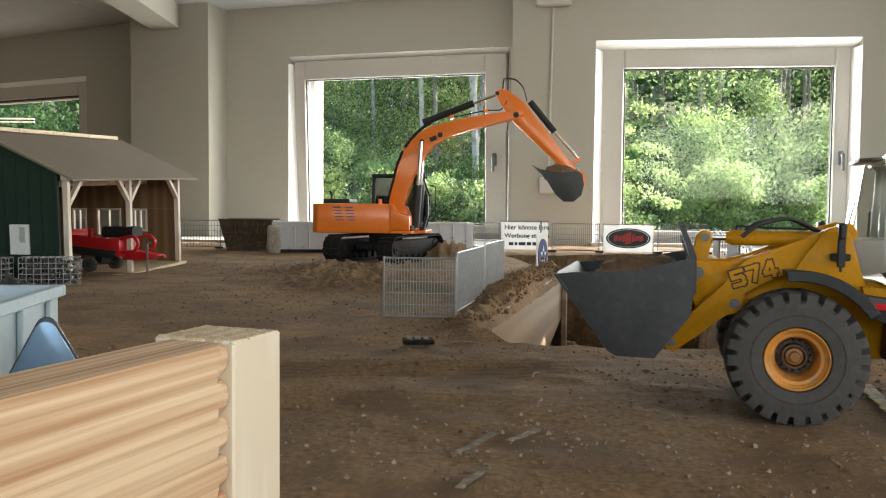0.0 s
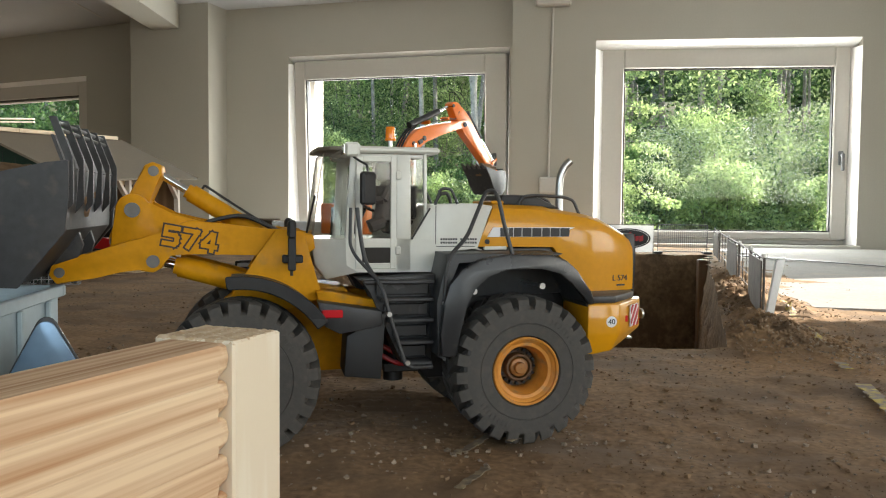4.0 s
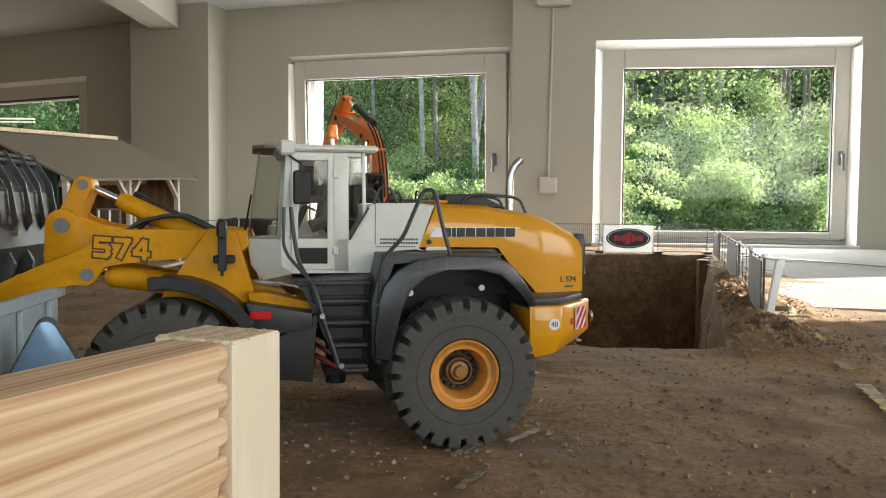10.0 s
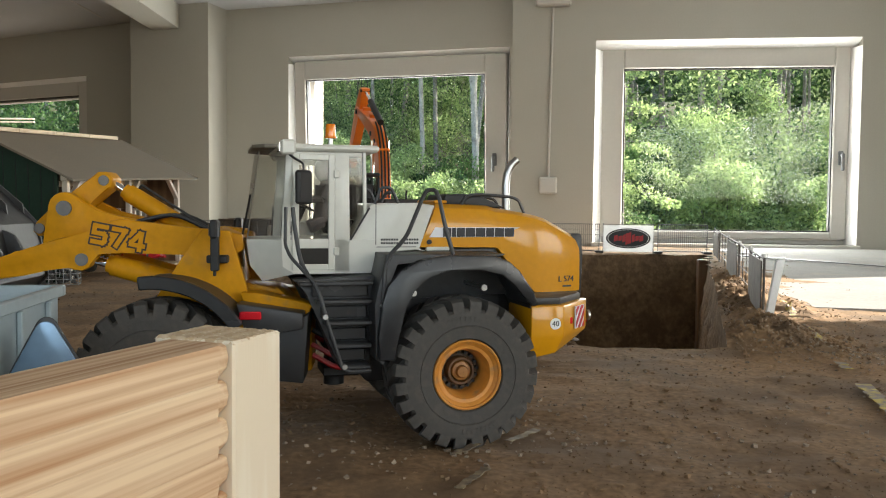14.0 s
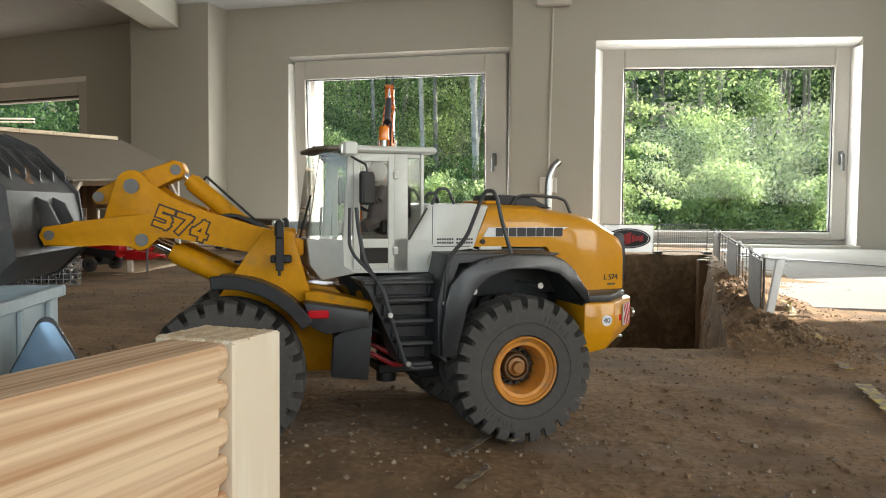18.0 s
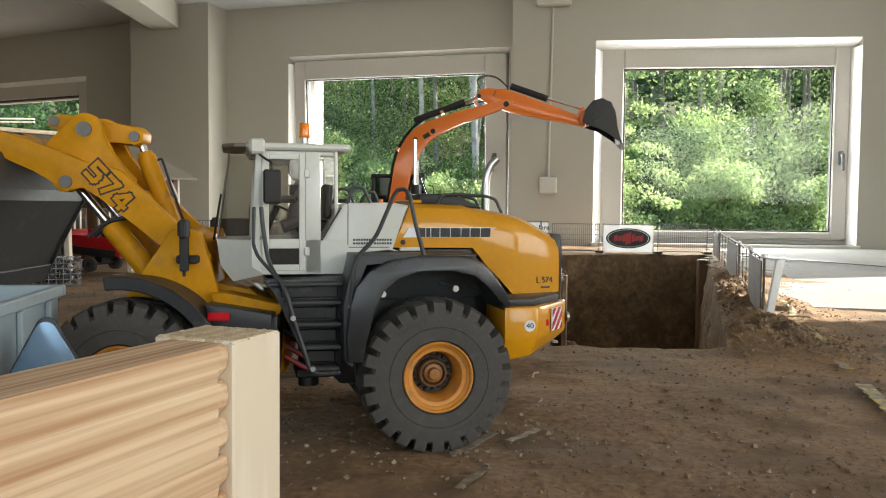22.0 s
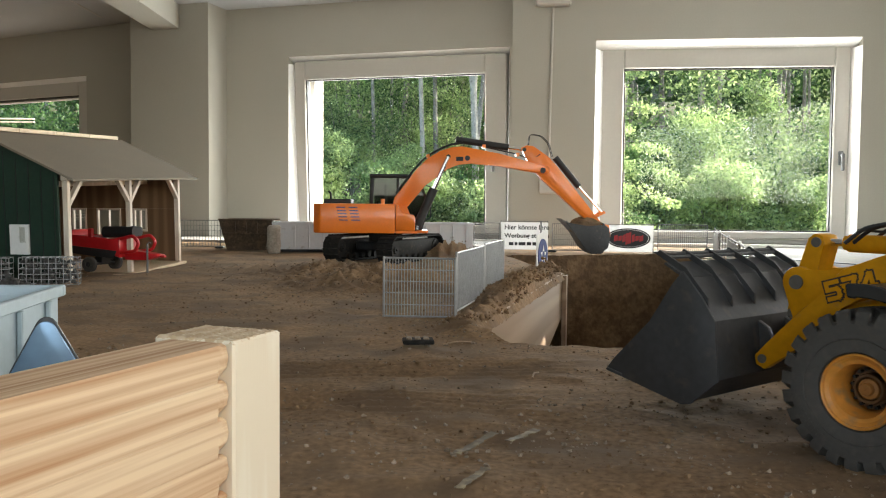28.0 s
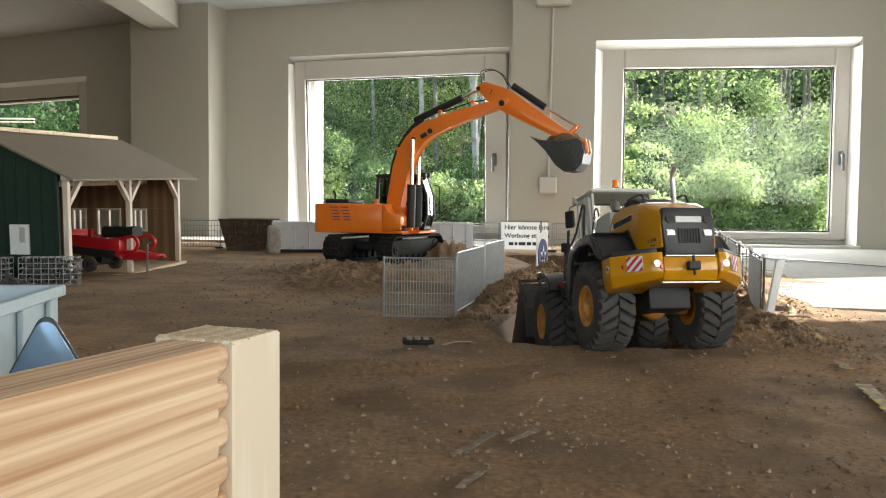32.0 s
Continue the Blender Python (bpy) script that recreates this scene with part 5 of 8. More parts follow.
def arch(bm, r0, r1, a0, a1, y0, y1, n=16, cx=0.0, cz=0.062):
    """A bent plate over a wheel, between two angles in degrees."""
    o = []
    for i in range(n + 1):
        a = radians(a0 + (a1 - a0) * i / n)
        o.append((cx + r1 * math.cos(a), cz + r1 * math.sin(a)))
    for i in range(n, -1, -1):
        a = radians(a0 + (a1 - a0) * i / n)
        o.append((cx + r0 * math.cos(a), cz + r0 * math.sin(a)))
    m = n + 1
    vs = grown(bm, [(p[0], y0, p[1]) for p in o] + [(p[0], y1, p[1]) for p in o], [])
    k = len(o)
    for i in range(n):
        j = k - 1 - i
        for a, b, c, d in ((i, i + 1, k + i + 1, k + i), (j - 1, j, k + j, k + j - 1), (i, j, j - 1, i + 1), (k + i, k + i + 1, k + j - 1, k + j)):
            bm.faces.new((vs[a], vs[b], vs[c], vs[d]))
    bm.faces.new((vs[0], vs[k], vs[2 * k - 1], vs[k - 1]))
    bm.faces.new((vs[n], vs[n + 1], vs[k + n + 1], vs[k + n]))


def loader():
    ld = root("wheel_loader", "yellow and white scale-model wheel loader with dark grey bucket", "wheel loader")
    P = {}

    def p(name, bm, material, label="", parent=None, smooth=35):
        return part(name, bm, material, parent or ld, label, smooth)

    # rear chassis
    bm = bmesh.new()
    prism(bm, [(-0.06, 0.05), (0.07, 0.045), (LR - 0.012, 0.06), (LR - 0.012, 0.10), (0.06, 0.145), (-0.06, 0.12)], -0.03, 0.03, "y", 0.003)
    p("chassis", bm, BLACK)
    bm = bmesh.new()
    rod(bm, (0, -0.05, 0.062), (0, 0.05, 0.062), 0.014, 16)
    bmesh.ops.create_uvsphere(bm, u_segments=14, v_segments=10, radius=0.02, matrix=Matrix.Translation((-0.004, 0, 0.06)))
    p("axle", bm, RIM, "orange axle housing")
    bm = bmesh.new()
    rod(bm, (LR, 0, 0.04), (LR, 0, 0.135), 0.009, 14)
    for z in (0.05, 0.095, 0.125):
        box(bm, LR - 0.02, LR + 0.012, -0.02, 0.02, z, z + 0.008, 0.001)
    p("joint", bm, BLACK)
    for k, (y, z) in enumerate(((0.022, 0.075), (0.026, 0.088), (-0.02, 0.08), (0.018, 0.105), (0.03, 0.067))):
        bm = bmesh.new()
        tube(bm, [(LR - 0.02, y, z), (LR, y + 0.008, z - 0.008), (LR + 0.022, y, z + 0.004)], 0.0022, 6)
        p("hose", bm, BLACK if k % 2 else RED)
    # counterweight: two chamfered blocks and a lower middle
    for s in (1, -1):
        bm = bmesh.new()
        o = [(-0.056, 0.093), (-0.085, 0.093), (-0.124, 0.052), (-0.128, 0.044), (-0.128, 0.0385), (-0.056, 0.0385)]
        lo = [(x * (1 if x > -0.06 else 0.93), y * 0.96, 0.071 + (0.011 if x < -0.1 else 0.004 if x < -0.06 else 0.0)) for x, y in o]
        up = [(x, y, 0.116) for x, y in o]
        mid = [(x, y, 0.09) for x, y in o]
        n = len(o)
        grown(bm, [(x, s * y, z) for x, y, z in lo + mid + up], [tuple(range(n - 1, -1, -1)), tuple(range(2 * n, 3 * n))] + [(a + i, a + (i + 1) % n, a + n + (i + 1) % n, a + n + i) for a in (0, n) for i in range(n)])
        bmesh.ops.recalc_face_normals(bm, faces=bm.faces)
        bmesh.ops.bevel(bm, geom=list(bm.edges), offset=0.0016, segments=2, affect="EDGES", profile=0.5)
        p("counterweight_block", bm, YELLOW, "yellow counterweight block with chamfered corner")
        bm = bmesh.new()
        prism(bm, [(-0.054, s * 0.089), (-0.083, s * 0.089), (-0.118, s * 0.052), (-0.12, s * 0.042), (-0.054, s * 0.042)], 0.1162, 0.1222, "z", 0.0012)
        p("deck", bm, DARK_GREY)
        bm = bmesh.new()
        box(bm, -0.1295, -0.127, s * 0.0415 - 0.002, s * 0.0415 + 0.002, 0.094, 0.102, 0.0005)
        p("tail_light", bm, RED_LENS, "red tail light")
    bm = bmesh.new()
    prism(bm, [(-0.06, 0.078), (-0.12, 0.08), (-0.1265, 0.092), (-0.1265, 0.11), (-0.06, 0.11)], -0.037, 0.037, "y", 0.0016)
    p("counterweight", bm, YELLOW, "yellow middle of the counterweight")
    for s in (1, -1):
        # warning plate with slanted bars, on the chamfer
        fr = pose(-0.1095, s * 0.0688, 0.103, 0, 0, -133.6 if s > 0 else -46.4) @ pose(0, 0, 0, 90)
        bm = bmesh.new()
        box(bm, -0.0105, 0.0105, -0.0095, 0.0095, 0.0, 0.0012, 0, fr)
        wp = p("warning_plate", bm, WHITE, "red and white striped warning plate", smooth=None)
        for k in range(4):
            bm = bmesh.new()
            c0, c1 = -0.0175 + k * 0.0105, -0.0125 + k * 0.0105
            o = []
            for c in (c0, c1):
                ends = [(max(-0.0104, c - 0.0094), c - max(-0.0104, c - 0.0094)), (min(0.0104, c + 0.0094), c - min(0.0104, c + 0.0094))]
                o += ends if c == c0 else ends[::-1]
            prism(bm, [(a, -b) for a, b in o], 0.0014, 0.0018, "z", m=fr)
            p("stripe", bm, RED, parent=wp, smooth=None)
        bm = bmesh.new()
        rod(bm, (-0.0775, s * 0.0925, 0.1005), (-0.0775, s * 0.0934, 0.1005), 0.0048, 16)
        p("speed_sticker", bm, WHITE, "round white speed sticker")
        bm = bmesh.new()
        rod(bm, (-0.127, s * 0.0475, 0.101), (-0.1292, s * 0.0475, 0.101), 0.0045, 14)
        p("reflector", bm, METAL, "round clear reflector")
        bm = bmesh.new()
        box(bm, -0.0985, -0.0945, *sorted((s * 0.0795, s * 0.0815)), 0.0985, 0.104, 0.0005, None)
        p("side_lamp", bm, RED_LENS)
    bm = bmesh.new()
    box(bm, -0.137, -0.128, -0.008, 0.008, 0.092, 0.103, 0.001)
    rod(bm, (-0.134, 0, 0.085), (-0.134, 0, 0.11), 0.002)
    p("tow_hitch", bm, BLACK, "black tow hitch")
    bm = bmesh.new()
    box(bm, -0.1235, -0.1185, -0.04, 0.04, 0.0765, 0.0785, 0.0005)
    box(bm, -0.1275, -0.1235, -0.034, 0.034, 0.1102, 0.1122, 0.0005)
    p("trim_bar", bm, METAL)
    writing("sticker_number", "40", 0.0065, INK, ld, pose(-0.0775, 0.0936, 0.1005) @ READ, 0.0002)
    # hood
    bm = bmesh.new()
    # stations from the front: x, forward lean of the section, half width, lower edge, top
    stations = [(0.0285, -0.46, 0.0443, 0.1628, 0.2006), (0.022, -0.42, 0.0445, 0.1626, 0.2006), (-0.002, -0.3, 0.0445, 0.1625, 0.2003), (-0.032, -0.1, 0.0445, 0.1623, 0.1995), (-0.042, 0.0, 0.0446, 0.1622, 0.1975), (-0.0535, 0, 0.0455, 0.1476, 0.196),
                (-0.066, 0, 0.0465, 0.135, 0.194), (-0.077, 0, 0.0475, 0.1224, 0.192), (-0.0885, 0, 0.0465, 0.1224, 0.1888), (-0.102, 0, 0.0438, 0.1224, 0.1822), (-0.113, 0, 0.0412, 0.1224, 0.1765), (-0.1205, 0, 0.0388, 0.1224, 0.173), (-0.124, 0, 0.0372, 0.1228, 0.17)]
    loops = []
    for x, lean, w, zb, zt in stations:
        zs = zt - 0.02
        half = [(w, zb), (w, zb + (zs - zb) * 0.5), (w * 0.995, zs), (w * 0.965, zt - 0.011), (w * 0.89, zt - 0.0045), (w * 0.76, zt - 0.001), (w * 0.4, zt)]
        loops.append([bm.verts.new((x + lean * (z - 0.163), y, z)) for y, z in half + [(-y, z) for y, z in half[::-1]]])
    for a, b in zip(loops, loops[1:]):
        for i in range(14):
            bm.faces.new((a[i], a[(i + 1) % 14], b[(i + 1) % 14], b[i]))
    bm.faces.new(loops[0])
    bm.faces.new(loops[-1][::-1])
    p("hood", bm, YELLOW, "yellow engine hood", smooth=28)
    bm = bmesh.new()
    box(bm, 0.0, 0.012, -0.031, 0.031, 0.2003, 0.2032, 0.001)
    p("hood_lip", bm, YELLOW)
    for s in (1, -1):
        # white stripe with dark lettering bars; the maker's name is drawn as bars
        bm = bmesh.new()
        prism(bm, [(0.0195, 0.1712), (0.0142, 0.1796), (-0.0705, 0.1798), (-0.062, 0.1742), (-0.05, 0.1714)], s * 0.0438, s * 0.0452, "y")
        st = p("flank_stripe", bm, WHITE, "white flank stripe with dark lettering bars", smooth=None)
        x = 0.0075
        for w in (0.0072, 0.0036, 0.0072, 0.0084, 0.0086, 0.0072, 0.0084, 0.0086):
            bm = bmesh.new()
            box(bm, x - w, x, s * 0.0448, s * 0.0456, 0.1716, 0.1793)
            p("lettering_bar", bm, INK, parent=st, smooth=None)
            x -= w + 0.0008
        bm = bmesh.new()
        rod(bm, (0.0195, s * 0.0435, 0.1672), (0.0195, s * 0.0455, 0.1672), 0.0022, 12)
        p("latch", bm, BLACK)
    writing("type_number", "L 574", 0.0075, DARK_GREY, ld, pose(-0.1085, 0.0428, 0.1335, 0, 0, 13) @ READ, 0.0003)
    bm = bmesh.new()
    box(bm, -0.0045, 0.0045, -0.0003, 0.0003, -0.0008, 0.0008, 0, pose(-0.1095, 0.0424, 0.1272, 0, 0, 13))
    p("type_bar", bm, DARK_GREY, "small unreadable lettering", smooth=None)
    # rear grille
    bm = bmesh.new()
    prism(bm, [(0.0345, 0.1125), (0.0355, 0.155), (0.034, 0.174), (-0.034, 0.174), (-0.0355, 0.155), (-0.0345, 0.1125)], -0.1275, -0.117, "x", 0.0022)
    g = p("rear_grille", bm, DARK_GREY, "dark grey rear grille plate")
    for k in range(8):
        bm = bmesh.new()
        y = -0.014 + k * 0.004
        box(bm, -0.129, -0.1274, y - 0.0008, y + 0.0008, 0.127, 0.146)
        p("slat", bm, BLACK, parent=g, smooth=None)
    bm = bmesh.new()
    box(bm, -0.1292, -0.1274, -0.018, 0.018, 0.154, 0.162, 0.0005)
    p("name_plate", bm, WHITE, "pale name plate", parent=g)
    for s in (1, -1):
        bm = bmesh.new()
        box(bm, -0.1295, -0.1274, s * 0.0255 - 0.006, s * 0.0255 + 0.006, 0.136, 0.1445, 0.0012)
        p("rear_lamp", bm, CHROME, "clear rear work lamp", parent=g)
        bm = bmesh.new()
        rod(bm, (-0.1292, s * 0.0255, 0.158), (-0.1274, s * 0.0255, 0.158), 0.005, 14)
        p("round_vent", bm, BLACK, parent=g)
    bm = bmesh.new()
    prism(bm, [(0.05, 0.118), (0.05, 0.1605), (-0.041, 0.1615), (-0.051, 0.147), (-0.073, 0.1215)], -0.0415, 0.0415, "y", 0.001)
    p("engine_side", bm, DARK_GREY, "dark grey panel under the hood")
    # air intake and rails on the hood
    bm = bmesh.new()
    prism(bm, [(0.004, 0.1998), (0.001, 0.2085), (-0.03, 0.2078), (-0.055, 0.1965)], -0.03, 0.03, "y", 0.0015)
    p("intake_cover", bm, BLACK)
    for y in (0.032, -0.032):
        bm = bmesh.new()
        tube(bm, [(-0.012, y, 0.198), (-0.018, y, 0.2075), (-0.03, y, 0.2085), (-0.058, y, 0.2068), (-0.066, y, 0.204), (-0.0715, y, 0.192)], 0.0015, 6)
        p("hood_rail", bm, DARK_GREY)
    bm = bmesh.new()
    tube(bm, [(-0.0695, -0.012, 0.19), (-0.0695, -0.012, 0.218), (-0.0705, -0.012, 0.228), (-0.0745, -0.012, 0.237), (-0.0805, -0.012, 0.2425)], 0.0036, 12)
    p("exhaust", bm, METAL, "bare metal exhaust pipe")
    # white middle section
    bm = bmesh.new()
    prism(bm, [(0.0845, 0.1435), (0.0868, 0.1715), (0.0705, 0.1985), (0.066, 0.2), (0.03, 0.2005), (0.0145, 0.1985), (0.0300, 0.1622), (0.022, 0.1595), (0.0665, 0.1595), (0.0668, 0.1435)], -0.0455, 0.0455, "y", 0.0015)
    p("engine_cover", bm, CAB_WHITE, "white engine side cover")
    for s in (1, -1):
        bm = bmesh.new()
        for r in range(2):
            for k in range(15):
                x = 0.061 - k * 0.0022
                if k in (7,):
                    continue
                box(bm, x - 0.0008, x + 0.0008, s * 0.045, s * 0.0459, 0.1655 + r * 0.003, 0.1672 + r * 0.003)
        p("vent_slot", bm, DARK_GREY, smooth=None)
        bm = bmesh.new()
        for o in ((0.0658, 0.0664, 0.165, 0.198), (0.0312, 0.0654, 0.1628, 0.1634)):
            box(bm, o[0], o[1], s * 0.045, s * 0.0458, o[2], o[3])
        p("panel_joint", bm, DARK_GREY, smooth=None)
        bm = bmesh.new()
        box(bm, 0.0012, 0.022, s * 0.041, s * 0.0446, 0.1598, 0.1635, 0.0006)
        p("side_plate", bm, CAB_WHITE)
    # cab: pillars, panes, door, roof
    hwid = 0.049
    zt = 0.2415
    levels = ((0.1345, 0.134, 0.1585, 0.03), (0.1475, 0.1435, 0.1685, 0.03), (0.1695, 0.1445, 0.1715, 0.031))     # height, where the flank ends, nose, half width of the nose
    bm = bmesh.new()
    loops = [[bm.verts.new(v) for v in ((0.0675, hwid, max(z, 0.1415)), (xs, hwid, max(z, 0.1415)), (xn, wn_, z), (xn, -wn_, z), (xs, -hwid, max(z, 0.1415)), (0.0675, -hwid, max(z, 0.1415)))] for z, xs, xn, wn_ in levels]
    for a, b in zip(loops, loops[1:]):
        for i in range(6):
            bm.faces.new((a[i], a[(i + 1) % 6], b[(i + 1) % 6], b[i]))
    low = loops[0]
    bm.faces.new((low[0], low[5], low[4], low[1]))
    bm.faces.new((low[1], low[4], low[3], low[2]))
    bm.faces.new(loops[-1])
    p("cab_base", bm, CAB_WHITE, "white cab base with a faceted nose")

    def pane(name, quad, label, inward):
        bm = bmesh.new()
        d = Vector(inward) * 0.0007
        grown(bm, [Vector(v) for v in quad] + [Vector(v) + d for v in quad], [(0, 1, 2, 3), (4, 7, 6, 5), (0, 4, 5, 1), (1, 5, 6, 2), (2, 6, 7, 3), (3, 7, 4, 0)])
        ob = p(name, bm, CAB_GLASS, label, smooth=None)
        ob.visible_shadow = False

    for s in (1, -1):
        y0, y1 = (s * (hwid - 0.004), s * hwid)
        for nm, o in (("front_pillar", [(0.1448, 0.169), (0.1375, 0.169), (0.1345, zt), (0.1405, zt)]),
                      ("door_pillar", [(0.1012, 0.1425), (0.0882, 0.1425), (0.0895, zt), (0.1012, zt)]),
                      ("rear_pillar", [(0.0772, 0.186), (0.0745, 0.189), (0.0752, zt), (0.078, zt)]),
                      ("top_rail", [(0.1343, zt - 0.0035), (0.0782, zt - 0.0035), (0.0782, zt), (0.1343, zt)])):
            bm = bmesh.new()
            yy = (y0 + s * 0.0012, y1 - s * 0.0008) if nm == "top_rail" else (y0, y1)
            prism(bm, o, yy[0], yy[1], "y", 0.0006)
            p(nm, bm, CAB_WHITE)
        pane("side_pane", [(0.0884, s * (hwid - 0.0025), 0.172), (0.0774, s * (hwid - 0.0025), 0.187), (0.0782, s * (hwid - 0.0025), zt - 0.0035), (0.0896, s * (hwid - 0.0025), zt - 0.0035)], "clear side window", (0, -s, 0))
        pane("corner_pane", [(0.1446, s * (hwid - 0.001), 0.1695), (0.1712, s * 0.031, 0.1695), (0.1615, s * 0.033, zt), (0.1406, s * (hwid - 0.001), zt)], "clear slanted corner window", (-0.4, -s * 0.9, 0))
        bm = bmesh.new()
        rod(bm, (0.1708, s * 0.031, 0.1695), (0.1612, s * 0.033, zt), 0.0005, 6)
        p("glass_joint", bm, VISOR, "thin glass joint")
        bm = bmesh.new()
        prism(bm, [(0.0888, 0.1695), (0.0728, 0.1965), (0.0716, 0.1957), (0.0876, 0.1687)], s * 0.0488, s * 0.0502, "y")
        p("seal", bm, RUBBER_SEAL, smooth=None)
        # door frame with a tall and a low window
        bm = bmesh.new()
        for a in ((0.1015, 0.1065, 0.1445, 0.2395), (0.1305, 0.1362, 0.1445, 0.2395), (0.1065, 0.1305, 0.2345, 0.2395), (0.1065, 0.1305, 0.1445, 0.1495), (0.1065, 0.1305, 0.1625, 0.1702)):
            a0, a1 = sorted((s * (hwid - 0.003), s * (hwid + 0.0016)))
            box(bm, a[0], a[1], a0, a1, a[2], a[3], 0.0005)
        d = p("door", bm, CAB_WHITE, "white cab door frame")
        for nm, zz in (("door_pane", (0.1702, 0.2345)), ("low_pane", (0.1495, 0.1625))):
            bm = bmesh.new()
            d0 = 0.0006 if nm == "low_pane" else -0.0012
            a0, a1 = sorted((s * (hwid + d0), s * (hwid + d0 + 0.0006)))
            box(bm, 0.1065, 0.1305, a0, a1, zz[0], zz[1])
            ob = p(nm, bm, CAB_GLASS if nm == "door_pane" else SMOKED, parent=d, smooth=None)
            ob.visible_shadow = nm == "low_pane"
        for z in (0.16, 0.2235):
            bm = bmesh.new()
            box(bm, 0.0978, 0.1025, *sorted((s * (hwid + 0.0003), s * (hwid + 0.0035))), z - 0.0035, z + 0.0035, 0.0008)
            p("hinge", bm, CAB_WHITE, parent=d)
        bm = bmesh.new()
        tube(bm, [(0.138, s * 0.049, 0.2385), (0.134, s * 0.058, 0.2345), (0.1285, s * 0.066, 0.231), (0.1285, s * 0.066, 0.198)], 0.001, 6)
        mr = p("mirror_arm", bm, DARK_GREY)
        bm = bmesh.new()
        box(bm, -0.008, 0.008, -0.003, 0.003, 0.1985, 0.2255, 0.0018, pose(0.1285, s * 0.0665, 0, 0, 0, s * 38))
        p("mirror", bm, BLACK, "black mirror", parent=mr)
    pane("windscreen", [(0.1715, -0.031, 0.1695), (0.1715, 0.031, 0.1695), (0.1618, 0.033, zt), (0.1618, -0.033, zt)], "clear front cab glass", (-1, 0, 0))
    pane("rear_pane", [(0.0752, -0.045, 0.2), (0.0752, 0.045, 0.2), (0.0766, 0.045, zt), (0.0766, -0.045, zt)], "clear rear cab glass", (1, 0, 0))
    bm = bmesh.new()
    box(bm, 0.0645, 0.148, -0.053, 0.053, 0.2418, 0.2475, 0.002)
    p("cab_roof", bm, CAB_WHITE, "white cab roof")
    bm = bmesh.new()
    prism(bm, [(0.1482, 0.0525), (0.158, 0.0495), (0.1672, 0.036), (0.1672, -0.036), (0.158, -0.0495), (0.1482, -0.0525)], 0.2435, 0.2468, "z", 0.0008)
    p("sun_visor", bm, VISOR, "dusty brown-grey visor over the windscreen")
    for s in (1, -1):
        bm = bmesh.new()
        box(bm, 0.1335, 0.1455, s * 0.045 - 0.0105, s * 0.045 + 0.0105, 0.2385, 0.2505, 0.0018)
        wl = p("roof_lamp_box", bm, CAB_WHITE)
        bm = bmesh.new()
        box(bm, 0.1456, 0.147, s * 0.045 - 0.008, s * 0.045 + 0.008, 0.2405, 0.2485, 0.0005)
        p("lens", bm, CHROME, parent=wl)
    bm = bmesh.new()
    rod(bm, (0.098, 0.0, 0.2476), (0.098, 0.0, 0.256), 0.0022, 10)
    bc = p("beacon_foot", bm, METAL)
    bm = bmesh.new()
    lathe(bm, [(0.0003, 0.0), (0.005, 0.0), (0.0052, 0.0015), (0.0046, 0.0018), (0.0043, 0.011), (0.0038, 0.0125), (0.0003, 0.0128)], 18, close=False)
    bmesh.ops.transform(bm, matrix=pose(0.098, 0, 0.2562, 90), verts=bm.verts)
    p("beacon", bm, AMBER, "amber beacon", parent=bc)
    # seat, wheel column inside the cab
    bm = bmesh.new()
    box(bm, 0.078, 0.104, -0.014, 0.014, 0.173, 0.185, 0.002)
    box(bm, 0.076, 0.083, -0.014, 0.014, 0.186, 0.216, 0.002)
    p("driver_seat", bm, BLACK)
    bm = bmesh.new()
    rod(bm, (0.132, 0, 0.173), (0.122, 0, 0.196), 0.003)
    bmesh.ops.create_cone(bm, segments=20, radius1=0.0105, radius2=0.0105, depth=0.0016, matrix=pose(0.1215, 0, 0.197, 0, -25, 0), cap_ends=True)
    p("steering_column", bm, BLACK)
    bm = bmesh.new()
    tube(bm, [(0.1745, 0.006, 0.168), (0.1735, 0.01, 0.174), (0.168, 0.028, 0.206)], 0.0009, 6)
    p("wiper", bm, BLACK)
    # rear fenders, steps, handrails
    for s in (1, -1):
        outer = [(0.0727, 0.0752), (0.0728, 0.0931), (0.0708, 0.118), (0.066, 0.1335), (0.056, 0.146), (0.04, 0.1545), (0.016, 0.1585), (-0.021, 0.158), (-0.034, 0.153), (-0.044, 0.1445), (-0.0555, 0.127), (-0.0608, 0.1163)]
        inner = [(-0.0545, 0.1155), (-0.0504, 0.1225), (-0.0405, 0.1365), (-0.0305, 0.1445), (-0.0118, 0.149), (0.0162, 0.149), (0.0346, 0.143), (0.046, 0.133), (0.0535, 0.119), (0.0578, 0.1017), (0.0592, 0.0752)]
        bm = bmesh.new()
        prism(bm, outer + [(x * 0.93, z - 0.004) for x, z in outer[::-1]], s * 0.036, s * 0.0915, "y")
        f = p("rear_fender", bm, DARK_GREY, "dark grey rear fender", smooth=40)
        bm = bmesh.new()
        prism(bm, [(x * 1.006, z + 0.0008) for x, z in outer] + inner, s * 0.0915, s * 0.098, "y", 0.0022)
        p("fender_lip", bm, FENDER, "satin dark fender edge", parent=f)
        bm = bmesh.new()
        prism(bm, [(0.0668, 0.1592), (0.0755, 0.119), (0.0745, 0.0755), (0.0705, 0.0755), (0.0715, 0.118), (0.058, 0.1525), (-0.028, 0.1565), (-0.034, 0.1592)], s * 0.04, s * 0.0912, "y", 0.001)
        p("fender_top", bm, DARK_GREY, parent=f)
        bm = bmesh.new()
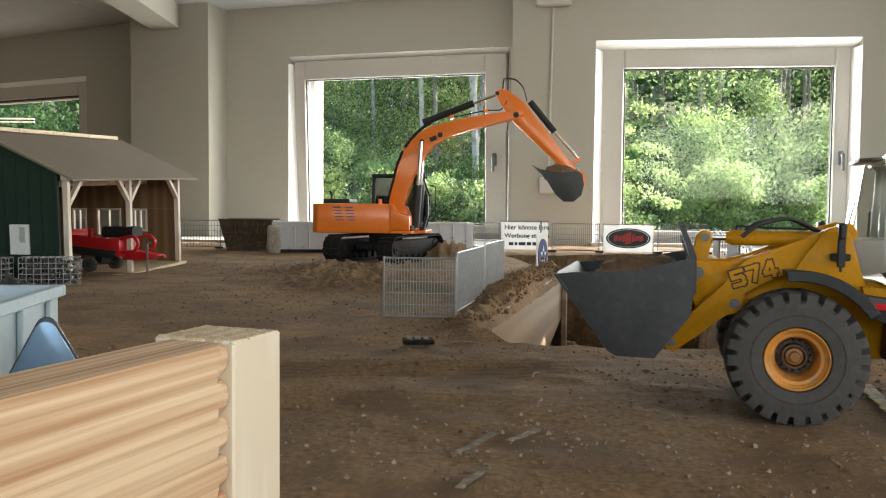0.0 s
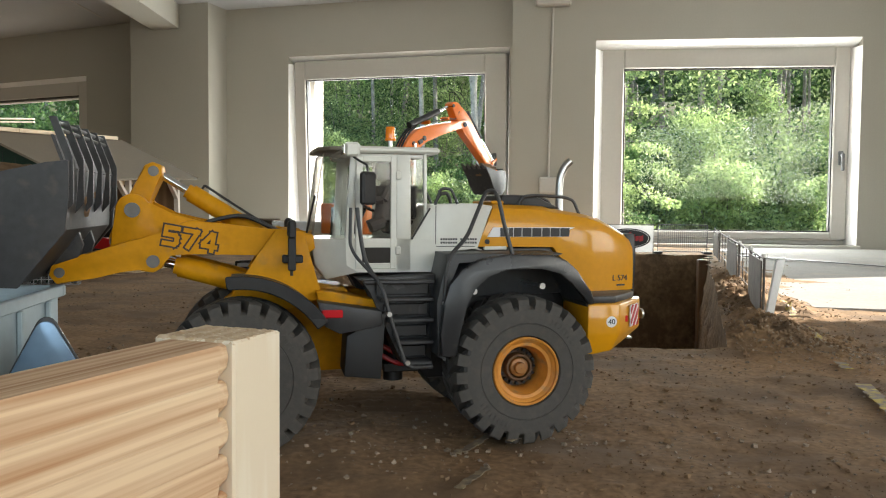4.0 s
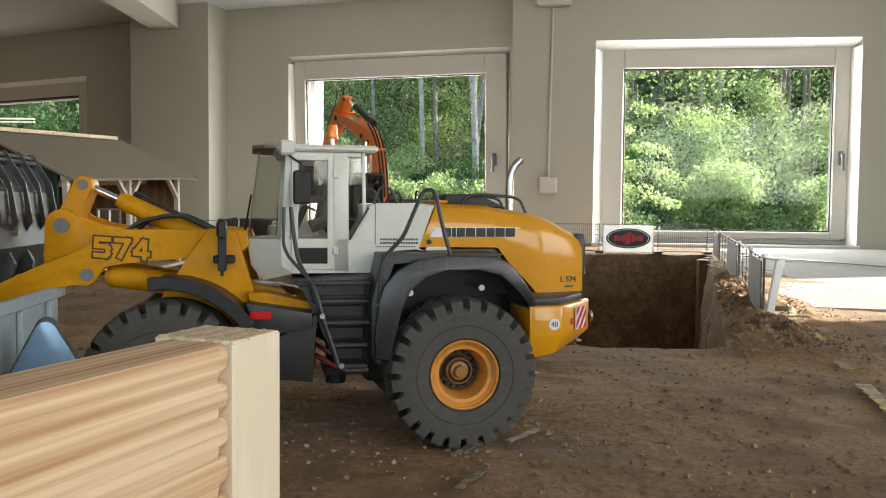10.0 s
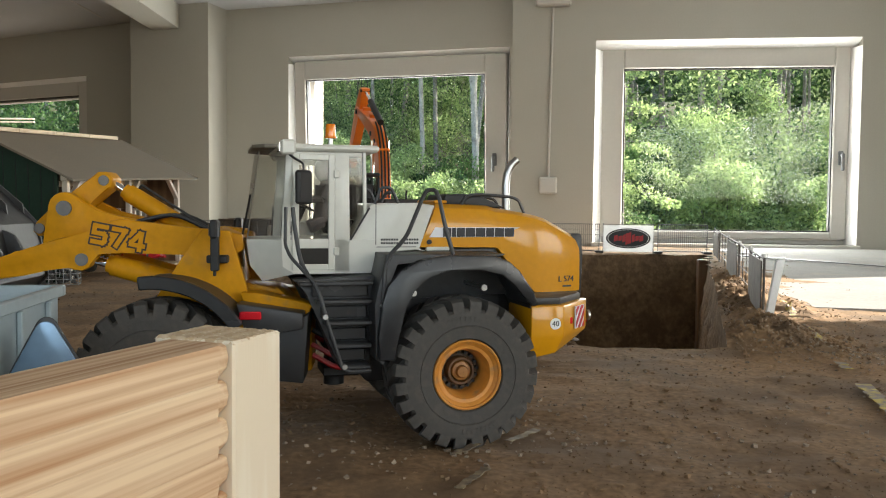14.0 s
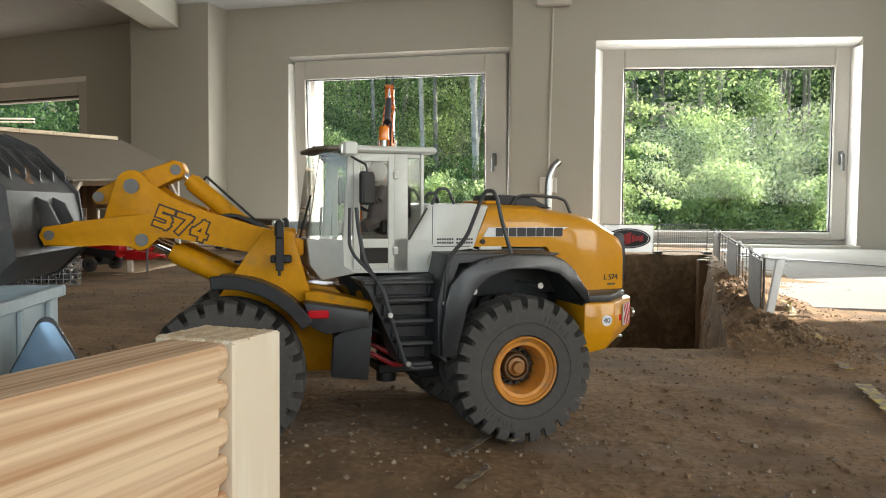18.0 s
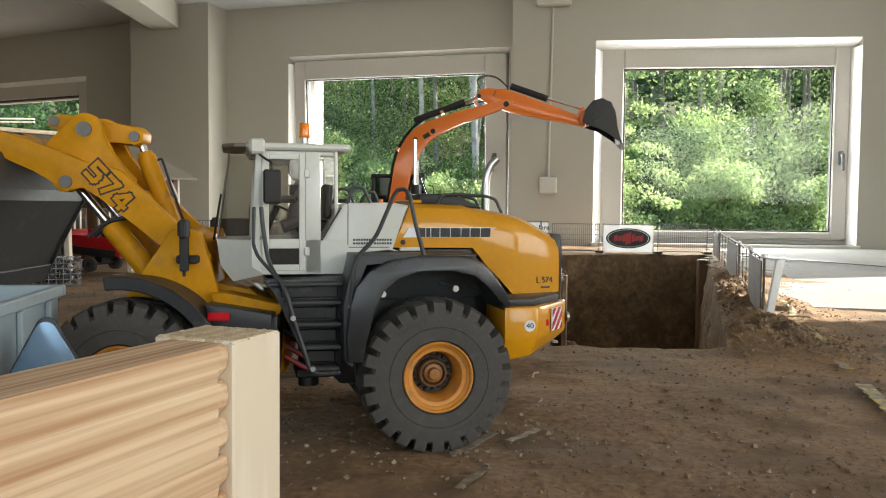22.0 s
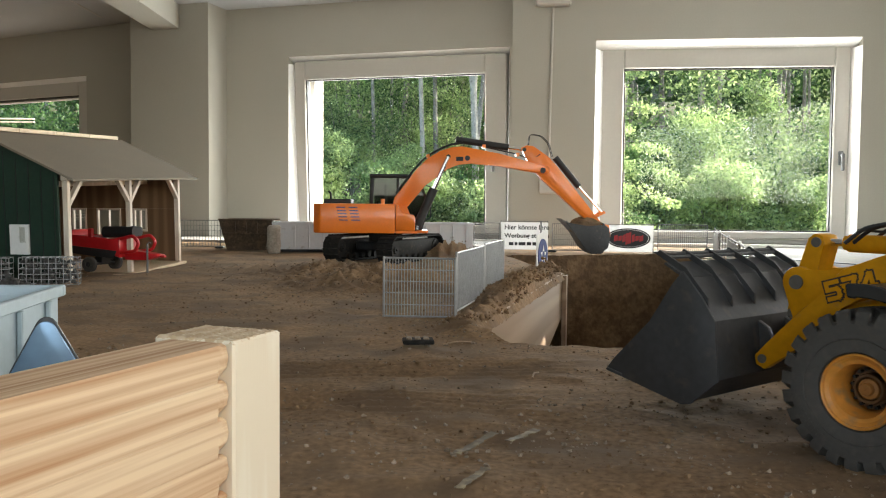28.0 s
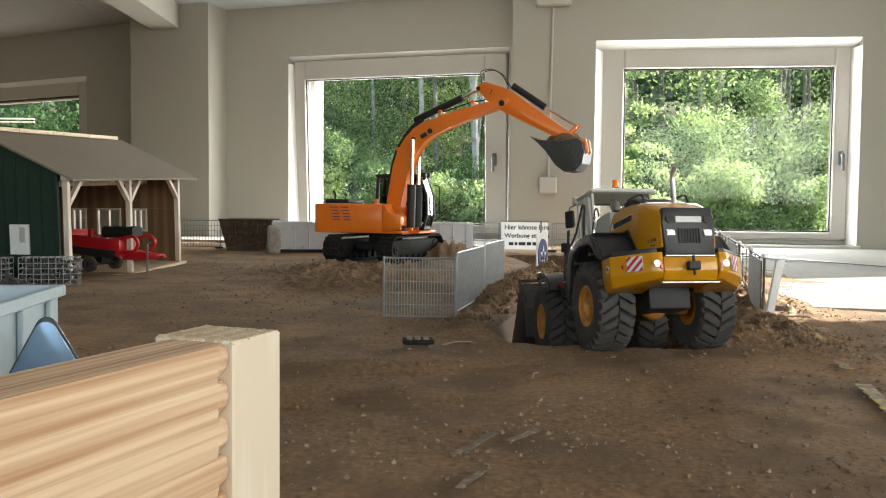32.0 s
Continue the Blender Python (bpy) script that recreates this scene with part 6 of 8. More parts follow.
        prism(bm, [(0.056, 0.09), (0.045, 0.128), (0.012, 0.146), (-0.02, 0.1455), (-0.044, 0.128), (-0.052, 0.09)], s * 0.033, s * 0.037, "y")
        p("inner_panel", bm, BLACK, parent=f)
        for x, z in ((0.0445, 0.1285), (-0.0145, 0.132)):
            bm = bmesh.new()
            rod(bm, (x, s * 0.037, z), (x, s * 0.0915, z), 0.0015, 10)
            rod(bm, (x, s * 0.0915, z), (x, s * 0.0935, z), 0.0026, 10)
            p("bolt", bm, METAL, parent=f)
        # steps
        bm = bmesh.new()
        prism(bm, [(0.071, 0.1408), (0.1365, 0.1375), (0.126, 0.128), (0.1, 0.0665), (0.0745, 0.0665)], s * 0.034, s * 0.066, "y", 0.001)
        stp = p("step_housing", bm, DARK_GREY)
        for z, x0, x1, o in ((0.0675, 0.077, 0.1, 0.0835), (0.0845, 0.076, 0.106, 0.0835), (0.1025, 0.0755, 0.1135, 0.082), (0.1195, 0.075, 0.12, 0.08), (0.134, 0.074, 0.1335, 0.078)):
            bm = bmesh.new()
            a, b = sorted((s * 0.066, s * o))
            box(bm, x0, x1, a, b, z, z + 0.0034, 0.0008)
            p("tread", bm, DARK_GREY, parent=stp)
            if z < 0.13:
                bm = bmesh.new()
                box(bm, x0 + 0.002, x1 + 0.002, *sorted((s * 0.066, s * 0.069)), z + 0.0045, z + 0.0145, 0.001)
                p("riser_panel", bm, FENDER, parent=stp)
        bm = bmesh.new()
        tube(bm, [(0.137, s * 0.066, 0.196), (0.136, s * 0.068, 0.1815), (0.1318, s * 0.073, 0.152), (0.1182, s * 0.084, 0.13), (0.1137, s * 0.086, 0.111), (0.1003, s * 0.086, 0.0692), (0.094, s * 0.086, 0.066), (0.077, s * 0.084, 0.066)], 0.0017, 8)
        p("stair_rail", bm, DARK_GREY)
        bm = bmesh.new()
        tube(bm, [(0.1425, s * 0.066, 0.196), (0.1432, s * 0.068, 0.166), (0.1395, s * 0.071, 0.157), (0.122, s * 0.083, 0.137)], 0.0014, 8)
        p("stair_rail", bm, DARK_GREY)
        for x, z in ((0.1137, 0.1105), (0.0985, 0.0705)):
            bm = bmesh.new()
            rod(bm, (x, s * 0.084, z), (x, s * 0.0885, z), 0.0021, 10)
            p("bolt", bm, METAL)
        bm = bmesh.new()
        tube(bm, [(0.0695, s * 0.092, 0.119), (0.0674, s * 0.092, 0.1505), (0.0629, s * 0.09, 0.1595), (0.0493, s * 0.087, 0.1729), (0.0345, s * 0.082, 0.2055), (0.031, s * 0.081, 0.2108), (0.0245, s * 0.081, 0.2112), (0.0212, s * 0.082, 0.205), (0.0171, s * 0.086, 0.1821), (0.0112, s * 0.09, 0.159)], 0.0017, 8)
        p("hand_rail", bm, DARK_GREY)
        bm = bmesh.new()
        rod(bm, (0.0695, s * 0.09, 0.119), (0.0695, s * 0.0945, 0.119), 0.0021, 10)
        p("bolt", bm, METAL)
        bm = bmesh.new()
        tube(bm, [(0.068, s * 0.05, 0.199), (0.063, s * 0.05, 0.213), (0.054, s * 0.05, 0.213), (0.048, s * 0.05, 0.2)], 0.0013, 6)
        p("grab_rail", bm, DARK_GREY)
    bm = bmesh.new()
    for s in (1, -1):
        rod(bm, (0.03, s * 0.034, 0.074), (0.085, s * 0.03, 0.074), 0.006, 10)
    p("drive_line", bm, BLACK)
    # --- front frame, keyed: its origin lies under the front axle
    bm = bmesh.new()
    prism(bm, [(-0.115, 0.055), (-0.115, 0.100), (-0.085, 0.128), (-0.055, 0.13), (-0.05, 0.172), (-0.036, 0.178), (-0.018, 0.172), (0.0, 0.125), (0.03, 0.105), (0.035, 0.05)], -0.022, 0.022, "y", 0.002)
    fr = p("front_frame", bm, ARM_YELLOW, "yellow front frame")
    P["front"] = fr

    def q(name, bm, material, label="", smooth=35):
        return part(name, bm, material, fr, label, smooth)

    for s in (1, -1):
        bm = bmesh.new()
        prism(bm, [(-0.066, 0.12), (-0.05, 0.176), (-0.028, 0.178), (-0.012, 0.155), (0.012, 0.118), (-0.02, 0.105)], s * 0.041, s * 0.047, "y", 0.001)
        q("tower_plate", bm, ARM_YELLOW)
        bm = bmesh.new()
        a, b = sorted((s * 0.040, s * 0.094))
        arch(bm, 0.0745, 0.0785, 84, 146, a, b, 14)
        ff = q("front_fender", bm, DARK_GREY, "dark grey front fender")
        bm = bmesh.new()
        a, b = sorted((s * 0.0942, s * 0.0985))
        arch(bm, 0.0705, 0.081, 82, 147, a, b, 16)
        bmesh.ops.bevel(bm, geom=[e for e in bm.edges if not e.is_boundary], offset=0.001, segments=1, affect="EDGES")
        part("fender_lip", bm, FENDER, ff)
        bm = bmesh.new()
        prism(bm, [(-0.066, 0.1), (-0.06, 0.1265), (-0.072, 0.126), (-0.118, 0.117), (-0.112, 0.1), (-0.078, 0.094)], s * 0.030, s * 0.056, "y", 0.001)
        q("rear_shelf", bm, ARM_YELLOW)
        bm = bmesh.new()
        prism(bm, [(-0.066, 0.1), (-0.06, 0.12), (-0.112, 0.112), (-0.112, 0.1), (-0.078, 0.094)], s * 0.0565, s * 0.080, "y", 0.001)
        q("lamp_box", bm, DARK_GREY)
        bm = bmesh.new()
        prism(bm, [(-0.116, 0.111), (-0.084, 0.091), (-0.082, 0.058), (-0.112, 0.055)], s * 0.03, s * 0.074, "y", 0.001)
        q("guard_plate", bm, BLACK)
        bm = bmesh.new()
        a, b = sorted((s * 0.072, s * 0.084))
        box(bm, -0.08, -0.063, a, b, 0.1075, 0.114, 0.001)
        q("marker_light", bm, RED_LENS, "red marker light")
        # headlight post
        bm = bmesh.new()
        box(bm, -0.0435, -0.037, s * 0.06 - 0.003, s * 0.06 + 0.003, 0.1442, 0.172, 0.0008)
        box(bm, -0.0495, -0.0325, *sorted((s * 0.046, s * 0.056)), 0.15, 0.1565, 0.001)
        rod(bm, (-0.04, s * 0.06, 0.14), (-0.04, s * 0.06, 0.146), 0.0013)
        q("lamp_post", bm, BLACK)
        bm = bmesh.new()
        box(bm, -0.0435, -0.0372, s * 0.06 - 0.0075, s * 0.06 + 0.0075, 0.1705, 0.1855, 0.0015)
        q("head_lamp", bm, BLACK, "black head lamp housing")
        bm = bmesh.new()
        box(bm, -0.037, -0.0362, s * 0.06 - 0.006, s * 0.06 + 0.006, 0.1725, 0.1835, 0.0004)
        q("lamp_lens", bm, CHROME)
    bm = bmesh.new()
    rod(bm, (0, -0.05, 0.062), (0, 0.05, 0.062), 0.014, 16)
    q("axle", bm, ARM_YELLOW)
    for k, y in enumerate((0.01, -0.012, 0.02)):
        bm = bmesh.new()
        tube(bm, [(-0.03, y, 0.175), (0.0, y, 0.19), (0.03, y * 1.5, 0.183), (0.045, y * 1.5, 0.17)], 0.0018, 6)
        q("hose", bm, BLACK)
    # --- lift arm, keyed: origin at its pivot
    plate = [(-0.028, 0.008), (-0.008, 0.0115), (0.0125, 0.0115), (0.045, 0.0145), (0.0723, 0.0165), (0.081, 0.0135), (0.0895, 0.0065), (0.102, 0.0015), (0.1191, -0.0012), (0.1425, -0.0103), (0.164, -0.0185), (0.178, -0.0235), (0.180, -0.0315), (0.174, -0.0385), (0.1462, -0.0332), (0.126, -0.0278),
             (0.1145, -0.0245), (0.1075, -0.0268), (0.1, -0.0275), (0.0935, -0.0235), (0.0915, -0.0165), (0.088, -0.0118), (0.0723, -0.0114), (0.0499, -0.0111), (0.0125, -0.0108), (-0.018, -0.013), (-0.03, -0.004)]
    bm = bmesh.new()
    for s in (1, -1):
        a, b = sorted((s * 0.0295, s * 0.039))
        prism(bm, plate, a, b, "y", 0.0014)
    rod(bm, (0.05, -0.03, 0.0), (0.05, 0.03, 0.0), 0.012, 16)
    rod(bm, (0.155, -0.03, -0.02), (0.155, 0.03, -0.02), 0.006, 12)
    arm = p("lift_arm", bm, ARM_YELLOW, "yellow lift arm with a black type number")
    P["arm"] = arm
    for s in (1, -1):
        bm = bmesh.new()
        prism(bm, [(0.055, 0.0), (0.062, 0.0165), (0.09, 0.0205), (0.1055, 0.0275)] + [(A_PM[0] + 0.0135 * math.cos(radians(a)), A_PM[1] + 0.0135 * math.sin(radians(a))) for a in (150, 130, 110, 90, 70, 50, 30, 10)] + [(0.1335, 0.01), (0.136, -0.008), (0.12, -0.018), (0.09, -0.008)], s * 0.0195, s * 0.029, "y", 0.0012)
        part("crank_bracket", bm, ARM_YELLOW, arm)
    for nm, x, z, r in (("pin", A_PM[0], A_PM[1], 0.0062), ("pin", A_LIFT[0], A_LIFT[1], 0.0052), ("pin", A_TIP[0], A_TIP[1], 0.004), ("pin", 0, 0, 0.006)):
        for s in (1, -1):
            bm = bmesh.new()
            a, b = sorted((s * 0.0285, s * 0.031)) if x == A_PM[0] else sorted((s * 0.0388, s * 0.0405))
            rod(bm, (x, a, z), (x, b, z), r, 18)
            part(nm, bm, PIN_METAL, arm)
    strokes = {"5": [(1, 1), (0, 1), (0, 0.56), (0.86, 0.56), (1, 0.44), (1, 0.12), (0.86, 0), (0, 0)], "7": [(0, 1), (1, 1), (0.4, 0)], "4": [(0.76, 0), (0.76, 1), (0.62, 1), (0, 0.38), (0, 0.25), (1.02, 0.25)]}
    for s in (1, -1):
        for nm, wd, y0, y1, paint in (("type_number", 0.0064, 0.0388, 0.0393, INK_BROWN), ("type_number_fill", 0.0036, 0.0392, 0.0396, ARM_YELLOW)):
            for k, ch in enumerate("574"):
                bm = bmesh.new()
                pts = [Vector((-0.0212 + k * 0.0154 + u * 0.0094, 0, -0.0066 + v * 0.0132)) for u, v in strokes[ch]]
                for j, (a, b) in enumerate(zip(pts, pts[1:])):
                    top = y1 + 0.00003 * (j % 2)
                    d = (b - a).normalized()
                    ext = d * (wd / 2)
                    nrm = Vector((-d.z, 0, d.x)) * (wd / 2)
                    o = [a - ext - nrm, b + ext - nrm, b + ext + nrm, a - ext + nrm]
                    prism(bm, [(v.x, v.z) for v in o], -top, -y0, "y")
                ob = part(nm, bm, paint, arm, "dark outlined digit" if wd > 0.004 else "", smooth=None)
                ob.matrix_basis = pose(0.0705, 0, 0.0008, 0, -8.5, 0) @ pose(0, 0, 0, 0, 0, 180 if s > 0 else 0)
    # --- bell crank, keyed: origin at its pin
    bm = bmesh.new()
    o = [(-0.010, -0.005), (-0.006, 0.012), (-0.008, 0.036), (-0.004, 0.043), (0.004, 0.043), (0.009, 0.037), (0.008, 0.012), (0.012, -0.004), (0.010, -0.03), (0.006, -0.037), (-0.001, -0.036), (-0.003, -0.03)]
    prism(bm, o, -0.013, 0.013, "y", 0.0015)
    ck = p("bell_crank", bm, ARM_YELLOW, "yellow bell crank")
    P["crank"] = ck
    for x, z in ((0, 0.036), (0.004, -0.031)):
        bm = bmesh.new()
        rod(bm, (x, -0.0145, z), (x, 0.0145, z), 0.0044, 16)
        part("pin", bm, PIN_METAL, ck)
    # --- cylinders, keyed: along x from their foot
    for nm, ln, r in (("tilt", 0.075, 0.0078), ("lift_left", 0.066, 0.0092), ("lift_right", 0.066, 0.0092)):
        bm = bmesh.new()
        rod(bm, (0.0, 0, 0), (ln, 0, 0), r, 18)
        rod(bm, (ln, 0, 0), (ln + 0.004, 0, 0), r * 0.8, 18)
        bmesh.ops.create_uvsphere(bm, u_segments=12, v_segments=8, radius=r * 0.95)
        P[nm] = p("cylinder", bm, ARM_YELLOW, "yellow hydraulic cylinder")
        if nm == "tilt":
            bm = bmesh.new()
            tube(bm, [(ln - 0.006, 0, r), (ln - 0.006, 0, r + 0.004), (ln - 0.03, 0, r + 0.003), (0.0, 0, r + 0.002)], 0.0011, 6)
            part("hose", bm, BLACK, P[nm])
        bm = bmesh.new()
        rod(bm, (0.0, 0, 0), (-ln, 0, 0), r * 0.42, 12)
        bmesh.ops.create_uvsphere(bm, u_segments=10, v_segments=6, radius=r * 0.6)
        P[nm + "_rod"] = p("piston_rod", bm, CHROME, "chrome piston rod")
    # --- bucket, keyed: origin at its hinge
    HW = 0.095
    shell = [(0.1105, 0.0685), (0.084, 0.0345), (0.0585, -0.0015), (0.05, -0.0055), (0.0165, -0.005), (-0.002, 0.0185), (-0.0135, 0.036), (-0.0155, 0.082)]
    inner = [(x + dx, z + dz) for (x, z), (dx, dz) in zip(shell, ((0, 0.0015), (-0.0016, 0.0024), (-0.0008, 0.0024), (0, 0.003), (0.0024, 0.0016), (0.0024, 0.0008), (0.003, 0), (0.003, 0)))]
    bm = bmesh.new()
    n = len(shell)
    vs = grown(bm, [(x, y, z) for y in (-HW, HW) for x, z in shell] + [(x, y, z) for y in (-HW, HW) for x, z in inner], [])
    for i in range(n - 1):
        for a, b, c, d in ((i, i + 1, n + i + 1, n + i), (2 * n + i, 3 * n + i, 3 * n + i + 1, 2 * n + i + 1), (i, 2 * n + i, 2 * n + i + 1, i + 1), (n + i, n + i + 1, 3 * n + i + 1, 3 * n + i)):
            bm.faces.new((vs[a], vs[b], vs[c], vs[d]))
    bm.faces.new((vs[0], vs[n], vs[3 * n], vs[2 * n]))
    bm.faces.new((vs[n - 1], vs[3 * n - 1], vs[4 * n - 1], vs[2 * n - 1]))
    bk = p("bucket", bm, BUCKET_GREY, "dark grey steel bucket", smooth=25)
    P["bucket"] = bk
    for s in (1, -1):
        bm = bmesh.new()
        a, b = sorted((s * HW, s * (HW + 0.003)))
        prism(bm, [(0.113, 0.068), (0.0595, -0.003), (0.051, -0.0075), (0.0155, -0.0075), (-0.016, 0.0345), (-0.018, 0.06), (-0.0175, 0.088), (-0.002, 0.0855), (0.04, 0.0735), (0.096, 0.0705)], a, b, "y", 0.0006)
        part("side_plate", bm, BUCKET_GREY, bk)
    bm = bmesh.new()
    box(bm, -0.002, 0.016, -HW - 0.004, HW + 0.004, -0.0015, 0.0015, 0.0005, pose(0.1005, 0, 0.0545, 0, -52, 0))
    part("cutting_edge", bm, BUCKET_GREY, bk)
    # spill guard: sloping plate, ribs and cross bars
    bm = bmesh.new()
    prism(bm, [(-0.0155, 0.0825), (-0.0065, 0.106), (-0.0041, 0.106), (-0.0131, 0.0825)], -HW, HW, "y")
    part("spill_guard", bm, BUCKET_GREY, bk)
    for k in range(6):
        y = -0.092 + k * 0.0368
        bm = bmesh.new()
        prism(bm, [(-0.0142, 0.048), (-0.0205, 0.056), (-0.0195, 0.09), (-0.0075, 0.1195), (-0.002, 0.1195), (-0.0075, 0.1055), (-0.0165, 0.083)], y - 0.0012, y + 0.0012, "y")
        part("rib", bm, BUCKET_GREY, bk, smooth=None)
    for x, z in ((-0.0078, 0.1105), (-0.0056, 0.1158)):
        bm = bmesh.new()
        rod(bm, (x, -HW + 0.003, z), (x, HW - 0.003, z), 0.0018, 8)
        part("guard_bar", bm, BUCKET_GREY, bk)
    for s in (1, -1):
        bm = bmesh.new()
        prism(bm, [(-0.006, -0.005), (0.006, -0.006), (0.016, 0.0005), (0.0005, 0.0205), (-0.01, 0.0355), (-0.0145, 0.022)], s * 0.020, s * 0.026, "y", 0.0006)
        part("bracket", bm, BUCKET_GREY, bk)
    # --- wheels
    P["wheels"] = []
    first = loader_wheel(ld)
    for front in (0, 1):
        for s in (1, -1):
            if front == 0 and s == 1:
                w = first
            else:
                w = first.copy()
                scene.collection.objects.link(w)
                for ch in first.children:
                    c2 = ch.copy()
                    scene.collection.objects.link(c2)
                    c2.parent = w
            P["wheels"].append((w, front, s))
    return ld, P


LOADER, LP = loader()


def driver():
    """Seated driver doll as one plain shape."""
    bm = bmesh.new()
    bmesh.ops.create_uvsphere(bm, u_segments=14, v_segments=10, radius=0.0085, matrix=Matrix.Translation((0.1039, 0, 0.2287)) @ Matrix.Diagonal((1, 0.85, 1.25, 1)))
    rod(bm, (0.1025, 0, 0.2199), (0.1039, 0, 0.2287), 0.0035, 10)
    rod(bm, (0.1044, 0, 0.1836), (0.1025, 0, 0.1989), 0.0095, 14, 0.0085)
    rod(bm, (0.1025, 0, 0.1989), (0.1005, 0, 0.2141), 0.0085, 14, 0.011)
    rod(bm, (0.1005, 0, 0.2141), (0.1025, 0, 0.2199), 0.011, 14, 0.0036)
    for s in (1, -1):
        rod(bm, (0.1005, s * 0.012, 0.2141), (0.1064, s * 0.015, 0.2032), 0.004, 8)
        rod(bm, (0.1064, s * 0.015, 0.2032), (0.1189, s * 0.009, 0.2026), 0.0033, 8)
        rod(bm, (0.1044, s * 0.006, 0.1836), (0.1170, s * 0.008, 0.1787), 0.0055, 8)
    return thing("driver_doll", bm, DOLL_PLASTIC, "small seated plastic doll in the loader cab", "doll")


DOLL = driver()


def clod(name, rx, ry, rz, seed, label):
    """A rough heap of soil."""
    bm = bmesh.new()
    bmesh.ops.create_icosphere(bm, subdivisions=4, radius=1)
    for v in bm.verts:
        d = 1 + 0.22 * noise.noise(v.co * 2.2 + Vector((seed, 0, 0))) + 0.1 * noise.noise(v.co * 7)
        v.co = Vector((v.co.x * rx, v.co.y * ry, max(v.co.z, -0.5) * rz)) * d
    return thing(name, bm, SOIL, label, "soil", kind="stuff")


LOAD = clod("soil_load", 0.05, 0.086, 0.03, 1.0, "heap of brown soil carried in the loader bucket")

# ---- excavator ----
# root on the ground under the slewing ring; house, boom, stick and bucket are keyed in its space
EX_AT = (-0.205, 3.05)
E_PIV, E_BOOM, E_STICK = (0.05, 0.178), 0.53, 0.292
E_REST = radians(15.55)            # lie of the boom as it is drawn


def excavator():
    ex = root("crawler_excavator", "orange scale-model crawler excavator on black steel tracks", "excavator", pose(EX_AT[0], EX_AT[1], 0.004))
    P = {}

    def p(name, bm, material, label="", parent=None, smooth=35):
        return part(name, bm, material, parent or ex, label, smooth)

    # tracks
    turn = pose(0, 0, 0, 0, 0, 65)
    L, H, W = 0.40, 0.09, 0.06
    for s in (1, -1):
        y = s * 0.105
        bm = bmesh.new()
        prism(bm, [(-L / 2 + 0.03, 0.012), (L / 2 - 0.03, 0.012), (L / 2 - 0.012, 0.044), (L / 2 - 0.03, 0.076), (-L / 2 + 0.03, 0.076), (-L / 2 + 0.012, 0.044)], y - 0.015, y + 0.015, "y", 0.003, turn)
        t = p("track_frame", bm, TRACK, "black track frame")
        for x in (-L / 2 + 0.041, L / 2 - 0.041):
            bm = bmesh.new()
            lathe(bm, [(0.004, -0.024), (0.012, -0.024), (0.014, -0.018), (0.03, -0.018), (0.034, -0.008), (0.034, 0.008), (0.03, 0.018), (0.014, 0.018), (0.012, 0.024), (0.004, 0.024)], 24)
            bmesh.ops.transform(bm, matrix=turn @ pose(x, y, 0.044), verts=bm.verts)
            part("sprocket", bm, TRACK, t)
        for k in range(6):
            bm = bmesh.new()
            x = -0.11 + k * 0.044
            rod(bm, turn @ Vector((x, y - 0.025, 0.016)), turn @ Vector((x, y + 0.025, 0.016)), 0.011, 14)
            part("roller", bm, TRACK, t)
        # shoes round the loop
        r = 0.042
        straight = L - 2 * 0.041
        loop = 2 * straight + 2 * math.pi * r
        n = 46
        for k in range(n):
            d = loop * k / n
            if d < straight:
                x, z, a = -straight / 2 + d, 0.044 - r, 0
            elif d < straight + math.pi * r:
                g = (d - straight) / r
                x, z, a = straight / 2 + r * math.sin(g), 0.044 - r * math.cos(g), -math.degrees(g)
            elif d < 2 * straight + math.pi * r:
                x, z, a = straight / 2 - (d - straight - math.pi * r), 0.044 + r, 180
            else:
                g = (d - 2 * straight - math.pi * r) / r
                x, z, a = -straight / 2 - r * math.sin(g), 0.044 + r * math.cos(g), 180 - math.degrees(g)
            if k == 0:
                bm = bmesh.new()
                box(bm, -0.0098, 0.0098, -W / 2, W / 2, -0.003, 0.002, 0.0006)
                box(bm, -0.009, -0.006, -W / 2, W / 2, -0.0055, -0.003)
                shoe = mesh_of(bm, "track_shoe", TRACK)
            ob = new("track_shoe", shoe)
            ob.parent = t
            ob.matrix_basis = turn @ pose(x, y, z + 0.001, 0, a, 0)
    bm = bmesh.new()
    box(bm, -0.07, 0.07, -0.085, 0.085, 0.035, 0.066, 0.006, turn)
    p("car_body", bm, BLACK)
    bm = bmesh.new()
    rod(bm, (0, 0, 0.066), (0, 0, 0.094), 0.06, 28)
    p("slewing_ring", bm, TRACK)
    # house
    HWD = 0.104
    bm = bmesh.new()
    o = [(-0.225, -HWD), (-0.25, -HWD + 0.03), (-0.257, 0), (-0.25, HWD - 0.03), (-0.225, HWD), (0.035, HWD), (0.035, -HWD)]
    prism(bm, o, 0.097, 0.2, "z", 0.006)
    hs = p("house", bm, ORANGE, "orange upper house with rounded tail", smooth=40)
    P["house"] = hs
    h = lambda name, bm, material, label="", smooth=35: part(name, bm, material, hs, label, smooth)
    bm = bmesh.new()
    prism(bm, [(0.036, 0.107), (0.1, 0.107), (0.104, 0.11), (0.104, 0.155), (0.098, 0.163), (0.062, 0.166), (0.052, 0.172), (0.044, 0.197), (0.036, 0.2)], -HWD, -0.047, "y", 0.003)
    h("tank", bm, ORANGE, "orange tank and tool box")
    bm = bmesh.new()
    box(bm, 0.036, 0.112, -HWD, -0.045, 0.097, 0.1065, 0.002)
    box(bm, 0.036, 0.15, -0.045, HWD, 0.097, 0.1065, 0.002)
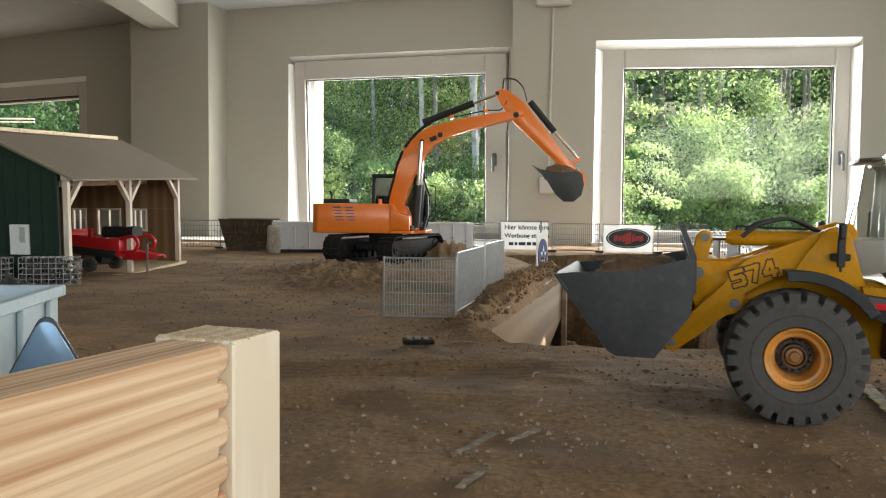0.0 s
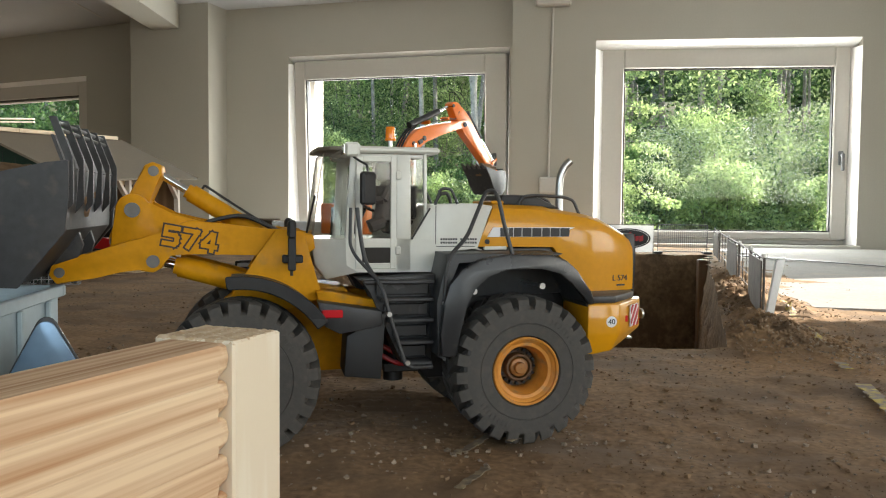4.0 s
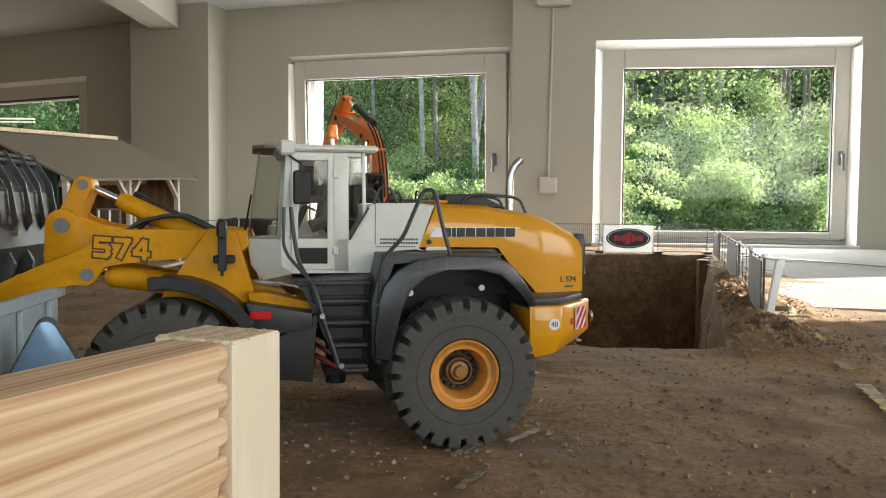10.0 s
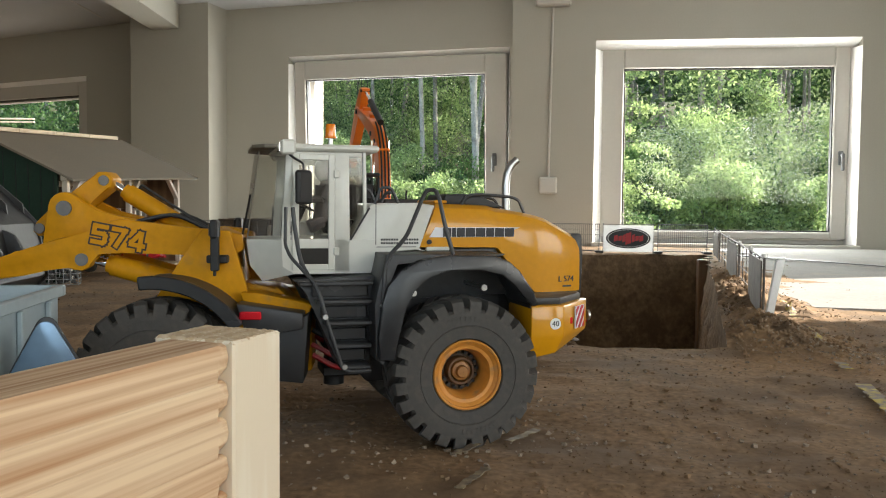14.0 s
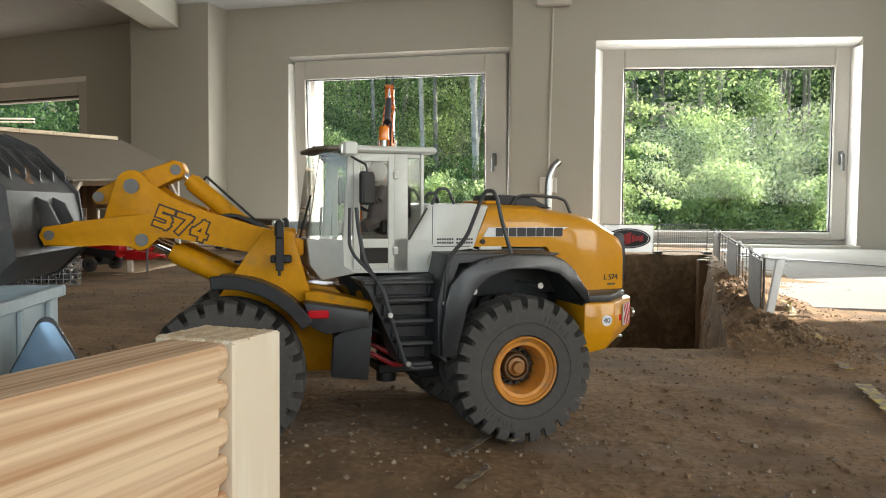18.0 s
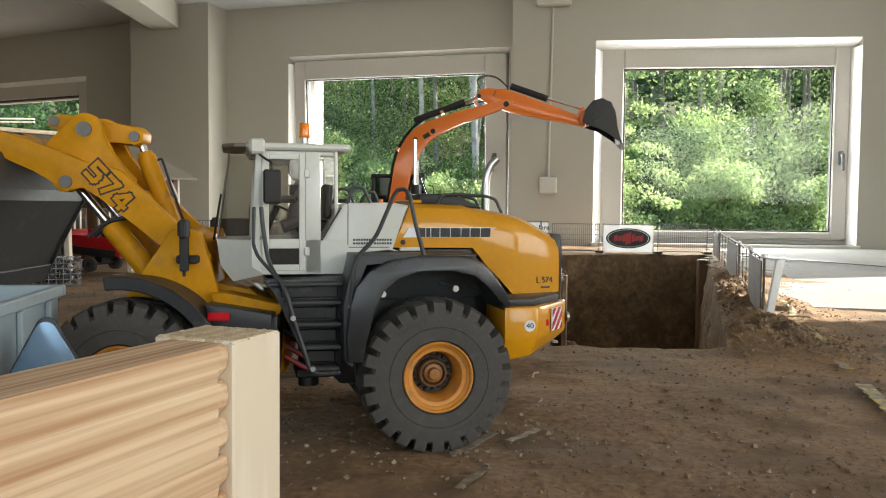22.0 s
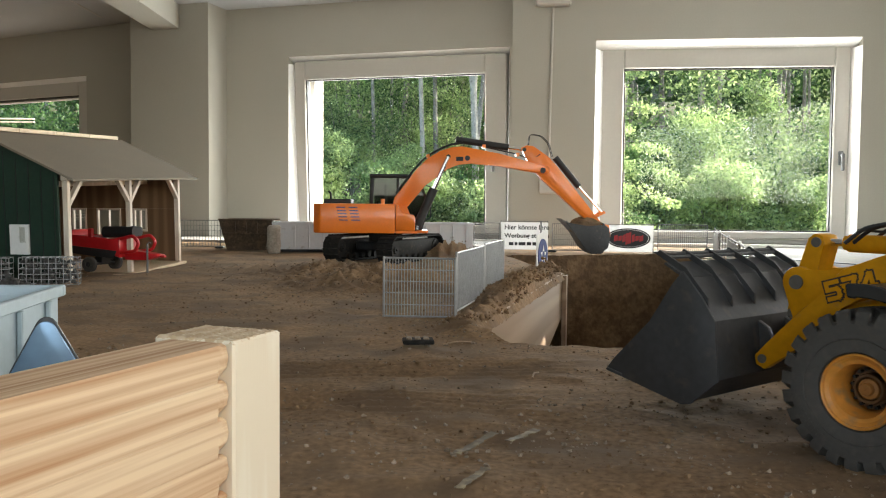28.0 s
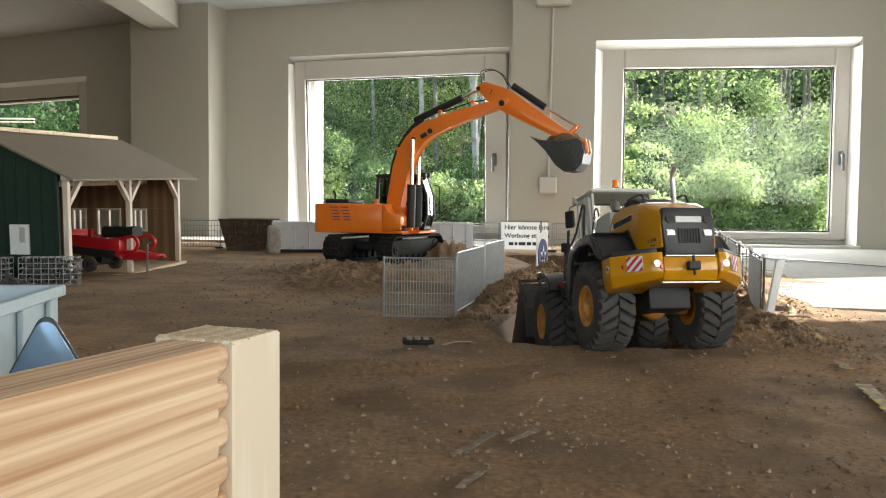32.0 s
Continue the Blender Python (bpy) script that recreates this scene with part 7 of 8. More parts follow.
    h("deck_plate", bm, ORANGE, "orange deck plate")
    bm = bmesh.new()
    for y in (-0.027, 0.027):
        prism(bm, [(0.02, 0.107), (0.115, 0.107), (0.118, 0.128), (0.1, 0.13), (0.075, 0.19), (0.04, 0.195), (0.025, 0.18)], y - 0.004, y + 0.004, "y", 0.001)
    h("boom_bracket", bm, ORANGE)
    bm = bmesh.new()
    for z in (0.112, 0.121):
        rod(bm, (0.1045, -0.09, z), (0.112, -0.075, z), 0.005, 8)
    h("coupling", bm, BLACK)
    for s in (-1,):
        bm = bmesh.new()
        for c in range(2):
            for k in range(5):
                x0 = -0.168 + c * 0.042 + k * 0.0025
                box(bm, x0, x0 + 0.03, -HWD - 0.0012, -HWD + 0.0004, 0.185 - k * 0.011, 0.1885 - k * 0.011)
        h("vent_slat", bm, INK_BLUE, "dark vent slats", smooth=None)
    bm = bmesh.new()
    box(bm, -0.215, -0.12, -0.06, 0.06, 0.2005, 0.216, 0.003)
    h("engine_cover", bm, BLACK, "black engine cover")
    bm = bmesh.new()
    tube(bm, [(-0.195, -0.02, 0.216), (-0.195, -0.02, 0.235), (-0.203, -0.02, 0.244)], 0.0035, 8)
    h("exhaust", bm, BLACK)
    bm = bmesh.new()
    rod(bm, (-0.01, -0.055, 0.2), (-0.01, -0.055, 0.217), 0.007, 10)
    h("filler_cap", bm, ORANGE)
    # cab on the far side
    x0, x1, y0, y1, zb, zt2 = -0.062, 0.142, 0.038, HWD, 0.107, 0.3
    front = [(x1 - 0.012, zb), (x1 + 0.004, 0.16), (x1 + 0.002, 0.23), (x1 - 0.022, zt2 - 0.004)]      # curved front edge
    bm = bmesh.new()
    box(bm, 0.036, x1 - 0.01, y0, y1, zb, 0.128, 0.003)
    h("cab_base", bm, BLACK)
    for y in (y0, y1 - 0.006):
        for nm, o in (("rear", [(x0, 0.2005), (x0 + 0.012, 0.2005), (x0 + 0.016, zt2 - 0.006), (x0 + 0.004, zt2 - 0.006)]), ("middle", [(0.036, 0.2005), (0.045, 0.2005), (0.045, zt2 - 0.006), (0.036, zt2 - 0.006)])):
            bm = bmesh.new()
            prism(bm, o, y, y + 0.006, "y", 0.001)
            h("cab_pillar", bm, BLACK)
        for (a, z), (c, w) in zip(front, front[1:]):
            bm = bmesh.new()
            prism(bm, [(a, z), (c, w), (c - 0.008, w), (a - 0.008, z)], y, y + 0.006, "y")
            h("cab_pillar", bm, BLACK)
        bm = bmesh.new()
        prism(bm, [(0.0455, 0.129)] + [(a - 0.0085, max(z, 0.129)) for a, z in front] + [(0.0455, zt2 - 0.007)], y + 0.002, y + 0.003, "y")
        h("cab_pane", bm, DARKENED_GLASS, "cab window darkened to dim the cab inside", smooth=None).visible_shadow = False
        bm = bmesh.new()
        box(bm, x0 + 0.017, 0.0355, y + 0.002, y + 0.003, 0.2005, zt2 - 0.007)
        h("cab_pane", bm, DARKENED_GLASS, "cab window darkened to dim the cab inside", smooth=None).visible_shadow = False
    bm = bmesh.new()
    box(bm, x0, x1 - 0.018, y0 - 0.002, y1 + 0.002, zt2 - 0.006, zt2 + 0.008, 0.005)
    h("cab_roof", bm, BLACK)
    for y in (y0 + 0.014, y1 - 0.014):
        bm = bmesh.new()
        box(bm, x1 - 0.03, x1 - 0.008, y - 0.01, y + 0.01, zt2 - 0.004, zt2 + 0.012, 0.003)
        h("roof_lamp", bm, BLACK)
    for (a, z), (c, w) in zip(front, front[1:]):
        bm = bmesh.new()
        prism(bm, [(a - 0.002, z), (c - 0.002, w), (c - 0.003, w), (a - 0.003, z)], y0 + 0.006, y1 - 0.006, "y")
        h("cab_pane", bm, DARKENED_GLASS, "cab window darkened to dim the cab inside", smooth=None).visible_shadow = False
    bm = bmesh.new()
    box(bm, 0.0, 0.03, 0.05, 0.09, 0.2, 0.215, 0.003)
    box(bm, -0.008, 0.002, 0.05, 0.09, 0.216, 0.27, 0.003)
    h("seat", bm, BLACK)
    bm = bmesh.new()
    tube(bm, [(x1, y1 + 0.002, 0.27), (x1 + 0.02, y1 + 0.004, 0.265), (x1 + 0.02, y1 + 0.004, 0.15), (x1, y1 + 0.002, 0.14)], 0.002, 6)
    h("mirror_rail", bm, BLACK)
    # boom, origin at its foot
    out = [(-0.028, 0.01), (-0.02, 0.045), (0.06, 0.146), (0.098, 0.184), (0.142, 0.21), (0.185, 0.224), (0.223, 0.227), (0.354, 0.202), (0.486, 0.166), (0.53, 0.157), (0.538, 0.142), (0.53, 0.131), (0.5, 0.131),
           (0.354, 0.157), (0.25, 0.17), (0.208, 0.166), (0.168, 0.15), (0.088, 0.09), (0.022, 0.006), (0.008, -0.016), (-0.015, -0.016)]
    bm = bmesh.new()
    prism(bm, out, -0.021, 0.021, "y", 0.003)
    bo = p("boom", bm, ORANGE, "orange gooseneck boom")
    P["boom"] = bo
    b = lambda name, bm, material, label="", smooth=35: part(name, bm, material, bo, label, smooth)
    for x, z, r in ((0, 0, 0.012), (0.51, 0.142, 0.01), (0.24, 0.185, 0.009), (0.172, 0.19, 0.008)):
        bm = bmesh.new()
        rod(bm, (x, -0.025, z), (x, 0.025, z), r, 14)
        b("pin", bm, BLACK)
    for s in (-0.013, 0.0, 0.013):
        bm = bmesh.new()
        tube(bm, [(-0.015, s, 0.06), (0.055, s, 0.152), (0.093, s, 0.19), (0.14, s, 0.218), (0.185, s, 0.236), (0.225, s, 0.24)], 0.0035, 6)
        b("hose", bm, BLACK)
    for x, z in ((0.1, 0.19), (0.3, 0.226), (0.42, 0.197)):
        bm = bmesh.new()
        box(bm, x - 0.006, x + 0.006, -0.019, 0.019, z - 0.004, z + 0.008, 0.001)
        b("hose_clip", bm, ORANGE)
    bm = bmesh.new()
    tube(bm, [(0.3, -0.012, 0.225), (0.42, -0.012, 0.2), (0.47, -0.014, 0.178), (0.5, -0.016, 0.2)], 0.0022, 6)
    b("hose", bm, BLACK)
    bm = bmesh.new()
    box(bm, 0.2, 0.225, -0.026, -0.021, 0.175, 0.19, 0.001)
    b("work_lamp", bm, BLACK)
    # stick, origin at the boom end
    so = [(-0.112, 0.003), (-0.105, 0.022), (-0.085, 0.038), (-0.02, 0.049), (0.02, 0.047), (0.275, 0.016), (0.298, 0.01), (0.298, -0.008), (0.285, -0.014), (0.02, -0.025), (-0.06, -0.015)]
    bm = bmesh.new()
    prism(bm, so, -0.017, 0.017, "y", 0.002)
    sk = p("stick", bm, ORANGE, "orange dipper stick")
    P["stick"] = sk
    for x, z, r in ((0, 0, 0.01), (-0.1, 0.006, 0.007), (E_STICK, 0, 0.007)):
        bm = bmesh.new()
        rod(bm, (x, -0.02, z), (x, 0.02, z), r, 14)
        part("pin", bm, BLACK, sk)
    for s in (1, -1):
        bm = bmesh.new()
        tube(bm, [(-0.1, s * 0.012, 0.03), (-0.125, s * 0.012, 0.06), (-0.09, s * 0.012, 0.086), (-0.05, s * 0.012, 0.084), (-0.01, s * 0.012, 0.06)], 0.0016, 6)
        part("hose", bm, BLACK, sk)
        bm = bmesh.new()
        prism(bm, [(0.245, 0.012), (0.255, 0.012), (0.268, 0.05), (0.258, 0.052)], s * 0.018, s * 0.022, "y")
        part("link", bm, ORANGE, sk, smooth=None)
    bm = bmesh.new()
    rod(bm, (0.0, 0, 0.066), (0.135, 0, 0.052), 0.0115, 14)
    part("bucket_cylinder", bm, BLACK, sk, "black bucket cylinder")
    bm = bmesh.new()
    rod(bm, (0.135, 0, 0.052), (0.262, 0, 0.045), 0.005, 10)
    part("piston_rod", bm, CHROME, sk, "chrome piston rod")
    # keyed cylinders
    for nm, ln, r in (("stick", 0.19, 0.012), ("boom_left", 0.15, 0.0155), ("boom_right", 0.15, 0.0155)):
        bm = bmesh.new()
        rod(bm, (0, 0, 0), (ln, 0, 0), r, 14)
        P[nm + "_cyl"] = p("cylinder", bm, BLACK, "black hydraulic cylinder")
        bm = bmesh.new()
        rod(bm, (0, 0, 0), (-0.2, 0, 0), r * 0.45, 10)
        P[nm + "_rod"] = p("piston_rod", bm, CHROME, "chrome piston rod")
    # bucket, origin at its hinge, drawn as it carries
    shell = [(-0.132, 0.02), (-0.098, -0.02), (-0.068, -0.068), (-0.04, -0.092), (-0.005, -0.092), (0.02, -0.07), (0.028, -0.035), (0.022, 0.0), (0.006, 0.012)]
    bm = bmesh.new()
    n = len(shell)
    HW = 0.056
    ins = [(x + (0.004 if x < -0.02 else -0.004), z + 0.004) for x, z in shell]
    vs = grown(bm, [(x, y, z) for y in (-HW, HW) for x, z in shell] + [(x, y, z) for y in (-HW, HW) for x, z in ins], [])
    for i in range(n - 1):
        for a, c, d, e in ((i, i + 1, n + i + 1, n + i), (2 * n + i, 3 * n + i, 3 * n + i + 1, 2 * n + i + 1), (i, 2 * n + i, 2 * n + i + 1, i + 1), (n + i, n + i + 1, 3 * n + i + 1, 3 * n + i)):
            bm.faces.new((vs[a], vs[c], vs[d], vs[e]))
    bk = p("bucket", bm, BUCKET_GREY, "dark steel digging bucket")
    P["bucket"] = bk
    for s in (1, -1):
        bm = bmesh.new()
        a, c = sorted((s * HW, s * (HW + 0.003)))
        prism(bm, shell + [(-0.05, 0.005)], a, c, "y", 0.0006)
        part("side_plate", bm, BUCKET_GREY, bk)
        bm = bmesh.new()
        a, c = sorted((s * 0.019, s * 0.025))
        prism(bm, [(-0.012, -0.005), (0.0, 0.014), (0.03, 0.01), (0.036, -0.03), (0.02, -0.05)], a, c, "y", 0.001)
        part("ear", bm, ORANGE, bk)
    for k in range(5):
        bm = bmesh.new()
        y = -0.048 + k * 0.024
        prism(bm, [(-0.126, 0.01), (-0.15, 0.033), (-0.128, 0.022)], y - 0.006, y + 0.006, "y")
        part("tooth", bm, PIN_METAL, bk, "worn steel tooth", smooth=None)
    return ex, P


EXC, XP = excavator()
SCOOP = clod("soil_load", 0.06, 0.05, 0.036, 4.0, "clump of soil in the excavator bucket")
SCOOP_B = clod("soil_load", 0.06, 0.05, 0.036, 7.0, "clump of soil dug from the pit")

# ---- outdoors ----


def slope(x, y):
    return -1.0 + max(0, y - 7) * 0.2 + 0.18 * noise.noise((x * 0.3, y * 0.3, 5)) + 0.05 * noise.noise((x * 1.3, y * 1.3, 2))


def forest_floor():
    bm = bmesh.new()
    xs = [-30 + 1.2 * i for i in range(61)]
    ys = [5.6 + 0.9 * j for j in range(50)]
    grid = [[bm.verts.new((x, y, slope(x, y))) for x in xs] for y in ys]
    for r0, r1 in zip(grid, grid[1:]):
        for i in range(len(xs) - 1):
            bm.faces.new((r0[i], r0[i + 1], r1[i + 1], r1[i]))
    thing("forest_ground", bm, FOREST_FLOOR, "leaf-littered bank of a wood outside the windows", "ground", kind="structure")


forest_floor()
frng = np.random.default_rng(11)


def leaves(name, centres, radii, count, size, material, parent=None, label="", flat=0.6, kind=""):
    """Many small folded leaves, spread through clumps."""
    k = len(centres)
    pick = frng.integers(0, k, count)
    d = frng.normal(size=(count, 3))
    d /= np.linalg.norm(d, axis=1)[:, None]
    rad = frng.random(count) ** 0.45
    c = np.array(centres)[pick] + d * rad[:, None] * np.array(radii)[pick]
    nrm = frng.normal(size=(count, 3)) * np.array([1, 1, 1 - flat]) + np.array([0, 0, flat * 1.2])
    nrm /= np.linalg.norm(nrm, axis=1)[:, None]
    u = np.cross(nrm, frng.normal(size=(count, 3)))
    u /= np.linalg.norm(u, axis=1)[:, None]
    v = np.cross(nrm, u)
    s = size * (0.6 + 0.8 * frng.random(count))[:, None]
    verts = np.stack([c - u * s, c + v * s * 0.55 + nrm * s * 0.1, c + u * s, c - v * s * 0.55 + nrm * s * 0.1], 1).reshape(-1, 3)
    me = bpy.data.meshes.new(name)
    me.vertices.add(count * 4)
    me.vertices.foreach_set("co", verts.ravel())
    me.loops.add(count * 4)
    me.loops.foreach_set("vertex_index", np.arange(count * 4, dtype=np.int32))
    me.polygons.add(count)
    me.polygons.foreach_set("loop_start", np.arange(0, count * 4, 4, dtype=np.int32))
    me.update(calc_edges=True)
    me.materials.append(material)
    ob = new(name, me)
    if parent:
        ob.parent = parent
    return tagged(ob, label, kind=kind)


def tree(x, y, h, r, n, seed, lean=0.0, dark=False, low=0.25):
    """A forest tree: tapered trunk, limbs, and a crown of leaf sprays."""
    rr = random.Random(seed)
    z0 = slope(x, y) - 0.1
    t = root("tree", "slender forest tree with green summer leaves", "tree", pose(x, y, z0), "forest trees")
    bm = bmesh.new()
    pts = [Vector((lean * h * (k / 6) ** 1.3 + 0.06 * rr.uniform(-1, 1) * k / 3, 0.05 * rr.uniform(-1, 1), h * k / 6)) for k in range(7)]
    for k in range(6):
        rod(bm, pts[k], pts[k + 1], r * (1 - k / 7.5), 9, r * (1 - (k + 1) / 7.5), caps=False)
    centres, radii = [], []
    for k in range(13):
        f = low + (1 - low) * rr.random()
        j = min(5, int(f * 6))
        a = pts[j] + (pts[j + 1] - pts[j]) * (f * 6 - j)
        g = rr.random() * 6.28
        ln = h * (0.16 + 0.2 * rr.random()) * (1.25 - f * 0.6)
        e = a + Vector((math.cos(g) * ln, math.sin(g) * ln, ln * (0.1 + 0.35 * rr.random())))
        rod(bm, a, e, r * 0.35, 5, r * 0.1, caps=False)
        for s in (0.45, 0.75, 1.0):
            centres.append(a + (e - a) * s)
            w = ln * (0.3 + 0.25 * rr.random())
            radii.append((w, w, w * 0.32))
    part("trunk", bm, BARK, t, "pale grey trunk with limbs")
    leaves("crown", centres, radii, int(n * 2.6), 0.033, LEAF_SHADED if dark else LEAF, t, flat=0.75)
    return t


for k, (x, y, h, r, n, dark) in enumerate((
        (-0.75, 15.5, 7.5, 0.13, 3200, 1), (-0.1, 14.0, 7, 0.1, 2600, 0), (0.45, 12.8, 6.5, 0.1, 3000, 0), (-1.9, 17, 8, 0.15, 3600, 1), (1.7, 16.5, 8, 0.13, 3600, 1), (0.35, 19, 9, 0.16, 3600, 1),
        (-3.2, 14.5, 7, 0.12, 3600, 0), (2.9, 14.2, 7.5, 0.12, 4200, 0), (4.3, 13.5, 7, 0.1, 3600, 0), (5.7, 14.5, 7.5, 0.12, 4200, 0), (3.7, 18.5, 9, 0.15, 3600, 1), (5.0, 19.5, 9, 0.16, 3600, 1), (6.6, 17, 8, 0.14, 4200, 0),
        (-5.6, 15, 7.5, 0.13, 3200, 1), (-7.4, 16, 8, 0.14, 3200, 1), (-9.0, 15, 8, 0.14, 3000, 1), (8.2, 15, 8, 0.14, 3600, 0), (2.2, 21, 9, 0.17, 3200, 1), (-1.0, 22, 9, 0.17, 3200, 1))):
    tree(x, y, h, r * 0.45, n, 40 + k, lean=(0.05, -0.04, 0.08, 0, -0.03)[k % 5], dark=bool(dark), low=0.12 if k in (7, 8, 9) else 0.22)


def bush(x, y, w, h, n, dark=False):
    z0 = slope(x, y)
    b = root("bush", "dense bright green bush on the bank", "bush", pose(x, y, z0), "bushes on the bank")
    bm = bmesh.new()
    cs, rs = [], []
    for k in range(14):
        a = frng.random() * 6.28
        d = w * 0.55 * frng.random() ** 0.6
        e = Vector((math.cos(a) * d, math.sin(a) * d, h * (0.35 + 0.6 * frng.random()) * (1 - 0.4 * d / w)))
        rod(bm, (e.x * 0.15, e.y * 0.15, -0.05), e, 0.012, 5, 0.004, caps=False)
        cs.append(e)
        q = w * (0.22 + 0.16 * frng.random())
        rs.append((q, q, q * 0.7))
        cs.append(e * 0.6)
        rs.append((q, q, q * 0.7))
    part("stem", bm, BARK, b)
    leaves("foliage", cs, rs, int(n * 3.6), 0.022, LEAF_SHADED if dark else LEAF, b, flat=0.5)


for x, y, w, h, n, dark in ((2.3, 9.6, 0.8, 1.1, 3000, 0), (3.1, 9.3, 0.9, 1.35, 4200, 0), (3.9, 9.5, 1.0, 1.5, 4600, 0), (4.6, 10, 1.0, 1.8, 4600, 0), (3.4, 11, 1.2, 1.8, 4600, 0), (2.6, 11.5, 1.0, 1.2, 3600, 1),
                            (5.2, 11.5, 1.2, 2.0, 4600, 0), (-0.9, 10.5, 0.9, 1.0, 3600, 0), (-0.1, 10.8, 0.9, 0.9, 3600, 0), (0.6, 10.3, 0.8, 0.95, 3600, 0), (-1.7, 11.5, 1.0, 1.3, 3600, 0), (0.2, 12.5, 1.0, 0.8, 3000, 1),
                            (-0.7, 12.6, 0.9, 1.0, 3000, 0), (1.3, 11.5, 1.0, 1.2, 3600, 0), (4.2, 12.6, 1.3, 2.2, 4600, 0), (-5.4, 11.5, 1.2, 1.8, 3600, 1), (-6.6, 12, 1.3, 2.0, 3600, 1), (-3.45, 8.2, 0.8, 2.6, 3000, 1), (-4.3, 9.0, 1.0, 2.7, 4000, 1), (-5.3, 10.2, 1.1, 2.8, 4000, 1), (-1.5, 14, 1.5, 2.4, 4200, 0), (-0.1, 15, 1.6, 2.8, 4200, 0), (-2.6, 15, 1.5, 2.8, 3600, 0), (1.1, 14.2, 1.3, 2.2, 3600, 0), (-0.8, 17.5, 1.8, 3.6, 4200, 1), (0.7, 18, 1.8, 3.6, 4200, 0)):
    bush(x, y, w, h, n, bool(dark))
# pale trunks that stand clear of the leaves


def bare_trunk(x, y, h, r, fork=0.0, lean=0.0, paint=PALE_BARK):
    z0 = slope(x, y) - 0.1
    t = root("tree", "tall pale forest trunk with a thin crown", "tree", pose(x, y, z0), "forest trees")
    bm = bmesh.new()
    pts = [Vector((lean * h * (k / 7) + 0.025 * math.sin(k * 2.1 + x), 0, h * k / 7)) for k in range(8)]
    for k in range(7):
        rod(bm, pts[k], pts[k + 1], r * (1 - k / 14), 9, r * (1 - (k + 1) / 14), caps=False)
    cs, rs = [], []
    for k in range(9):
        a = pts[3] + (pts[7] - pts[3]) * (0.2 + 0.09 * k)
        g = k * 2.4 + x
        e = a + Vector((math.cos(g), math.sin(g) * 0.7, 0.25)) * h * 0.14
        rod(bm, a, e, r * 0.2, 5, r * 0.06, caps=False)
        cs.append(e)
        rs.append((h * 0.08, h * 0.08, h * 0.025))
    if fork:
        a = pts[2]
        q = [a, a + Vector((-fork * 0.5, 0, h * 0.12)), a + Vector((-fork, 0, h * 0.3)), a + Vector((-fork * 1.15, 0, h * 0.6))]
        for u, v, k in zip(q, q[1:], range(3)):
            rod(bm, u, v, r * (0.75 - k * 0.12), 8, r * (0.63 - k * 0.12), caps=False)
    part("trunk", bm, paint, t, "pale upright trunk")
    leaves("crown", cs, rs, 1500, 0.035, LEAF, t, flat=0.8)


for x, y, h, r, fork, lean, paint in ((-0.36, 13.2, 7, 0.04, 0, 0.004, PALE_BARK), (-1.13, 13.6, 7, 0.032, 0, -0.006, BARK), (-0.98, 15.5, 8, 0.03, 0, 0.01, BARK), (0.44, 12.2, 6.5, 0.055, 0.22, 0.0, PALE_BARK), (-1.62, 16, 8, 0.03, 0, 0.0, BARK),
                                      (4.75, 16.0, 8, 0.045, 0, 0.004, PALE_BARK), (3.62, 16.5, 8, 0.045, 0, -0.01, BARK), (6.0, 15.8, 8, 0.03, 0, 0.0, BARK), (6.65, 16.6, 8, 0.035, 0, 0.01, BARK), (6.9, 16.2, 8, 0.03, 0, -0.004, BARK), (7.35, 17.5, 9, 0.04, 0, 0.0, BARK), (5.5, 18.5, 9, 0.04, 0, 0.01, BARK)):
    bare_trunk(x, y, h, r, fork, lean, paint)


def fir_sapling(x, y, h, w, seed):
    """A young tree with drooping layered sprays."""
    rr = random.Random(seed)
    t = root("sapling", "young tree with bright drooping layered sprays", "tree", pose(x, y, slope(x, y)), "saplings by the window")
    bm = bmesh.new()
    rod(bm, (0, 0, -0.1), (0, 0, h), 0.025, 7, 0.006, caps=False)
    cs, rs = [], []
    for k in range(34):
        f = 0.12 + 0.86 * k / 33
        g = rr.random() * 6.28
        ln = w * (1.1 - 0.75 * f) * rr.uniform(0.75, 1.15)
        a = Vector((0, 0, h * f))
        e = a + Vector((math.cos(g) * ln, math.sin(g) * ln, ln * rr.uniform(-0.45, 0.05)))
        rod(bm, a, e, 0.007, 4, 0.002, caps=False)
        for q in (0.4, 0.7, 1.0):
            c = a + (e - a) * q
            cs.append(c)
            rs.append((0.13, 0.13, 0.045 + 0.03 * rr.random()))
    part("trunk", bm, BARK, t)
    leaves("crown", cs, rs, 9000, 0.017, LEAF, t, flat=0.6)


fir_sapling(1.72, 8.2, 2.75, 0.6, 3)
fir_sapling(1.62, 8.7, 1.7, 0.55, 5)
# white rail fence outside the far bay
rail = root("rail_fence", "white wooden rail on a grey post outside the window", "fence", pose(-3.3, 7.2, slope(-3.3, 7.2)))
z = -slope(-3.3, 7.2)
for q in (1.2,):
    bm = bmesh.new()
    box(bm, -0.012 - q, 0.045 - q, 0.0, 0.05, -0.05, z + 1.16, 0.004)
    part("post", bm, GALVANISED, rail, "grey fence post")
for q in (0.866, 0.892):
    bm = bmesh.new()
    box(bm, -1.6, -0.14, -0.02, -0.001, z + q, z + q + 0.012, 0.002)
    part("rail", bm, POST_WHITE, rail)
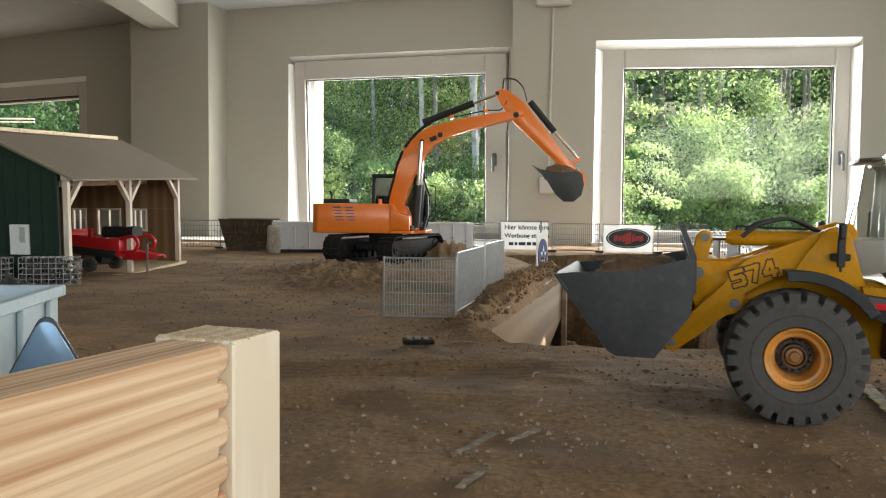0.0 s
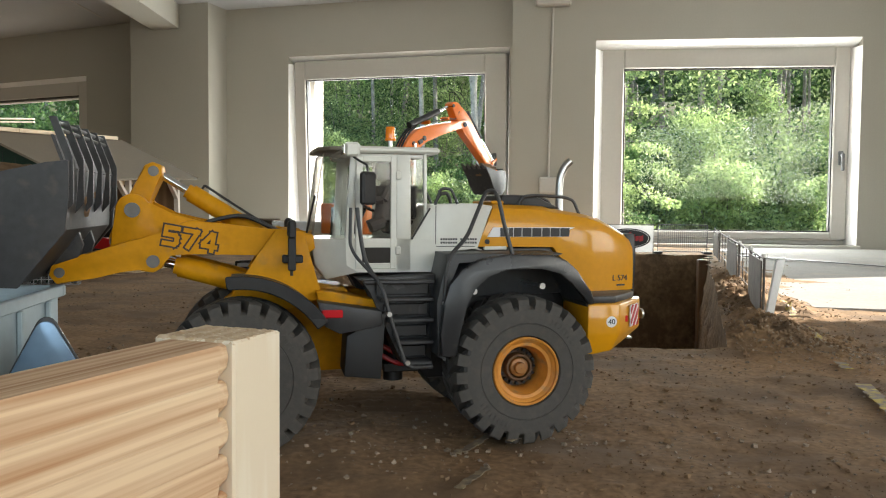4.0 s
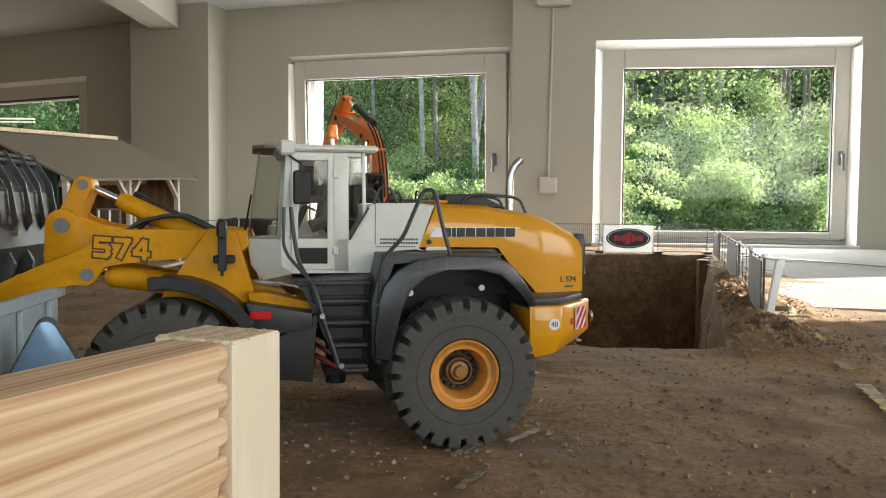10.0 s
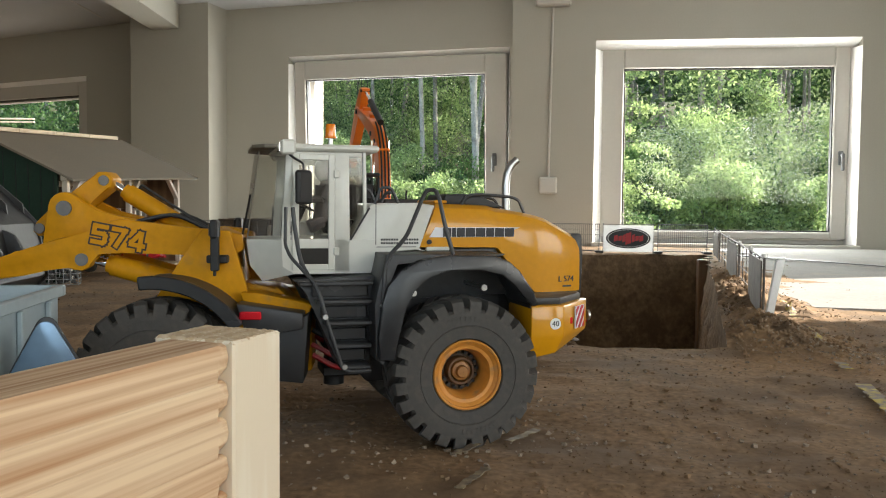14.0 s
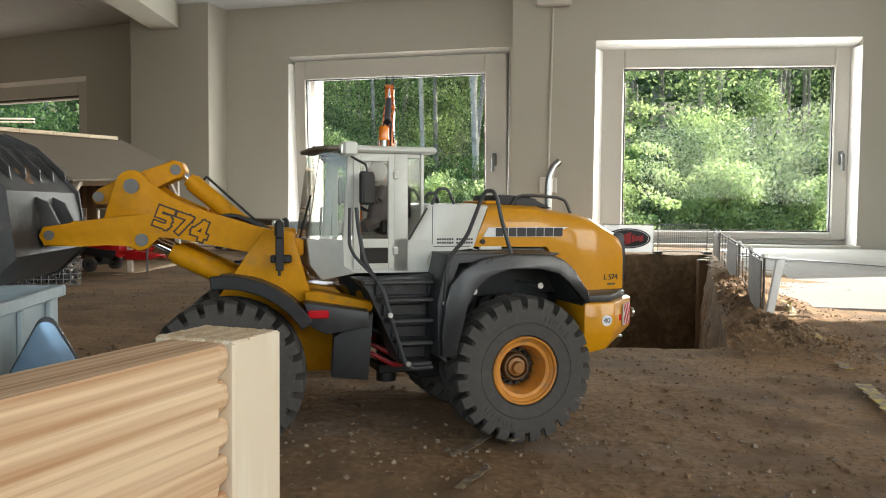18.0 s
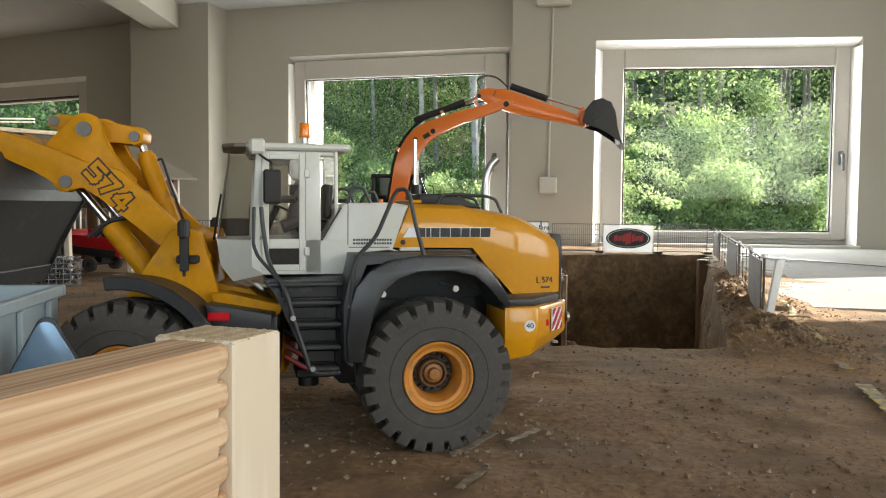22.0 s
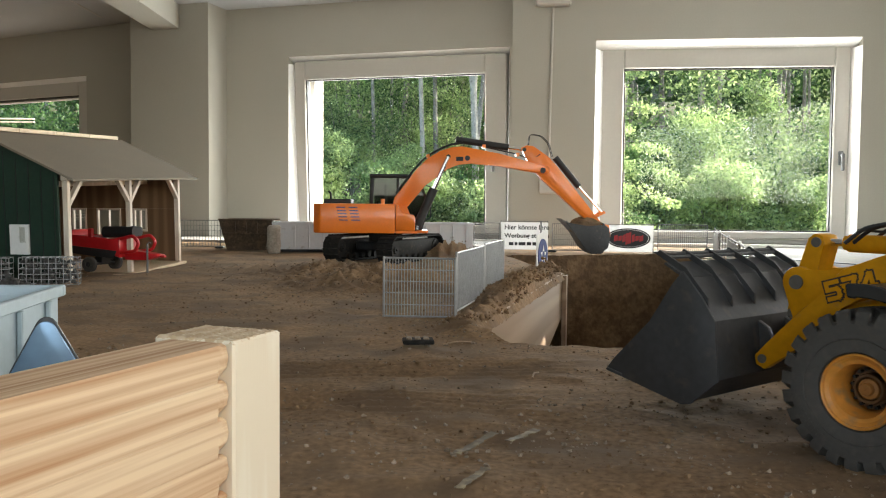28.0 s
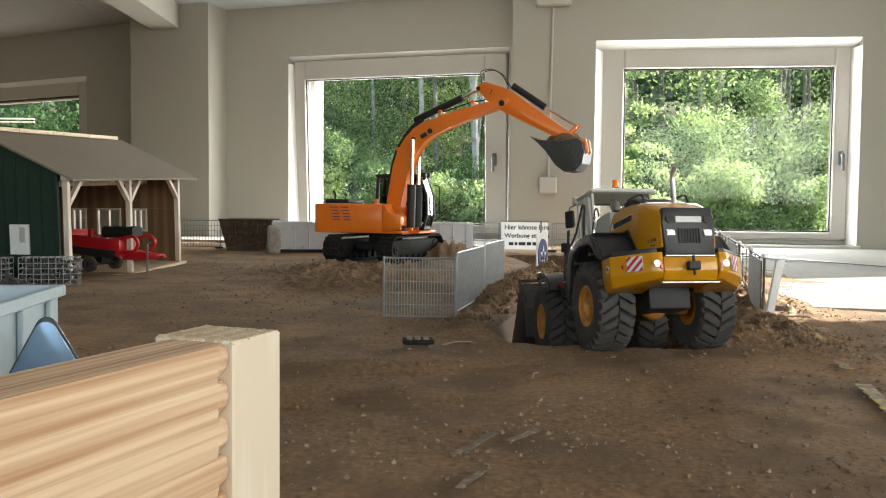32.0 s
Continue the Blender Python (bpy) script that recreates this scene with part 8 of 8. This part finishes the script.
# far wood
cs, rs = [], []
for k in range(260):
    x, y = frng.uniform(-16, 16), frng.uniform(20, 30)
    cs.append((x, y, slope(x, y) + frng.uniform(0.2, 6.5)))
    q = frng.uniform(0.6, 1.3)
    rs.append((q, q, q * 0.7))
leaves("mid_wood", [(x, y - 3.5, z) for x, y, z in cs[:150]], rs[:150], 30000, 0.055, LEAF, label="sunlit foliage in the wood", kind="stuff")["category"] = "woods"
leaves("far_wood", cs, rs, 60000, 0.1, LEAF_SHADED, label="far foliage in a leaf colour darkened for forest shade", kind="stuff")["category"] = "woods"
bm = bmesh.new()
for k in range(34):
    x, y = frng.uniform(-15, 15), frng.uniform(19, 30)
    z = slope(x, y)
    rod(bm, (x, y, z - 0.2), (x + frng.normal() * 0.2, y, z + 8), frng.uniform(0.03, 0.08), 6, 0.025, caps=False)
thing("far_trunks", bm, BARK, "distant grey tree trunks in the wood", "woods", kind="stuff")
# flat sheet whose near-black green stands in for shade between far trees
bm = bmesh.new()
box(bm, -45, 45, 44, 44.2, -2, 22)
thing("backdrop", bm, mat("shaded_wood", (0.02, 0.045, 0.014), 1.0, vary=0.7, scale=0.8, fine=5, bump=0), "sheet coloured as dark as the shaded wood behind", "backdrop", kind="structure", smooth=None)

# ---- what moves ----
STEP = 0.2
TIMES = [round(k * STEP, 2) for k in range(161)]


def smooth(rows):
    """A gliding reading of a table (time, values...) that never overshoots."""
    ts = [r[0] for r in rows]

    def read(t):
        out = []
        for c in range(1, len(rows[0])):
            v = [r[c] for r in rows]
            i = max(0, min(len(ts) - 2, next((k for k in range(len(ts) - 1) if t < ts[k + 1]), len(ts) - 2)))

            def tangent(k):
                if k == 0 or k == len(ts) - 1:
                    return 0.0
                a, b = (v[k] - v[k - 1]) / (ts[k] - ts[k - 1]), (v[k + 1] - v[k]) / (ts[k + 1] - ts[k])
                return 0.0 if a * b <= 0 else 2 * a * b / (a + b)
            h = ts[i + 1] - ts[i]
            s = max(0, min(1, (t - ts[i]) / h))
            m0, m1 = tangent(i) * h, tangent(i + 1) * h
            out.append((2 * s**3 - 3 * s**2 + 1) * v[i] + (s**3 - 2 * s**2 + s) * m0 + (-2 * s**3 + 3 * s**2) * v[i + 1] + (s**3 - s**2) * m1)
        return out
    return read


# loader: seconds, rear axle x, y, heading, bend, pitch, drop
DRIVE = smooth([
    (0.0, 0.5646, 0.7926, 161, 3.7, 0, 0), (0.5, 0.4896, 0.8153, 166.0, 8.5, 0, 0), (1.0, 0.3998, 0.8515, 167.0, 23.5, 0, 0), (1.5, 0.3218, 0.8596, 175.2, 21.6, 0, 0), (2.0, 0.2424, 0.8519, 184.5, 16, 0, 0), (2.5, 0.1647, 0.8251, 194.0, 2.0, 0, 0), (3.0, 0.0941, 0.8012, 195.2, -0.7, 0, 0), (3.5, 0.0525, 0.7947, 194.3, -2, 0, 0),
    (5.5, 0.039, 0.7935, 193, -2.6, 0, 0), (6.0, 0.0405, 0.794, 193, -2.6, 0, 0), (6.5, -0.006, 0.776, 192.8, -4, 0, 0), (7.0, -0.003, 0.777, 192.8, -4, 0, 0), (12.5, -0.003, 0.777, 192.8, -4, 0, 0),
    (13.0, -0.005, 0.776, 195.5, -11, 0, 0), (14.5, -0.005, 0.776, 195.5, -11, 0, 0), (16.3, 0.0395, 0.795, 198, -9.7, 0, 0), (18.6, 0.0395, 0.795, 198, -9.7, 0, 0), (19.0, -0.0036, 0.7755, 195.5, -11.9, 0, 0),
    (19.5, -0.034, 0.762, 193.5, -11, 0, 0), (20.0, -0.0256, 0.7653, 193.7, -11, 0, 0), (23.0, -0.0257, 0.7655, 193.8, -10, 0, 0), (23.5, -0.028, 0.764, 189, -2, 0, 0), (24.0, -0.0006, 0.7718, 180.3, 12, 0, 0),
    (24.5, 0.057, 0.778, 170.5, 21.5, 0, 0), (25.0, 0.1512, 0.7693, 166.3, 19.1, 0, 0), (25.5, 0.251, 0.7503, 155.7, 20, 0, 0), (26.2, 0.38, 0.715, 152, 12, 0, 0), (26.9, 0.52, 0.62, 153, -10, 0, 0), (27.5, 0.578, 0.568, 155.9, -23.7, 0, 0),
    (28.0, 0.5489, 0.5371, 147, -18, 0, 0), (29.0, 0.4895, 0.5898, 137.7, -20.3, 0, 0), (29.5, 0.425, 0.672, 124, -11, 0, 0), (30.0, 0.368, 0.7536, 116, -17, 0, 0), (30.5, 0.3331, 0.8223, 109, -8, 0, 0),
    (31.0, 0.3199, 0.9358, 104.1, -5, 0.5, 0.001), (31.5, 0.301, 1.06, 102.5, -4, 8, -0.001), (32.0, 0.297, 1.18, 101, -3.5, 13, 0.001)])
# arm, crank lean, bucket
LIFT = smooth([
    (0.0, -26.6, 11, 1), (0.5, -17.4, 12, 3), (1.0, -11.4, 13, 3), (1.5, -11.5, 14, 2), (2.0, -10, 16, 2), (2.5, -5.5, 18, 1), (3.0, -2.4, 20, 1), (3.5, 1.8, 24, 2), (6.0, 1, 25, 2), (8.0, 0, 24, 0), (8.5, -7, 18, -4), (9.0, -8.6, 17, -5), (9.5, -8, 17, -6), (10.0, -4.5, 21, -8),
    (10.5, 1, 28, -15), (11.0, 4, 33, -22), (12.0, 2.5, 42, -38), (13.0, 2, 48, -45), (14.0, 2.2, 49, -47), (14.5, 4, 51, -47), (16.5, 5.8, 58, -47), (17.2, 6.3, 60, -46), (18.0, 11.5, 66, -44), (18.5, 12, 67, -46), (19.0, 13.8, 70, -58), (20.0, 12.4, 72, -68), (20.5, 12.7, 76, -80), (21.0, 23, 84, -98),
    (21.5, 33.5, 92, -112), (22.0, 39, 97, -116), (22.5, 40, 98, -75), (23.0, 40, 96, -30), (23.5, 38, 90, -30), (24.0, 28, 78, -33), (24.5, 16.3, 65, -25), (25.0, -1, 41, -20), (25.5, -14.4, 22, -27), (26.2, -20, 16, -30), (27.5, -22.9, 16, -37),
    (28.0, -26, 14, -41), (29.0, -27.5, 14, -42), (32.0, -28, 14, -38)])
# excavator: slew, boom, stick, bucket
DIG = smooth([
    (0.0, -8, 39, -45, 0), (1.0, -8, 38.3, -42, 0), (2.0, -6, 38.5, -42, 0), (2.5, 12, 39, -40, 0), (3.0, 30, 40, -36, 0), (3.5, 41, 39, -38, 0), (5.0, 78, 44, -40, 0), (6.0, 94, 46.5, -42, 10), (7.0, 106, 46, -42, 60), (9.0, 119, 43, -38, 90),
    (12.0, 117, 45, -40, 95), (14.0, 108, 47.5, -45, 92), (17.0, 108, 47.5, -50, 90), (18.0, 92, 49, -50, 88), (18.5, 78, 49, -47, 88), (19.0, 55, 49.5, -42, 88), (20.0, 35, 45.5, -28, 92), (21.0, 14, 47, -33, 108), (21.5, 4, 46.5, -30, 130),
    (22.0, -4, 45, -13, 156), (22.5, 0, 42, -7, 150), (23.0, 0, 26, -30, 144), (23.5, 2, 13, -33, 130), (24.0, 3, 3.5, -42, 118), (24.5, 3, 1, -45, 112), (25.5, 3, -2, -45, 100), (26.6, 3, -1, -68, 50), (27.5, 4, 8.5, -53, 15), (28.0, 2, 16, -44, 0),
    (29.0, -3, 20, -40, -4), (29.5, -6, 21, -38, -4), (30.0, -15, 21, -53, -2), (30.5, -23, 31, -42, 0), (31.0, -23, 41.5, -31, 4), (31.5, -22, 43.5, -29, 4), (32.0, -22, 43, -28, 4)])


def aim(p, q):
    """A pose at p whose x axis points to q."""
    p, q = Vector(p), Vector(q)
    return Matrix.Translation(p) @ (q - p).to_track_quat("X", "Z").to_matrix().to_4x4()


def motions():
    rows = {}

    def key(ob, t, m):
        rows.setdefault(ob, []).append((t, m))

    roll = [0.0, 0.0]
    last = None
    for t in TIMES:
        x, y, th, al, pitch, drop = DRIVE(t)
        be, lean, gam = LIFT(t)
        base = pose(x, y, drop, 0, 0, th) @ pose(0, 0, 0, 0, pitch, 0)
        key(LOADER, t, base)
        key(DOLL, t, base)
        front = pose(LR, 0, 0, 0, 0, al) @ pose(LF, 0, 0)
        key(LP["front"], t, front)
        arm = front @ pose(PIVOT[0], 0, PIVOT[1], 0, -be, 0)
        key(LP["arm"], t, arm)
        crank = front @ pose(*(pose(PIVOT[0], 0, PIVOT[1], 0, -be, 0) @ Vector((A_PM[0], 0, A_PM[1]))), 0, -lean, 0)
        key(LP["crank"], t, crank)
        tip = pose(PIVOT[0], 0, PIVOT[1], 0, -be, 0) @ Vector((A_TIP[0], 0, A_TIP[1]))
        bucket = front @ pose(tip.x, 0, tip.z, 0, -gam, 0)
        key(LP["bucket"], t, bucket)
        top = crank @ Vector((0, 0, 0.036))
        foot = front @ Vector((-0.02, 0, 0.168))
        key(LP["tilt"], t, aim(foot, top))
        key(LP["tilt_rod"], t, aim(top, top * 2 - foot))
        for s, nm in ((0.02, "lift_left"), (-0.02, "lift_right")):
            a = front @ Vector((-0.012, s, 0.128))
            b = arm @ Vector((A_LIFT[0], s, A_LIFT[1]))
            key(LP[nm], t, aim(a, b))
            key(LP[nm + "_rod"], t, aim(b, b * 2 - a))
        # wheels roll by the way that their axles go
        ends = (base.translation.copy(), (base @ front).translation.copy())
        dirs = (base.to_3x3() @ Vector((1, 0, 0)), (base @ front).to_3x3() @ Vector((1, 0, 0)))
        if last:
            for k in (0, 1):
                roll[k] += math.degrees((ends[k] - last[k]).dot(dirs[k]) / 0.062)
        last = ends
        for w, f, s in LP["wheels"]:
            hub = (front if f else Matrix.Identity(4)) @ pose(0, s * SIDE, 0.0615)
            key(w, t, hub @ pose(0, 0, 0, 0, roll[f], 0) @ (pose(0, 0, 0) if s > 0 else pose(0, 0, 0, 0, 0, 180)))
        # soil in the bucket slides into the container
        if t <= 20.6:
            key(LOAD, t, base @ bucket @ pose(0.036, 0, 0.055, 0, 2, 0))
        elif t >= 21.6:
            key(LOAD, t, pose(-0.47, 0.60, 0.098, 0, 0, 190))
        # excavator
        psi, bo, st, bu = DIG(t)
        house = pose(0, 0, 0, 0, 0, psi)
        key(XP["house"], t, house)
        ba, sa = radians(bo), radians(st)
        boom = house @ pose(E_PIV[0], 0, E_PIV[1], 0, -(bo - math.degrees(E_REST)), 0)
        key(XP["boom"], t, boom)
        bx, bz = E_PIV[0] + E_BOOM * math.cos(ba), E_PIV[1] + E_BOOM * math.sin(ba)
        stick = house @ pose(bx, 0, bz, 0, -st, 0)
        key(XP["stick"], t, stick)
        sx, sz = bx + E_STICK * math.cos(sa), bz + E_STICK * math.sin(sa)
        scoop = house @ pose(sx, 0, sz, 0, -bu, 0)
        key(XP["bucket"], t, scoop)
        a, b = boom @ Vector((0.2, 0, 0.252)), stick @ Vector((-0.1, 0, 0.006))
        key(XP["stick_cyl"], t, aim(a, b))
        key(XP["stick_rod"], t, aim(b, b * 2 - a))
        for s, nm in ((0.029, "boom_left"), (-0.029, "boom_right")):
            a, b = house @ Vector((0.11, s, 0.118)), boom @ Vector((0.172, s, 0.19))
            key(XP[nm + "_cyl"], t, aim(a, b))
            key(XP[nm + "_rod"], t, aim(b, b * 2 - a))
        world_scoop = EXC.matrix_basis @ scoop @ pose(-0.05, 0, 0.002)
        if t <= 6.2:
            key(SCOOP, t, world_scoop)
        elif t >= 7.0:
            key(SCOOP, t, pose(-0.5, 3.605, 0.055))
        if t >= 27.2:
            key(SCOOP_B, t, world_scoop)
        elif t <= 26.4:
            key(SCOOP_B, t, pose(0.42, 2.95, -0.3))
    for ob, r in rows.items():
        walk(ob, r)


motions()
